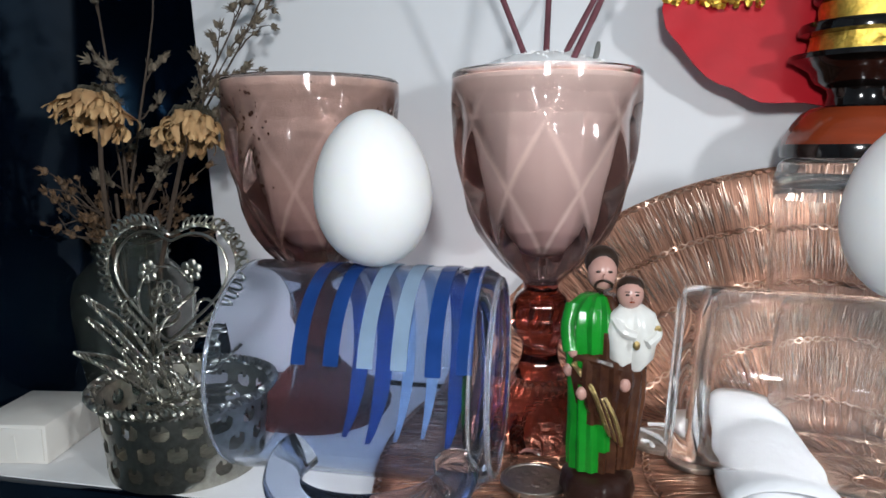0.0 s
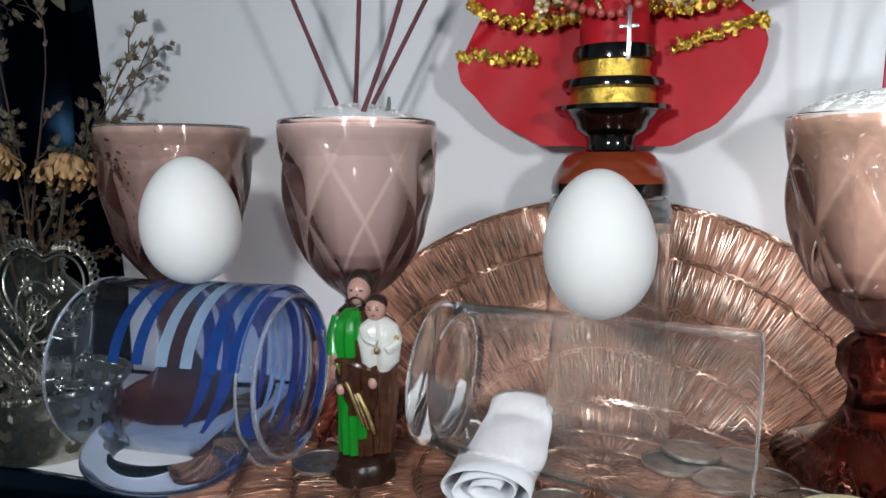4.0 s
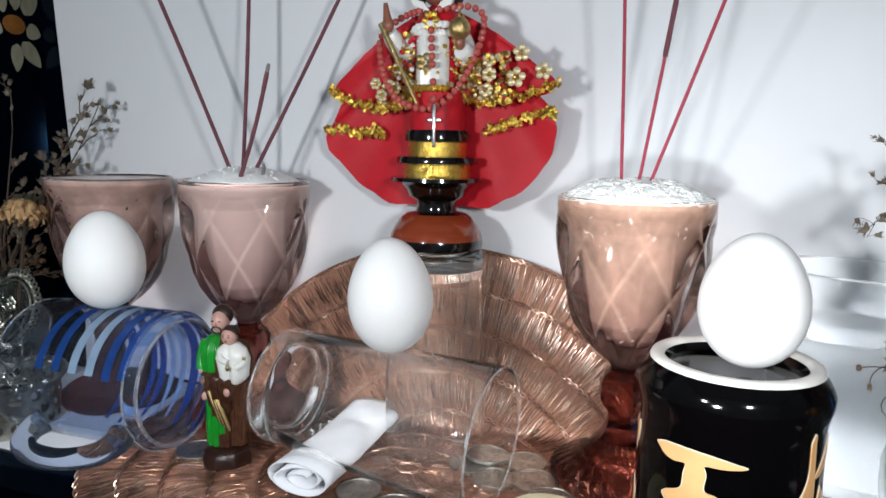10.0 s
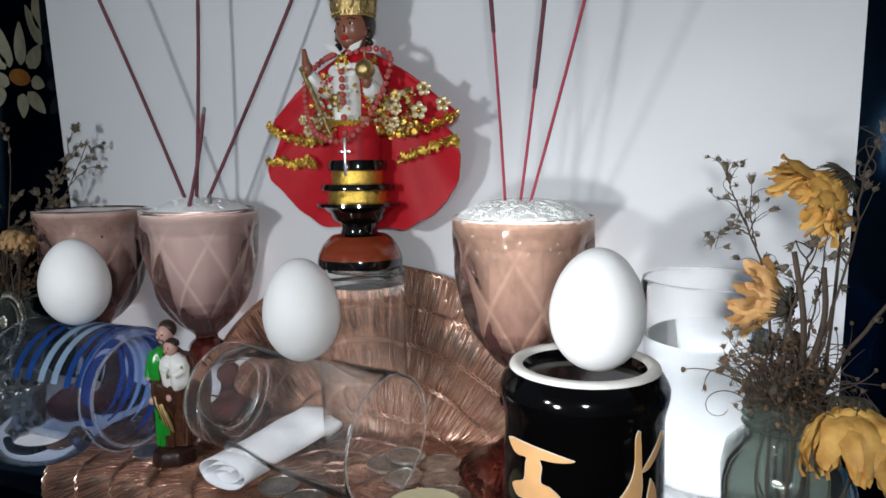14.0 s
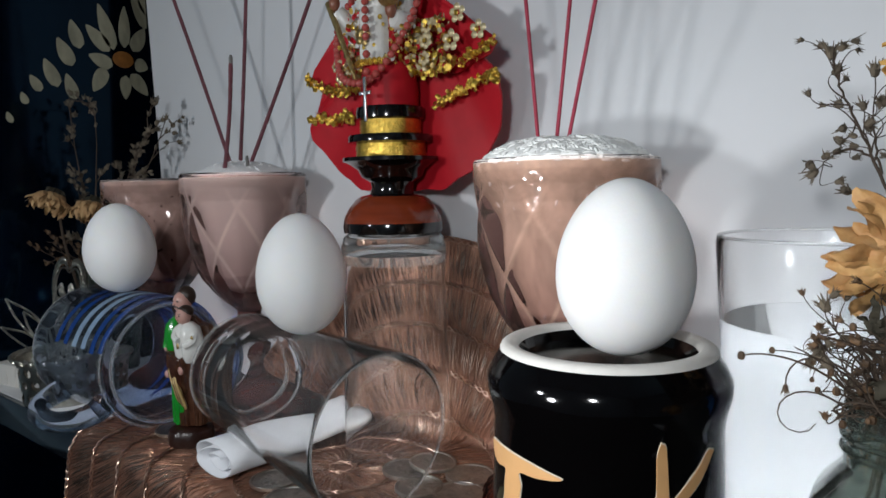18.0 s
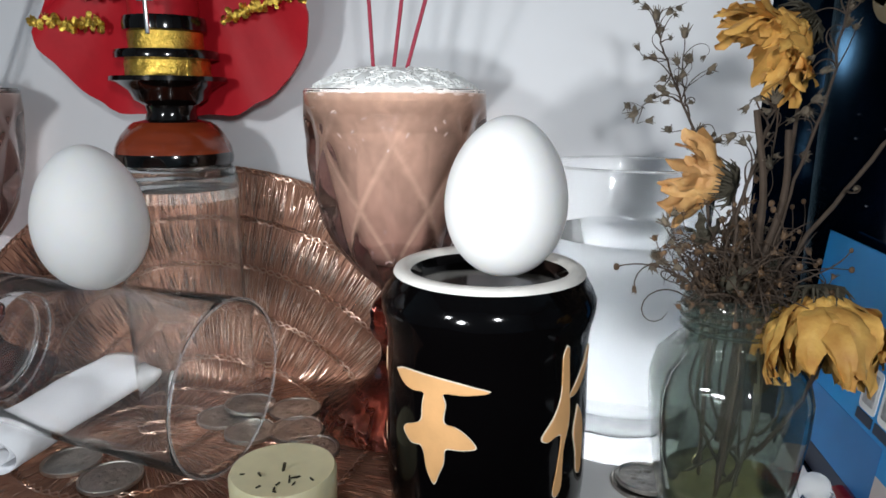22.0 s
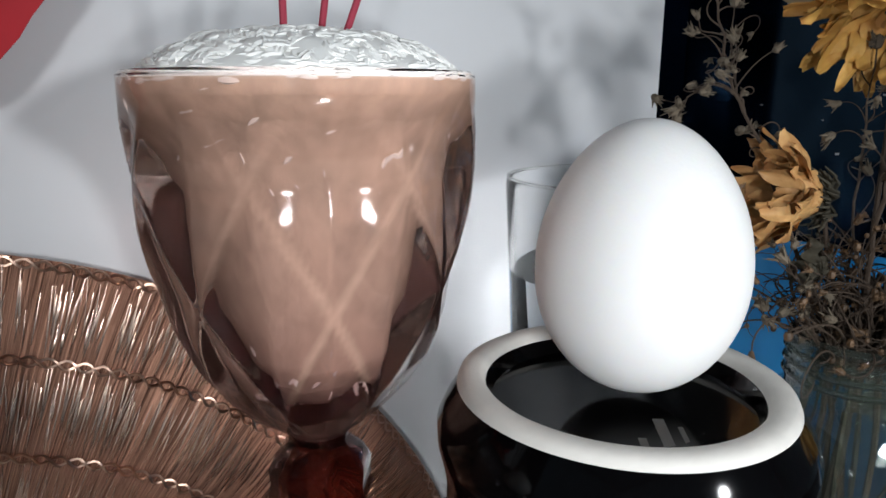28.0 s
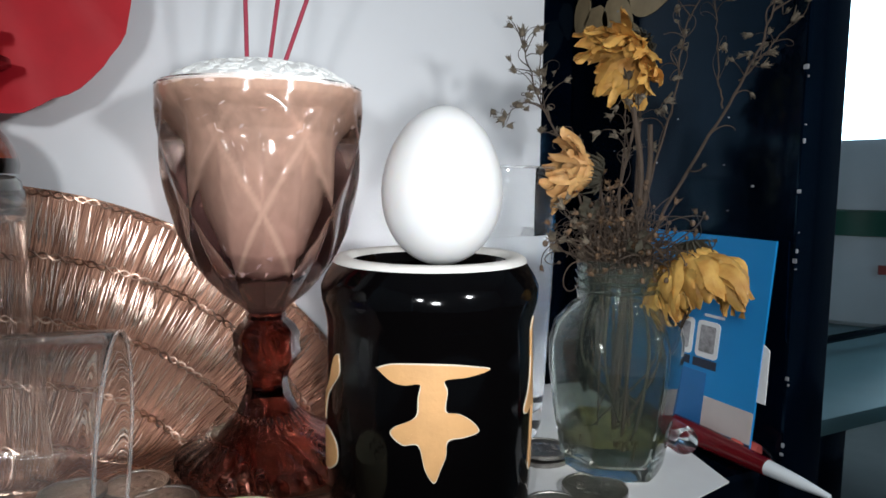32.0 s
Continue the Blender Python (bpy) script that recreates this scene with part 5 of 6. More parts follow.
lathe(bm, [(0.0160, 0.0512), (0.0161, 0.0530), (0.0159, 0.0549), (0.0161, 0.0567), (0.0160, 0.0585)], 72, 2, shape=crumple)
lathe(bm, [(0.0160, 0.0585), (0.0180, 0.0592), (0.0182, 0.0625), (0.0176, 0.0650), (0.0, 0.0655)], 56, 0)
# robe, head, crown
rnd0 = random.Random(61)
lathe(bm, [(0.0, 0.064), (0.0150, 0.064), (0.0152, 0.075), (0.0135, 0.090), (0.0125, 0.104)], 36, 3)
lathe(bm, [(0.0125, 0.104), (0.0140, 0.114), (0.0138, 0.120), (0.0100, 0.1275), (0.0055, 0.1310), (0.0, 0.1312)], 36, 3)
lathe(bm, [(0.0142, 0.0875), (0.0148, 0.092), (0.0142, 0.104), (0.0146, 0.112), (0.0120, 0.118)], 36, 6, m=pose(0, -0.0012, 0), shape=lambda a, z, r: 1.0 + 0.05 * math.sin(9 * a) if math.sin(a) < -0.72 else 0.8)
for k in range(26):
    a = -math.pi / 2 + 0.055 * (k - 13)
    ball(bm, (0.0160 * math.cos(a), 0.0162 * math.sin(a) - 0.001, 0.0868 + 0.0010 * math.sin(2.1 * k)), 0.0012, 2, 5)
for k in range(5):
    a = 1.2566 * k
    ball(bm, (-0.0025 + 0.0032 * math.cos(a), -0.0164, 0.1000 + 0.0032 * math.sin(a)), 0.0022, 7, 6, (1, 0.4, 1))
for k in range(16):
    a = -math.pi / 2 + 0.15 * (k - 8)
    ball(bm, (0.0120 * math.cos(a), 0.0125 * math.sin(a) - 0.002, 0.1175 + 0.0022 * math.sin(3.3 * k)), 0.0028, 6, 7, (1.2, 0.6, 0.8))
for _ in range(22):
    a = -math.pi / 2 + rnd0.uniform(-1.1, 1.1)
    z = rnd0.uniform(0.083, 0.118)
    ball(bm, (0.0158 * math.cos(a), 0.0160 * math.sin(a) - 0.0005, z), rnd0.uniform(0.0007, 0.0015), rnd0.choice((2, 2, 6, 7)), 5, (1, 0.7, 1))
lathe(bm, [(0.0, 0.126), (0.0050, 0.127), (0.0050, 0.1325), (0.0, 0.1330)], 20, 4)
ball(bm, (0, -0.001, 0.1430), 0.0112, 4, 28, (0.92, 0.98, 1.14))
ball(bm, (0, -0.0052, 0.1355), 0.0052, 4, 16, (1.1, 0.95, 0.8))
ball(bm, (0, 0.0030, 0.1458), 0.0122, 5, 20, (1.0, 0.95, 1.02))
for sx in (-1, 1):
    for k in range(9):
        ball(bm, (sx * (0.0100 + 0.0014 * math.sin(2.2 * k)), -0.0010 + 0.0010 * (k % 3), 0.1325 + 0.0017 * k), 0.0023, 5, 8, (0.9, 1, 0.8))
ball(bm, (0, -0.0120, 0.1415), 0.0015, 4, 10, (0.8, 1, 1.5))
for sx in (-1, 1):
    ball(bm, (sx * 0.0042, -0.0106, 0.1442), 0.0015, 6, 10, (1.25, 0.5, 0.62))
    ball(bm, (sx * 0.0042, -0.0114, 0.1442), 0.0009, 5, 8, (1, 0.5, 1))
    tube(bm, smooth_path([(sx * 0.0020, -0.0114, 0.1466), (sx * 0.0044, -0.0112, 0.1475), (sx * 0.0068, -0.0098, 0.1464)], 4), 0.00036, 5, 5)
    ball(bm, (sx * 0.0098, -0.0030, 0.1400), 0.0018, 4, 8, (0.6, 1, 1.4))
for dz, k in ((0.0005, 0.45), (-0.0005, 0.55)):
    ball(bm, (0, -0.0112, 0.1366 + dz), 0.0016, 3, 8, (1.25, 0.5, k))
# white collar wings and a gold brooch under the chin
for sx in (-1, 1):
    slab(bm, [(0.001, 0.0), (0.0105, 0.0035), (0.0125, 0.0075), (0.0050, 0.0052)], 0.0012, 6, m=Matrix.Translation((0, -0.0118, 0.1262)) @ Matrix.Diagonal((sx, 1, 1, 1)) @ Matrix.Rotation(radians(90), 4, "X"))
for k in range(6):
    ball(bm, (0.0030 * math.cos(1.047 * k), -0.0150, 0.1215 + 0.0036 * math.sin(1.047 * k)), 0.0020, 2, 6, (1, 0.5, 1))
# crown: beaded band, chased flaring wall, scalloped top, arches and a leaning finial
wall_r = lambda z: float(np.interp(z, (0.149, 0.152, 0.160, 0.166, 0.171), (0.0122, 0.0124, 0.0134, 0.0150, 0.0166)))  # noqa: E731
crown = []
for i in range(96):
    a = 2 * math.pi * i / 96
    top = 0.1680 + 0.0034 * abs(math.cos(4 * a)) + 0.0010 * math.cos(8 * a + 1.0)
    col = []
    for j in range(13):
        z = 0.1490 + (top - 0.1490) * j / 12
        r = wall_r(z) + (0.0005 * math.sin(12 * a) * math.sin(900 * (z - 0.149)) if j > 2 else 0.0)
        col.append((bm.verts.new((r * math.cos(a), r * math.sin(a), z)), bm.verts.new(((r - 0.0011) * math.cos(a), (r - 0.0011) * math.sin(a), z))))
    crown.append(col)
for i in range(96):
    p_, n_ = crown[i], crown[(i + 1) % 96]
    for j in range(12):
        for w in (0, 1):
            bm.faces.new((p_[j][w], n_[j][w], n_[j + 1][w], p_[j + 1][w])).material_index = 7
    for j in (0, 12):
        bm.faces.new((p_[j][0], n_[j][0], n_[j][1], p_[j][1])).material_index = 7
for k in range(30):
    a = 2 * math.pi * k / 30
    ball(bm, (0.0127 * math.cos(a), 0.0127 * math.sin(a), 0.1508), 0.0009, 7, 6)
for k in range(8):
    a = 2 * math.pi * k / 8
    ball(bm, (0.0164 * math.cos(a), 0.0164 * math.sin(a), 0.1716), 0.0016, 7, 8)
    tube(bm, [(wall_r(0.153 + 0.0013 * q) * math.cos(a + 0.39 + 0.16 * math.sin(0.8 * q)) * 1.02, wall_r(0.153 + 0.0013 * q) * math.sin(a + 0.39 + 0.16 * math.sin(0.8 * q)) * 1.02, 0.153 + 0.0013 * q) for q in range(11)], 0.0007, 5, 7)
    ball(bm, (0.0136 * math.cos(a), 0.0136 * math.sin(a), 0.1600), 0.0014, 7, 8, (1, 1, 1.5))
lathe(bm, [(0.0, 0.1535), (0.0118, 0.1535)], 24, 7)
for a in (0.5, 2.07, 3.64, 5.21):
    e = Vector((math.cos(a), math.sin(a), 0))
    tube(bm, smooth_path([e * 0.0158 + Vector((0, 0, 0.170)), e * 0.0140 + Vector((0, 0, 0.1755)), e * 0.0070 + Vector((-0.001, 0, 0.1775)), Vector((-0.0035, 0, 0.1745))], 6), 0.0011, 7, 7)
tube(bm, smooth_path([(-0.0035, 0, 0.1740), (-0.0070, -0.0005, 0.1790), (-0.0095, -0.001, 0.1830)], 5), [0.0018] * 4 + [0.0026] * 4 + [0.0030] * 2 + [0.0014], 9, 7)
# cape: a lower and an upper layer with wavy hems
def cape(hem, neck_w, neck_z, y_back, puff, thick, seed):
    n, m = 44, 14
    front, back = [], []
    for i in range(n + 1):
        u = i / n
        x1, z1 = hem(u)
        x0, z0 = neck_w * (2 * u - 1), neck_z
        fr, bk = [], []
        for j in range(m + 1):
            t = j / m
            fold = 0.0022 * math.sin(26 * u + seed) * t
            y = y_back - puff * math.sin(math.pi * min(1, t * 0.9)) * (1 - (2 * u - 1) ** 2) + fold + 0.004 * abs(2 * u - 1) * -t
            x, z = x0 + (x1 - x0) * t ** 0.95, z0 + (z1 - z0) * t
            fr.append(bm.verts.new((x, y, z)))
            bk.append(bm.verts.new((x, y + thick, z)))
        front.append(fr)
        back.append(bk)
    for i in range(n):
        for j in range(m):
            for g in (front, back):
                bm.faces.new((g[i][j], g[i + 1][j], g[i + 1][j + 1], g[i][j + 1])).material_index = 3
        for j in (0, m):
            bm.faces.new((front[i][j], front[i + 1][j], back[i + 1][j], back[i][j])).material_index = 3
    for i in (0, n):
        for j in range(m):
            bm.faces.new((front[i][j], front[i][j + 1], back[i][j + 1], back[i][j])).material_index = 3
    return front


def hem_of(points):
    xs = np.linspace(0, 1, len(points))
    return lambda u: (float(np.interp(u, xs, [p[0] for p in points])) - 0.0028, float(np.interp(u, xs, [p[1] for p in points])) + 0.0008 * math.sin(60 * u))


low = [(-0.0600, 0.082), (-0.0665, 0.0715), (-0.0715, 0.0610), (-0.0690, 0.0530), (-0.0600, 0.0420), (-0.0480, 0.0310), (-0.0330, 0.0235), (-0.0180, 0.0215), (0.0, 0.0212), (0.0190, 0.0215), (0.0330, 0.0230), (0.0460, 0.0300), (0.0570, 0.0400), (0.0650, 0.0530), (0.0680, 0.0660), (0.0660, 0.0740), (0.0600, 0.082)]
upp = [(-0.0140, 0.128), (-0.0420, 0.110), (-0.0635, 0.0880), (-0.0600, 0.0835), (-0.0480, 0.0790), (-0.0380, 0.0765), (-0.0250, 0.0765), (-0.0130, 0.0790), (0.0, 0.0820), (0.0130, 0.0820), (0.0260, 0.0800), (0.0380, 0.0800), (0.0500, 0.0820), (0.0640, 0.0860), (0.0690, 0.0905), (0.0420, 0.112), (0.0140, 0.128)]
cape(hem_of(low), 0.010, 0.122, 0.0125, 0.0, 0.0016, 0.4)
cape(hem_of(upp), 0.008, 0.1300, 0.0080, 0.0, 0.0016, 1.9)
# gold lace: a wavy raised band along hems
rnd = random.Random(8)


def flake(c, r, mat=2, lean=0.55):
    """A small stiff disc of foil, turned a little at random."""
    m = Matrix.Translation(c) @ Matrix.Rotation(rnd.gauss(0, lean), 4, "X") @ Matrix.Rotation(rnd.gauss(0, lean), 4, "Z")
    ring = [bm.verts.new(m @ Vector((r * math.cos(1.047 * k), 0, r * math.sin(1.047 * k)))) for k in range(6)]
    tip, heel = bm.verts.new(m @ Vector((0, -0.3 * r, 0))), bm.verts.new(m @ Vector((0, 0.2 * r, 0)))
    for k in range(6):
        for f in ((tip, ring[k], ring[(k + 1) % 6]), (heel, ring[(k + 1) % 6], ring[k])):
            bm.faces.new(f).material_index = mat


def lace(pts, y):
    pts = smooth_path([(x - 0.0028, y, z) for x, z in pts], 10)
    for i, p in enumerate(pts):
        for k in range(5):
            flake(p + Vector((rnd.uniform(-0.0012, 0.0012), rnd.uniform(-0.0016, 0.0002), 0.0014 * math.sin(i * 1.1) + rnd.uniform(-0.0022, 0.0022))), rnd.uniform(0.0008, 0.0015))


lace([(-0.0635, 0.0880), (-0.0560, 0.0825), (-0.0440, 0.0790), (-0.0330, 0.0775), (-0.0200, 0.0790), (-0.0120, 0.0800)], 0.0015)
lace([(0.0160, 0.0850), (0.0260, 0.0815), (0.0400, 0.0820), (0.0540, 0.0850), (0.0680, 0.0905)], 0.0010)
lace([(-0.0700, 0.0640), (-0.0600, 0.0655), (-0.0500, 0.0630), (-0.0400, 0.0650), (-0.0330, 0.0630)], 0.0078)
lace([(0.0290, 0.0655), (0.0400, 0.0690), (0.0520, 0.0725), (0.0630, 0.0760), (0.0665, 0.0750)], 0.0068)


def sequin(c, r, n, mat=8):
    c = Vector(c)
    for k in range(n):
        a = 2 * math.pi * k / n + c.x * 90
        ball(bm, c + Vector((r * math.cos(a), 0, r * math.sin(a))), r * 0.62, mat, 6, (1, 0.35, 1))
    ball(bm, c + Vector((0, -0.001, 0)), r * 0.45, 2, 6, (1, 0.6, 1))


for c, r, n in (((0.046, -0.001, 0.106), 0.0030, 5), ((0.058, -0.001, 0.0965), 0.0030, 5), ((0.0440, -0.004, 0.0930), 0.0034, 5), ((0.030, -0.006, 0.0945), 0.0026, 6), ((0.028, -0.005, 0.0865), 0.0024, 6), ((0.0290, -0.004, 0.1020), 0.0024, 6),
                ((-0.024, -0.006, 0.0880), 0.0026, 6), ((-0.032, -0.005, 0.0840), 0.0024, 6), ((-0.036, -0.004, 0.0905), 0.0022, 6), ((-0.022, -0.006, 0.0980), 0.0022, 6)):
    sequin(c, r, n)
for _ in range(520):
    side = rnd.choice((-1, 1))
    x, z = side * rnd.uniform(0.012, 0.040), rnd.uniform(0.080, 0.106)
    if side > 0 or x > -0.036 + 0.6 * (z - 0.080):
        flake((x, rnd.uniform(-0.005, 0.002), z), rnd.uniform(0.0009, 0.0020), rnd.choice((2, 2, 2, 7, 7, 3, 8)))
for _ in range(240):
    side = rnd.choice((-1, 1))
    z = rnd.uniform(0.086, 0.119)
    flake((side * rnd.uniform(0.0105, 0.0105 + 0.020 * (0.126 - z) / 0.04), rnd.uniform(-0.0135, -0.004), z), rnd.uniform(0.0008, 0.0018), rnd.choice((2, 2, 2, 7, 6, 8, 3)))
for _ in range(110):
    a = rnd.uniform(0, 6.28)
    flake((0.013 * math.cos(a), 0.0045 - 0.010 * abs(math.sin(a)), 0.124 + rnd.uniform(-0.005, 0.003)), rnd.uniform(0.0008, 0.0015))
# raised arms, orb and staff
for sx, hx, hz in ((-1, -0.0235, 0.120), (1, 0.0165, 0.110)):
    tube(bm, smooth_path([(sx * 0.011, 0.0, 0.118), (sx * 0.018, -0.006, 0.106), (hx, -0.014, hz - 0.004)], 5), [0.0052] * 5 + [0.0050] * 5 + [0.0042], 10, 6)
    ball(bm, (hx, -0.0155, hz), 0.0038, 4, 10, (0.8, 0.8, 1.1))
tube(bm, [(-0.0240, -0.016, 0.122), (-0.0250, -0.0165, 0.131)], [0.0026, 0.0012], 8, 4)
ball(bm, (0.0165, -0.0170, 0.1165), 0.0058, 7, 18)
tube(bm, [(0.0165, -0.017, 0.122), (0.0165, -0.017, 0.127)], 0.0006, 6, 7)
tube(bm, [(-0.0275, -0.0160, 0.1205), (-0.0055, -0.0190, 0.0780)], [0.0019, 0.0010], 10, 7)
statue = solo("statue", bm, S_MATS, (SX, SY, SZ), label="crowned statue in a red gold-trimmed cape on a turned pedestal", category="statue")

# ---- coral rosary round the statue ----
rosary = thing("rosary", (SX, SY, SZ), 0, "coral red bead rosary with silver cross hung on the statue", "rosary")
loop = smooth_path([(0.004, -0.012, 0.1275), (0.016, -0.004, 0.130), (0.0245, -0.001, 0.126), (0.0255, -0.006, 0.114), (0.0225, -0.012, 0.100), (0.0150, -0.0180, 0.085), (0.0040, -0.0205, 0.0765), (-0.0080, -0.0200, 0.0770), (-0.0200, -0.0160, 0.0830), (-0.0295, -0.0090, 0.0970), (-0.0335, -0.0040, 0.1120), (-0.0310, -0.001, 0.1200), (-0.0200, -0.003, 0.1260), (-0.006, -0.012, 0.1275)], 24)
bm = bmesh.new()
ball(bm, (0, 0, 0), 0.0020, 0, 8)
bead = part("bead", bm, BEAD, rosary)
spots = [(0.0015 + 0.0004 * k, -0.0182 - 0.0004 * k, 0.116 - 0.0044 * k) for k in (0, 1, 2, 3, 4, 6, 8)]
nxt, acc = 0.0, 0.0
for p, q_ in zip(loop, loop[1:]):
    acc += (q_ - p).length
    if acc >= nxt:
        spots.append(tuple(p))
        nxt += 0.0040
bead.location = spots[0]
for p in spots[1:]:
    twin = new("bead", bead.data)
    twin.parent, twin.location = rosary, p
bm = bmesh.new()
box(bm, (0.0052, -0.0252, 0.0560), (0.0070, -0.0238, 0.0780), 0.0004)
box(bm, (0.0022, -0.0251, 0.0690), (0.0052, -0.0239, 0.0708), 0.0003)
box(bm, (0.0070, -0.0251, 0.0690), (0.0100, -0.0239, 0.0708), 0.0003)
part("cross", bm, STEEL, rosary, "small silver cross")

# ---- green and white figurine ----
bm = bmesh.new()
lathe(bm, [(0, 0), (0.0125, 0), (0.0130, 0.003), (0.0120, 0.0085), (0.0095, 0.0105), (0, 0.011)], 40, 7, shape=lambda a, z, r: 1 + 0.06 * math.sin(3 * a + 1) + 0.03 * math.sin(7 * a))
def fold_shape(a, z, r):
    return (1 + 0.07 * math.sin(13 * a + 15 * z)) * (0.80 + 0.20 * abs(math.cos(a)))
lathe(bm, [(0.0094, 0.012), (0.0096, 0.020), (0.0094, 0.030), (0.0096, 0.042), (0.0108, 0.056), (0.0118, 0.064), (0.0104, 0.071), (0.0060, 0.0755), (0.0, 0.0765)], 66, 1, m=pose(-0.0008, 0, 0), shape=fold_shape)
for f in bm.faces:
    c = f.calc_center_median()
    if f.material_index == 1 and (c.x > 0.0015 + 0.002 * math.sin(300 * c.z) or (c.x > -0.0050 and 0.0270 < c.z + 0.5 * c.x < 0.0500)):
        f.material_index = 2
lathe(bm, [(0.0, 0.0290), (0.0060, 0.0300), (0.0098, 0.037), (0.0118, 0.047), (0.0112, 0.0540), (0, 0.058)], 44, 2, m=pose(0.0016, -0.0018, 0), shape=fold_shape)
lathe(bm, [(0.0052, 0.0128), (0.0058, 0.024), (0.0070, 0.040), (0.0064, 0.050), (0, 0.054)], 40, 2, m=pose(0.0072, -0.0010, 0, 0, 2, 0), shape=fold_shape)
for k in range(5):
    tube(bm, smooth_path([(-0.0095 + 0.0012 * k, -0.0055 - 0.0006 * k, 0.0520 - 0.001 * k), (-0.003 + 0.0014 * k, -0.0098, 0.0430 - 0.0016 * k), (0.0030 + 0.0010 * k, -0.0096 + 0.0003 * k, 0.0270 - 0.001 * k)], 6), [0.0012] * 12 + [0.0006], 7, 2 if k % 2 else 3)
tube(bm, smooth_path([(-0.0092, -0.0060, 0.0545), (0.0, -0.0102, 0.0535), (0.009, -0.0080, 0.0500)], 6), 0.0016, 8, 2)
ball(bm, (-0.0005, -0.0016, 0.0835), 0.0056, 5, 16, (0.88, 0.95, 1.15))
lathe(bm, [(0.0086, 0.0128), (0.0092, 0.030), (0.0100, 0.050), (0.0108, 0.062), (0.0090, 0.0700), (0, 0.0730)], 44, 2, m=pose(0.0040, 0.0036, 0), shape=fold_shape)
ball(bm, (-0.0005, 0.0012, 0.0868), 0.0057, 4, 16, (1.02, 0.9, 1.06))
for sx in (-1, 1):
    ball(bm, (-0.0005 + sx * 0.0019, -0.0064, 0.0846), 0.0007, 4, 6, (1.4, 0.5, 0.7))
    tube(bm, smooth_path([(-0.0005, -0.0068, 0.0818), (-0.0005 + sx * 0.0022, -0.0064, 0.0808), (-0.0005 + sx * 0.0026, -0.0058, 0.0788), (-0.0005, -0.0062, 0.0778)], 4), 0.0005, 5, 4)
lathe(bm, [(0, 0.0495), (0.0046, 0.0505), (0.0078, 0.0545), (0.0082, 0.0590), (0.0090, 0.0650), (0.0074, 0.0705), (0.0036, 0.0735), (0, 0.0740)], 36, 6, m=pose(0.0088, -0.0058, 0), shape=lambda a, z, r: (1 + 0.06 * math.sin(5 * a + 120 * z)) * (0.62 + 0.40 * abs(math.cos(a))))
tube(bm, smooth_path([(0.0030, -0.0090, 0.0690), (0.0055, -0.0122, 0.0655), (0.0095, -0.0128, 0.0640)], 5), 0.0018, 8, 6)
tube(bm, smooth_path([(0.0150, -0.0060, 0.0690), (0.0168, -0.0090, 0.0640), (0.0130, -0.0122, 0.0610)], 5), 0.0019, 8, 6)
ball(bm, (0.0080, -0.0078, 0.0772), 0.0044, 5, 14, (1, 0.95, 1.1))
ball(bm, (0.0082, -0.0062, 0.0797), 0.0043, 4, 14, (1.05, 0.98, 0.85))
for sx in (-1, 1):
    ball(bm, (0.0080 + sx * 0.0015, -0.0117, 0.0778), 0.0006, 4, 6, (1.3, 0.5, 0.7))
    tube(bm, [(0.0080 + sx * 0.0008, -0.0118, 0.0789), (0.0080 + sx * 0.0024, -0.0113, 0.0788)], 0.0002, 4, 4)
ball(bm, (0.0080, -0.0122, 0.0768), 0.0006, 5, 6)
ball(bm, (0.0080, -0.0117, 0.0754), 0.0007, 0, 6, (1.3, 0.5, 0.5))
ball(bm, (-0.0005, -0.0072, 0.0830), 0.0008, 5, 6, (0.8, 1, 1.4))
for c in ((0.0096, -0.0136, 0.0610), (0.0170, -0.0098, 0.0655)):
    ball(bm, c, 0.0012, 3, 8, (1, 0.4, 1.4))
for c in ((-0.0112, -0.0040, 0.0620), (-0.0098, -0.0065, 0.0565), (-0.0108, -0.003, 0.0485), (-0.0070, -0.0090, 0.0420), (0.0070, -0.0105, 0.0460)):
    ball(bm, c, 0.0021, 5, 10, (0.9, 0.7, 1.2))
tube(bm, smooth_path([(-0.0095, -0.001, 0.072), (-0.0112, -0.003, 0.064), (-0.0104, -0.0055, 0.056)], 5), 0.0030, 10, 1)
solo("figurine", bm, [WOODRED, GREENRESIN, BROWNRESIN, GOLDPAINT, HAIR, PINKRESIN, WHITEGLOSS, DARKBASE], (0.0068, 0.2270, 0.0022), 6, label="painted figurine in a green and brown robe with white bundle", category="figurine").scale = (0.98, 0.96, 0.95)

# ---- silver filigree basket with a heart ----
BX, BY = -0.1510, 0.2265
basket = thing("wire_basket", (BX, BY, 0.0), 0, "tarnished silver filigree basket with a wire heart and twisted wires", "basket")
bm = bmesh.new()
RB, RT, H = 0.0285, 0.0312, 0.0300
NAb, NZb = 272, 44


def wall_pt(a, z, out=0.0):
    r = RB + (RT - RB) * z / H + out
    return Vector((r * math.cos(a), r * math.sin(a), z))


def solid_at(a, z):
    """Where the pierced band has metal: heart-shaped and leaf-shaped openings in three rows."""
    if z < 0.0022 or z > H - 0.0022:
        return True
    row = int((z - 0.0022) / ((H - 0.0044) / 3))
    zz = ((z - 0.0022) / ((H - 0.0044) / 3)) % 1 - 0.5
    u = (a / (2 * math.pi) * 17 + 0.5 * (row % 2)) % 1 - 0.5
    return (u / 0.34) ** 2 + (zz / 0.38) ** 2 > 1 or (abs(u) < 0.05 and zz > 0.12)


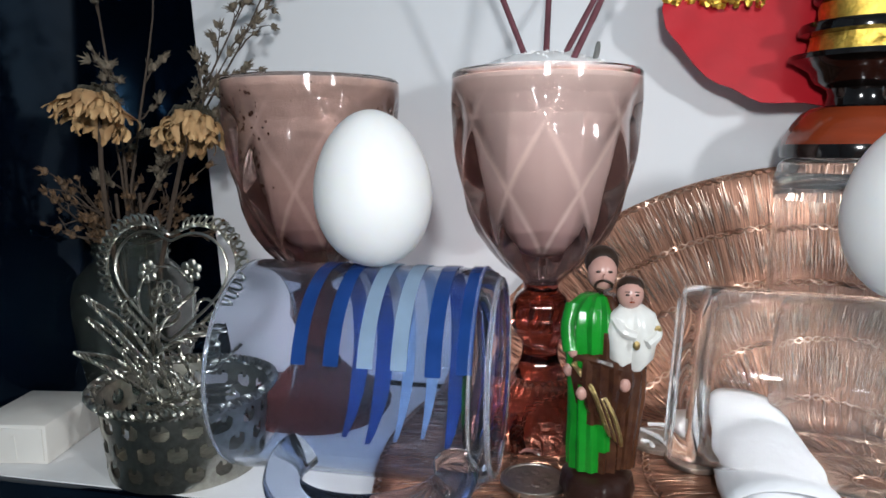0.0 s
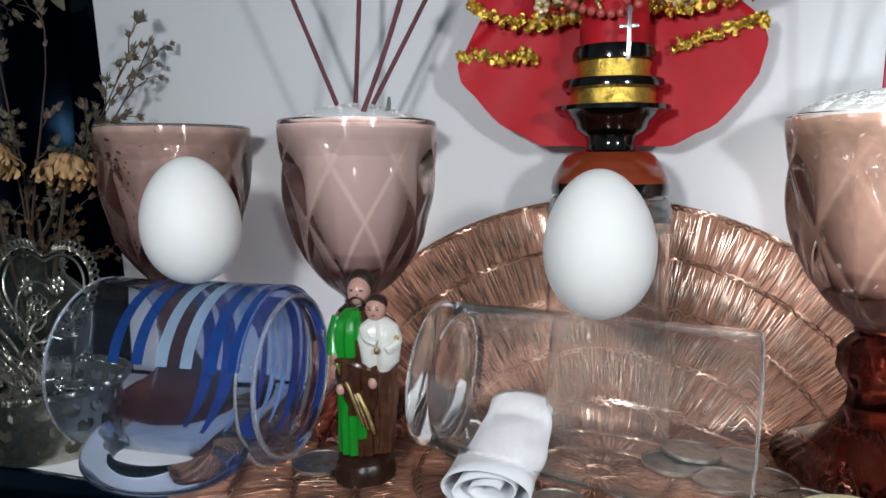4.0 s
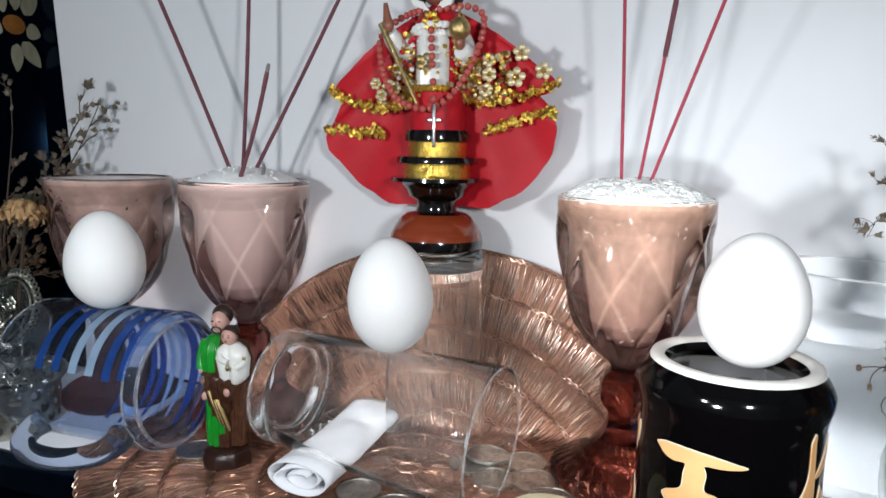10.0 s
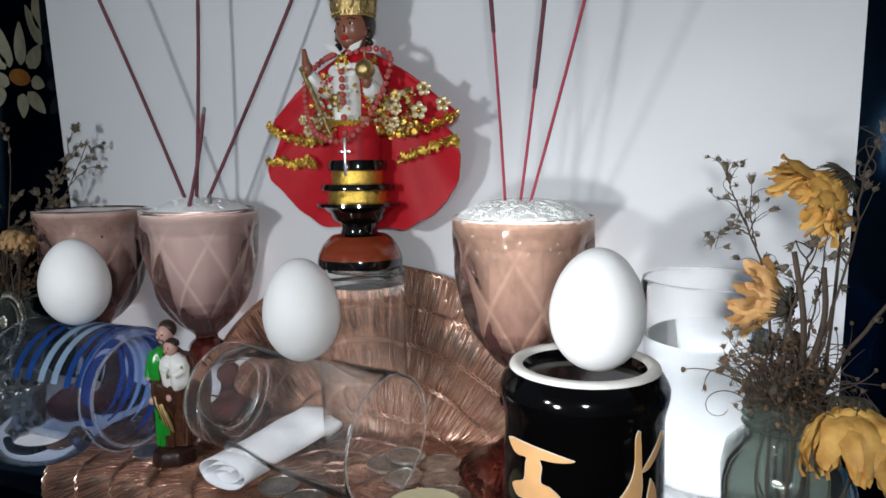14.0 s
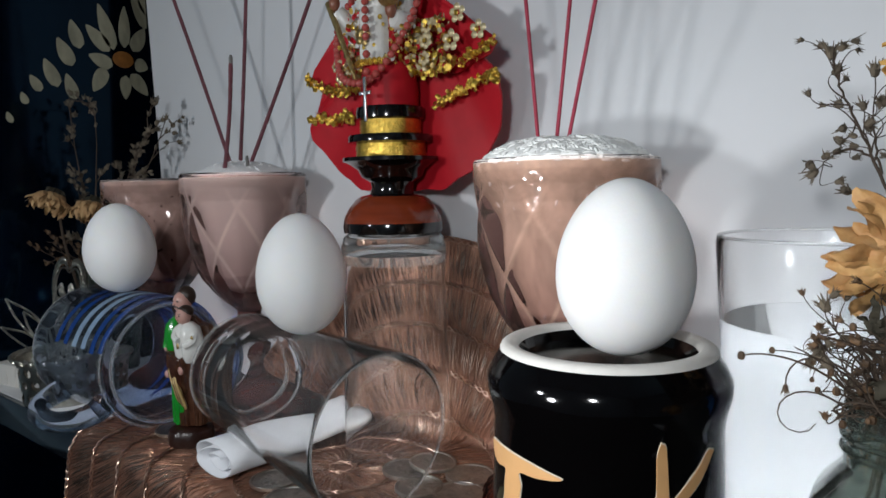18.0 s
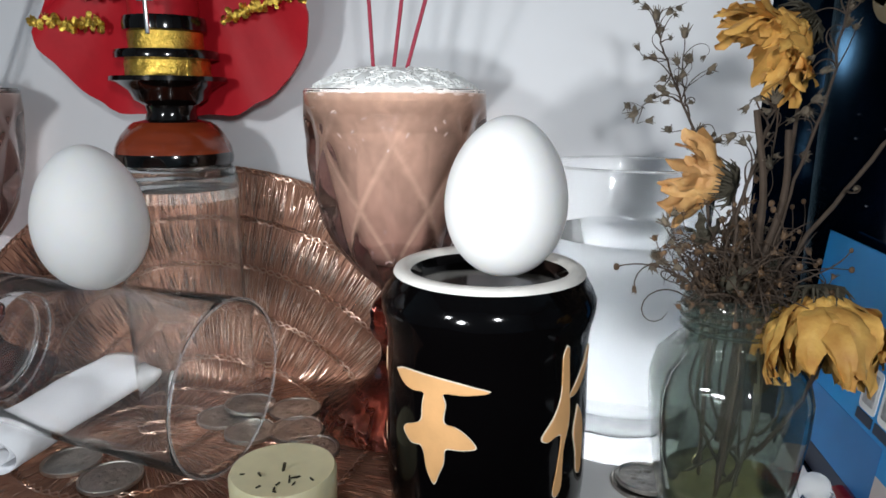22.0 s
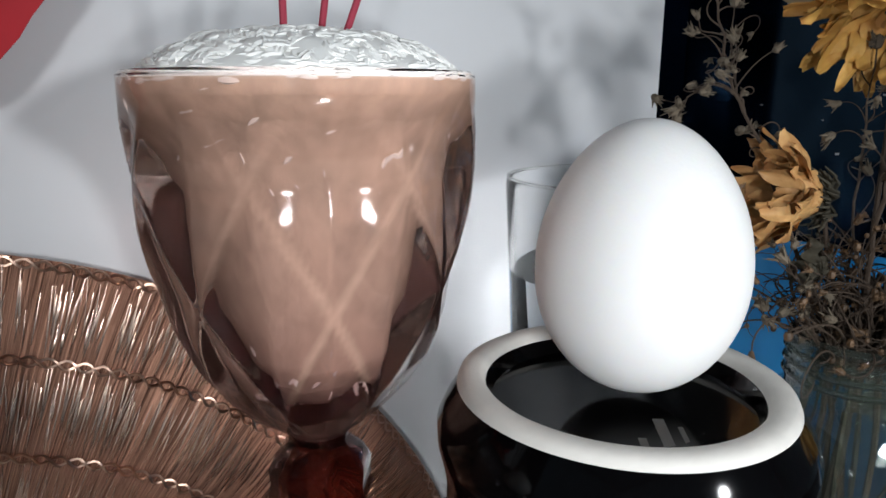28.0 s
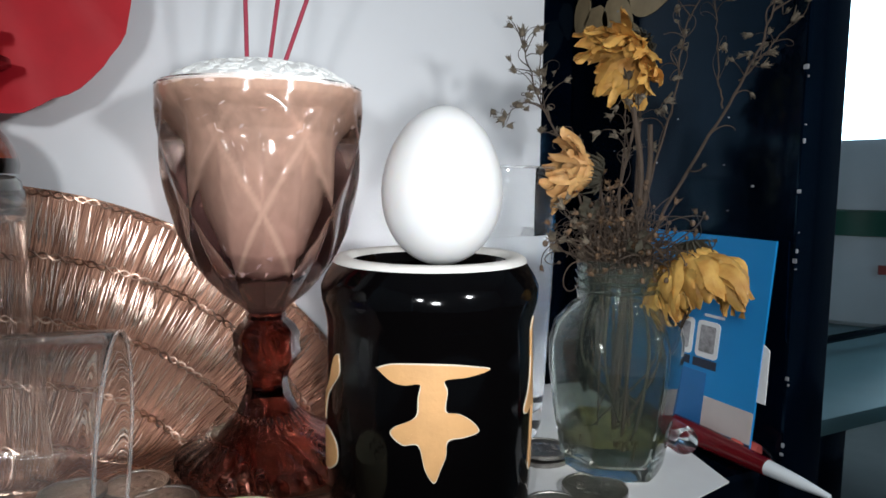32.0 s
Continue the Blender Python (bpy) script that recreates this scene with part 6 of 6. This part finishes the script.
gridb = [[(bm.verts.new(wall_pt(2 * math.pi * i / NAb, H * j / NZb)), bm.verts.new(wall_pt(2 * math.pi * i / NAb, H * j / NZb, -0.0006))) for i in range(NAb)] for j in range(NZb + 1)]
for j in range(NZb):
    for i in range(NAb):
        if solid_at(2 * math.pi * (i + 0.5) / NAb, H * (j + 0.5) / NZb):
            k = (i + 1) % NAb
            for s in (0, 1):
                bm.faces.new((gridb[j][i][s], gridb[j][k][s], gridb[j + 1][k][s], gridb[j + 1][i][s]))
part("pierced_band", bm, SILVER, basket, "pierced silver band")
part("base_plate", lathe(bmesh.new(), [(0, 0.0008), (RB - 0.001, 0.0008), (RB, 0.0014), (RB - 0.001, 0.0018), (0, 0.0018)], 48), SILVER, basket)


def twisted(bm, pts, r=0.0005, gap=0.0006, turns_per=380.0, closed=False):
    """Two strands wound round each other along a line."""
    P = [Vector(p) for p in pts]
    s, runs = 0.0, ([], [])
    up = Vector((0.31, 0.2, 0.93))
    for i, p in enumerate(P):
        d = P[min(i + 1, len(P) - 1)] - P[max(i - 1, 0)]
        if d.length < 1e-9:
            continue
        d.normalize()
        x = d.cross(up).normalized()
        y = d.cross(x)
        if i:
            s += (p - P[i - 1]).length
        for ph, run in zip((0, math.pi), runs):
            a = s * turns_per * 4.0 + ph
            run.append(p + gap * (math.cos(a) * x + math.sin(a) * y))
    for run in runs:
        tube(bm, run, r, 4, cap=False)


def dense(pts, step=0.0005):
    pts = [Vector(p) for p in pts]
    out = []
    for a, b in zip(pts, pts[1:]):
        n = max(1, int((b - a).length / step))
        out += [a.lerp(b, i / n) for i in range(n)]
    return out + [pts[-1]]


bm = bmesh.new()
for k, (r, z) in enumerate(((0.0328, 0.0306), (0.0338, 0.0318))):
    twisted(bm, dense([(r * math.cos(a * math.pi / 60), r * math.sin(a * math.pi / 60), z) for a in range(121)], 0.0003), 0.0008, 0.0009)
for k in range(70):
    a = 2 * math.pi * k / 70
    c = Vector((0.0333 * math.cos(a), 0.0333 * math.sin(a), 0.0313))
    e = Vector((math.cos(a), math.sin(a), 0.3))
    f = Vector((-math.sin(a), math.cos(a), 0))
    tube(bm, [c + 0.0017 * (math.cos(t * 1.05) * e + math.sin(t * 1.05) * f) for t in range(6)], 0.00032, 3, closed=True)
part("twisted_rim", bm, SILVER, basket, "twisted and looped wire rim")
# heart frame with loops, standing at the back of the basket
def heart(t, s=1.0):
    x = 0.0290 * (0.62 * math.sin(t) ** 3 + 0.38 * math.sin(t))
    z = 0.0255 * (0.6 * (13 * math.cos(t) - 5 * math.cos(2 * t) - 2 * math.cos(3 * t) - math.cos(4 * t)) / 16 + 0.4 * math.cos(t) + 0.10)
    return Vector((s * x * 1.05, 0, s * z * 1.10))


HC = Vector((-0.008, 0.006, 0.0700))
TILTH = Matrix.Rotation(radians(-8), 4, "X") @ Matrix.Rotation(radians(-5), 4, "Z")
hp = lambda v: HC + TILTH @ v  # noqa: E731
bm = bmesh.new()
twisted(bm, dense([hp(heart(2 * math.pi * i / 90)) for i in range(91)], 0.0003), 0.00045, 0.00045)
for i in range(64):
    t = 2 * math.pi * (i + 0.5) / 64
    if 0.06 < (t % (2 * math.pi)) / (2 * math.pi) < 0.94 and abs(t - math.pi) > 0.5:
        c = heart(t, 1.09)
        d = (heart(t + 0.02) - heart(t - 0.02)).normalized()
        e = heart(t, 1.0).normalized()
        tube(bm, [hp(c + 0.0021 * math.cos(k * 0.9) * e + 0.0014 * math.sin(k * 0.9) * d) for k in range(7)], 0.0005, 4, closed=True)
tube(bm, [hp(heart(2 * math.pi * i / 60, 0.86)) for i in range(60)], 0.00055, 5, closed=True)
part("heart_frame", bm, SILVER, basket, "wire heart edged with small loops")
bm = bmesh.new()
for c in (Vector((0.001, -0.003, -0.006)),):
    for k in range(9):
        a = 2 * math.pi * k / 9
        o = c + Vector((0.0052 * math.cos(a), 0, 0.0052 * math.sin(a)))
        tube(bm, [hp(o + 0.0019 * Vector((math.cos(t), 0, math.sin(t)))) for t in np.linspace(0, 2 * math.pi, 9)[:-1]], 0.0004, 4, closed=True)
    tube(bm, [hp(c + 0.0026 * Vector((math.cos(t), 0, math.sin(t)))) for t in np.linspace(0, 2 * math.pi, 13)[:-1]], 0.0005, 4, closed=True)
part("wire_rosette", bm, SILVER, basket, "looped wire rosette")
for c in (Vector((-0.009, -0.001, 0.0040)), Vector((0.0110, -0.001, 0.0050))):
    bm = bmesh.new()
    for k in range(6):
        a = 2 * math.pi * k / 6 + 0.4
        ball(bm, hp(c + 0.0030 * Vector((math.cos(a), -0.2, math.sin(a)))), 0.0019, 0, 6, (1, 0.5, 1))
    ball(bm, hp(c), 0.0015, 0, 6)
    part("metal_leaf", bm, SILVER, basket, "small stamped metal blossom")
rnd = random.Random(3)
bm = bmesh.new()
for base, mid, tip in (((0.0, 0.0, 0.028), (-0.006, -0.006, 0.052), (0.0080, 0.0, 0.0700)), ((0.008, 0.0, 0.028), (0.004, -0.008, 0.050), (0.0200, -0.002, 0.0560)), ((0.010, 0.0, 0.028), (0.018, -0.004, 0.048), (0.0150, 0.0, 0.0640)), ((-0.004, 0.0, 0.028), (-0.010, -0.002, 0.052), (-0.0080, 0.0, 0.0700)),
                       ((-0.010, -0.01, 0.024), (0.008, -0.012, 0.030), (0.0260, -0.0060, 0.0360)), ((-0.018, -0.006, 0.024), (0.002, -0.016, 0.027), (0.0240, -0.0140, 0.0300)), ((-0.020, 0.004, 0.022), (-0.004, -0.010, 0.028), (0.0200, 0.0020, 0.0280))):
    twisted(bm, dense(smooth_path([base, mid, tip], 12), 0.0003), 0.00042, 0.00042)
part("twisted_wire", bm, SILVER, basket, "loose twisted silver wires")
for turn, rad_, c in ((5.2, 0.0150, (0.002, -0.004, -0.007)), (2.4, 0.0060, (-0.017, -0.002, -0.012)), (2.6, 0.0055, (0.018, -0.002, -0.010))):
    bm = bmesh.new()
    twisted(bm, dense([hp(Vector(c) + rad_ * (1 - 0.45 * t) * Vector((math.cos(0.6 + turn * t), -0.15, math.sin(0.6 + turn * t)))) for t in [k / 29 for k in range(30)]], 0.0003), 0.00035, 0.00035)
    part("wire_scroll", bm, SILVER, basket, "curled silver wire scroll")
for base, mid, tip in (((-0.014, -0.010, 0.026), (0.002, -0.014, 0.050), (0.0240, -0.0080, 0.0560)), ((0.016, -0.008, 0.026), (0.010, -0.016, 0.040), (-0.0180, -0.0120, 0.0480)), ((-0.006, -0.012, 0.026), (0.014, -0.014, 0.036), (0.0270, -0.0040, 0.0500))):
    bm = bmesh.new()
    twisted(bm, dense(smooth_path([base, mid, tip], 12), 0.0003), 0.0004, 0.0004)
    part("twisted_wire", bm, SILVER, basket)
# pointed leaf-shaped loops that lean out over the rim
side = Vector((0.54, -0.84, 0))
for base, tip, off in (((0.002, -0.006, 0.026), (-0.0170, -0.0300, 0.0720), 0.0085), ((0.000, -0.010, 0.025), (-0.0200, -0.0330, 0.0525), 0.0070), ((-0.004, -0.008, 0.026), (-0.0280, -0.0160, 0.0600), 0.0060)):
    base, tip = Vector(base), Vector(tip)
    mid = base.lerp(tip, 0.55)
    bm = bmesh.new()
    for sg in (-1, 1):
        twisted(bm, dense(smooth_path([base, mid + side * off * sg + Vector((0, 0, 0.004)), tip], 12), 0.0003), 0.00042, 0.00042)
    part("wire_leaf", bm, SILVER, basket, "pointed loop of twisted silver wire")

# ---- ivory carton ----
cart = thing("small_carton", (-0.2198, 0.2270, -0.0001), 9, "small closed ivory carton on the shelf", "box")
part("sleeve", box(bmesh.new(), (-0.0145, -0.0200, 0.0), (0.0145, 0.0200, 0.0145), 0.0010), BOX, cart)
bm = box(bmesh.new(), (-0.0132, -0.0206, 0.0012), (0.0132, -0.0201, 0.0132), 0.0002)
part("end_flap", bm, BOX, cart)
bm = slab(bmesh.new(), [(-0.001, 0.0), (0.0012, 0.0), (0.0008, 0.009), (-0.0006, 0.009)], 0.0003, m=pose(0.002, -0.0206, 0.002, 90))
part("flap_crease", bm, BOX, cart)
cart.scale = (1.06, 0.94, 1.12)

# ---- coins ----
random.seed(40)


def coin(x, y, z, r, tilt=0.0):
    c = thing("coin", (x, y, z), random.uniform(0, 360), "worn silver-coloured coin on the shelf", "coin", "loose coins")
    if tilt:
        c.matrix_basis = c.matrix_basis @ pose(0, 0, 0, tilt, 0, 0)
    part("disc", lathe(bmesh.new(), [(0, 0.0), (r - 0.0003, 0.0), (r, 0.0003), (r, 0.0017), (r - 0.0003, 0.0020), (r - 0.0012, 0.0020), (r - 0.0015, 0.0016), (0, 0.0016)], 40), COIN, c)
    bm = bmesh.new()
    for k in range(9):
        a = k * 0.7
        ball(bm, (r * 0.45 * math.cos(a), r * 0.42 * math.sin(a), 0.0016), r * 0.14, 0, 6, (1, 1, 0.2))
    tagged(part("relief", bm, COIN, c), kind="stuff")


for x, y, z, r, tl in ((0.162, 0.2800, 0.0026, 0.0120, 0), (0.170, 0.2610, 0.0026, 0.0125, 0), (0.182, 0.2450, 0.0026, 0.0120, 0), (0.150, 0.2560, 0.0026, 0.0115, 0), (0.0890, 0.2205, 0.0026, 0.0115, 0), (0.1120, 0.2120, 0.0026, 0.0120, 0), (0.132, 0.2680, 0.0026, 0.0125, 0),
                       (0.1400, 0.2780, 0.0046, 0.0120, 4), (0.3190, 0.2440, 0.0006, 0.0130, 0), (0.3195, 0.2435, 0.0028, 0.0120, 3), (0.2960, 0.2020, 0.0006, 0.0120, 0), (0.3190, 0.2085, 0.0006, 0.0125, 0), (-0.0150, 0.2300, 0.0026, 0.0120, 0), (0.0450, 0.2600, 0.0026, 0.0115, 0), (0.0330, 0.2740, 0.0026, 0.0120, 0)):
    coin(x, y, z, r, tl)

# ---- white scraps between the figures ----
bm_list = (((0.026, 0.284, 0.0040), (0.037, 0.2640, 0.0050)), ((0.030, 0.2900, 0.004), (0.040, 0.2860, 0.004)), ((-0.022, 0.2540, 0.004), (-0.014, 0.2500, 0.0045)), ((-0.004, 0.2560, 0.004), (0.002, 0.2510, 0.004)), ((0.0480, 0.2770, 0.0045), (0.0640, 0.2580, 0.0050)), ((0.026, 0.2720, 0.004), (0.030, 0.2660, 0.004)))
for k, (p, q_) in enumerate(bm_list):
    p, q_ = Vector(p), Vector(q_)
    pts = smooth_path([Vector(), (q_ - p) * 0.5 + Vector((0.001, 0.001, 0.0006)), q_ - p], 5)
    bm = tube(bmesh.new(), pts, [0.0009 + 0.0006 * noise.noise((i * 0.7, k * 3.1, 0)) for i in range(len(pts))], 7)
    solo("wax_scrap", bm, PAPER, tuple(p), label="small white scrap lying on the placemat", category="scrap", group="white scraps")

# ---- pale candle stub ----
cand = thing("candle_stub", (0.1860, 0.2050, 0.0024), 20, "cut pale yellow candle stub with dark herb bits on top", "candle")
part("wax", lathe(bmesh.new(), [(0, 0), (0.0178, 0), (0.0190, 0.002), (0.0192, 0.0145), (0.0184, 0.0162), (0.012, 0.0158), (0, 0.0150)], 56, shape=lambda a, z, r: 1 + 0.015 * math.sin(3 * a)), WAX, cand)
bm = bmesh.new()
for _ in range(10):
    a, r = random.gauss(4.7, 0.5), random.uniform(0.007, 0.015)
    c = Vector((r * math.cos(a), r * math.sin(a), 0.0160))
    d = Vector((random.uniform(-1, 1), random.uniform(-1, 1), 0.2)).normalized() * random.uniform(0.0008, 0.002)
    tube(bm, [c - d, c + d], [0.0005, 0.0003], 5)
tube(bm, [(0, 0, 0.015), (0.0008, 0, 0.0180)], 0.0006, 6)
part("herb_bit", bm, HERB, cand, "dark dry herb bits")

# ---- blue card against the right panel ----
card = thing("blue_card", (0.3905, 0.1985, 0.0), 0, "glossy blue folded advertising card leaning on the cabinet side", "card")
LEANC = Matrix.Rotation(radians(6), 4, "Y")
F = LEANC @ Matrix(((0, 0, -1, 0.0), (1, 0, 0, 0), (0, 1, 0, 0), (0, 0, 0, 1)))
part("cover", slab(bmesh.new(), [(0.0, 0.0), (0.104, 0.0), (0.106, 0.0945), (0.0, 0.0945)], 0.0012, m=F), BLUECARD, card, smooth=False)
part("inner_leaf", slab(bmesh.new(), [(-0.004, 0.028), (0.0, 0.028), (0.0, 0.052), (-0.003, 0.050)], 0.0006, m=F), PAPER, card, "white inner page edge", smooth=False)
FL = F @ Matrix.Translation((0, 0, 0.0012))


def printed(name, lo, hi, mat, label, lift=0.0002, rnd_=0.0):
    (x0, z0), (x1, z1) = lo, hi
    out = []
    for cx, cz, a0 in ((x1 - rnd_, z1 - rnd_, 0), (x0 + rnd_, z1 - rnd_, 90), (x0 + rnd_, z0 + rnd_, 180), (x1 - rnd_, z0 + rnd_, 270)):
        for k in range(4 if rnd_ else 1):
            a = radians(a0 + 30 * k)
            out.append((cx + rnd_ * math.cos(a), cz + rnd_ * math.sin(a)))
    part(name, slab(bmesh.new(), out, lift, m=FL), mat, card, label, smooth=False)


printed("dark_strip", (0.0, 0.0), (0.104, 0.0095), CARDDARK, "dark printed strip", 0.0002)
printed("pale_print", (0.0, 0.0097), (0.026, 0.0230), CARDPALE, "pale sunset print", 0.0002)
printed("blue_print", (0.0262, 0.0097), (0.1030, 0.0330), CARDMID, "deep blue printed field", 0.0002)
printed("white_label", (0.0215, 0.0395), (0.0340, 0.0560), PAPER, "white rounded square label", 0.0003, 0.002)
printed("white_label", (0.0360, 0.0395), (0.0480, 0.0560), PAPER, "white rounded square label", 0.0003, 0.002)
printed("black_bar", (0.0215, 0.0350), (0.0345, 0.0388), CARDDARK, "black store badge", 0.0004)
printed("black_bar", (0.0365, 0.0350), (0.0480, 0.0388), CARDDARK, "black store badge", 0.0004)
printed("white_line", (0.0200, 0.0580), (0.0310, 0.0592), PAPER, "white printed line", 0.0003)
printed("grey_patch", (0.0235, 0.0420), (0.0320, 0.0540), FAINTGREY, "blurred grey printed square", 0.0005, 0.0008)
printed("grey_patch", (0.0380, 0.0420), (0.0460, 0.0540), FAINTGREY, "blurred grey printed square", 0.0005, 0.0008)

# ---- pen with cap ring, red cap ----
pen = thing("pen", (0.3870, 0.2380, 0.0065), 0, "dark red ballpoint pen with a white tip on the shelf", "pen")
part("barrel", tube(bmesh.new(), [(0, 0, 0), (0.0006, -0.02, -0.0006), (0.0012, -0.050, -0.0014)], [0.0046, 0.0048, 0.0036], 16), REDPLASTIC, pen)
part("tip", tube(bmesh.new(), [(0.0012, -0.0502, -0.0014), (0.0014, -0.064, -0.0018), (0.0016, -0.076, -0.0022)], [0.0032, 0.0024, 0.0010], 14), PLASTIC_WHITE, pen, "white tapered tip")
bm = bmesh.new()
tube(bm, [(0.010 + 0.0062 * math.cos(t), -0.036 + 0.0085 * math.sin(t), -0.0015 + 0.0025 * math.sin(t)) for t in np.linspace(0, 2 * math.pi, 28)[:-1]], 0.0008, 6, closed=True)
part("ring", bm, STEEL, pen, "bright metal ring")
clear = thing("pen_sheath", (0.3800, 0.2440, 0.0008), 0, "clear plastic sheath lying by the pen", "sheath")
no_shadow(part("shell", lathe(bmesh.new(), [(0, 0.0), (0.006, 0.0), (0.0062, 0.024), (0.0052, 0.026), (0, 0.0262)], 24, m=pose(0, -0.002, 0.0063, 90, 0, -12)), CLEAR, clear))
bm = lathe(bmesh.new(), [(0, 0), (0.0055, 0), (0.0060, 0.004), (0.0045, 0.0105), (0, 0.011)], 20, m=pose(0, 0, 0.0058, 90, 0, 20))
solo("red_cap", bm, BEAD, (0.3915, 0.2075, -0.0009), label="small red plastic cap on the shelf edge", category="cap")

# ---- far side of the room, past the cabinet ----
tab = thing("side_table", (1.75, 1.20, -0.75), 0, "dark table with a teal top at the far wall", "table")
part("tabletop", box(bmesh.new(), (-0.75, -0.62, 0.52), (0.75, 0.5, 0.545), 0.004), TEALTOP, tab)
for sx in (-0.7, 0.7):
    for sy in (-0.58, 0.46):
        part("leg", box(bmesh.new(), (sx - 0.03, sy - 0.03, 0), (sx + 0.03, sy + 0.03, 0.52), 0.003), LACQUER, tab)
tub = thing("plastic_tub", (1.78, 1.05, -0.2045), 0, "white plastic tub with a dark green band", "tub")
part("tub_wall", lathe(bmesh.new(), [(0, 0), (0.19, 0), (0.20, 0.01), (0.205, 0.14), (0.20, 0.20)], 48), PLASTIC_WHITE, tub)
part("band", lathe(bmesh.new(), [(0.20, 0.20), (0.212, 0.202), (0.212, 0.255), (0.20, 0.258)], 48), PLASTIC_GREEN, tub, "dark green band")
part("lid", lathe(bmesh.new(), [(0.20, 0.258), (0.196, 0.39), (0.18, 0.41), (0, 0.412)], 48), PLASTIC_WHITE, tub, "white upper container")
part("label", slab(bmesh.new(), [(-0.03, 0), (0.03, 0), (0.03, 0.02), (-0.03, 0.02)], 0.003, m=pose(-0.12, -0.171, 0.12, 90, 0, -35)), BEAD, tub, "small red label")
bar = thing("dark_cable", (1.2, 0.80, -0.16), 0, "dark cable hanging across the far table", "cable")
part("run", tube(bmesh.new(), smooth_path([(0, 0, -0.02), (0.35, 0.0, -0.012), (0.7, 0.0, -0.005), (1.1, 0.0, -0.01)], 6), 0.008, 8), LACQUER, bar)
win = thing("window_1", (3.195, 1.38, 0.85), 90, "bright daylight window in the far wall", "window", kind="structure")
part("pane", box(bmesh.new(), (-0.97, -0.006, -0.55), (0.97, 0.0, 0.6)), DAY, win)
for lo, hi in (((-1.03, -0.05, -0.61), (-0.97, 0.0, 0.66)), ((0.97, -0.05, -0.61), (1.03, 0.0, 0.66)), ((-0.97, -0.05, 0.6), (0.97, 0.0, 0.66)), ((-0.97, -0.05, -0.61), (0.97, 0.0, -0.55)), ((-0.02, -0.04, -0.55), (0.02, -0.008, 0.6))):
    part("window_frame", box(bmesh.new(), lo, hi, 0.004), PLASTIC_WHITE, win)
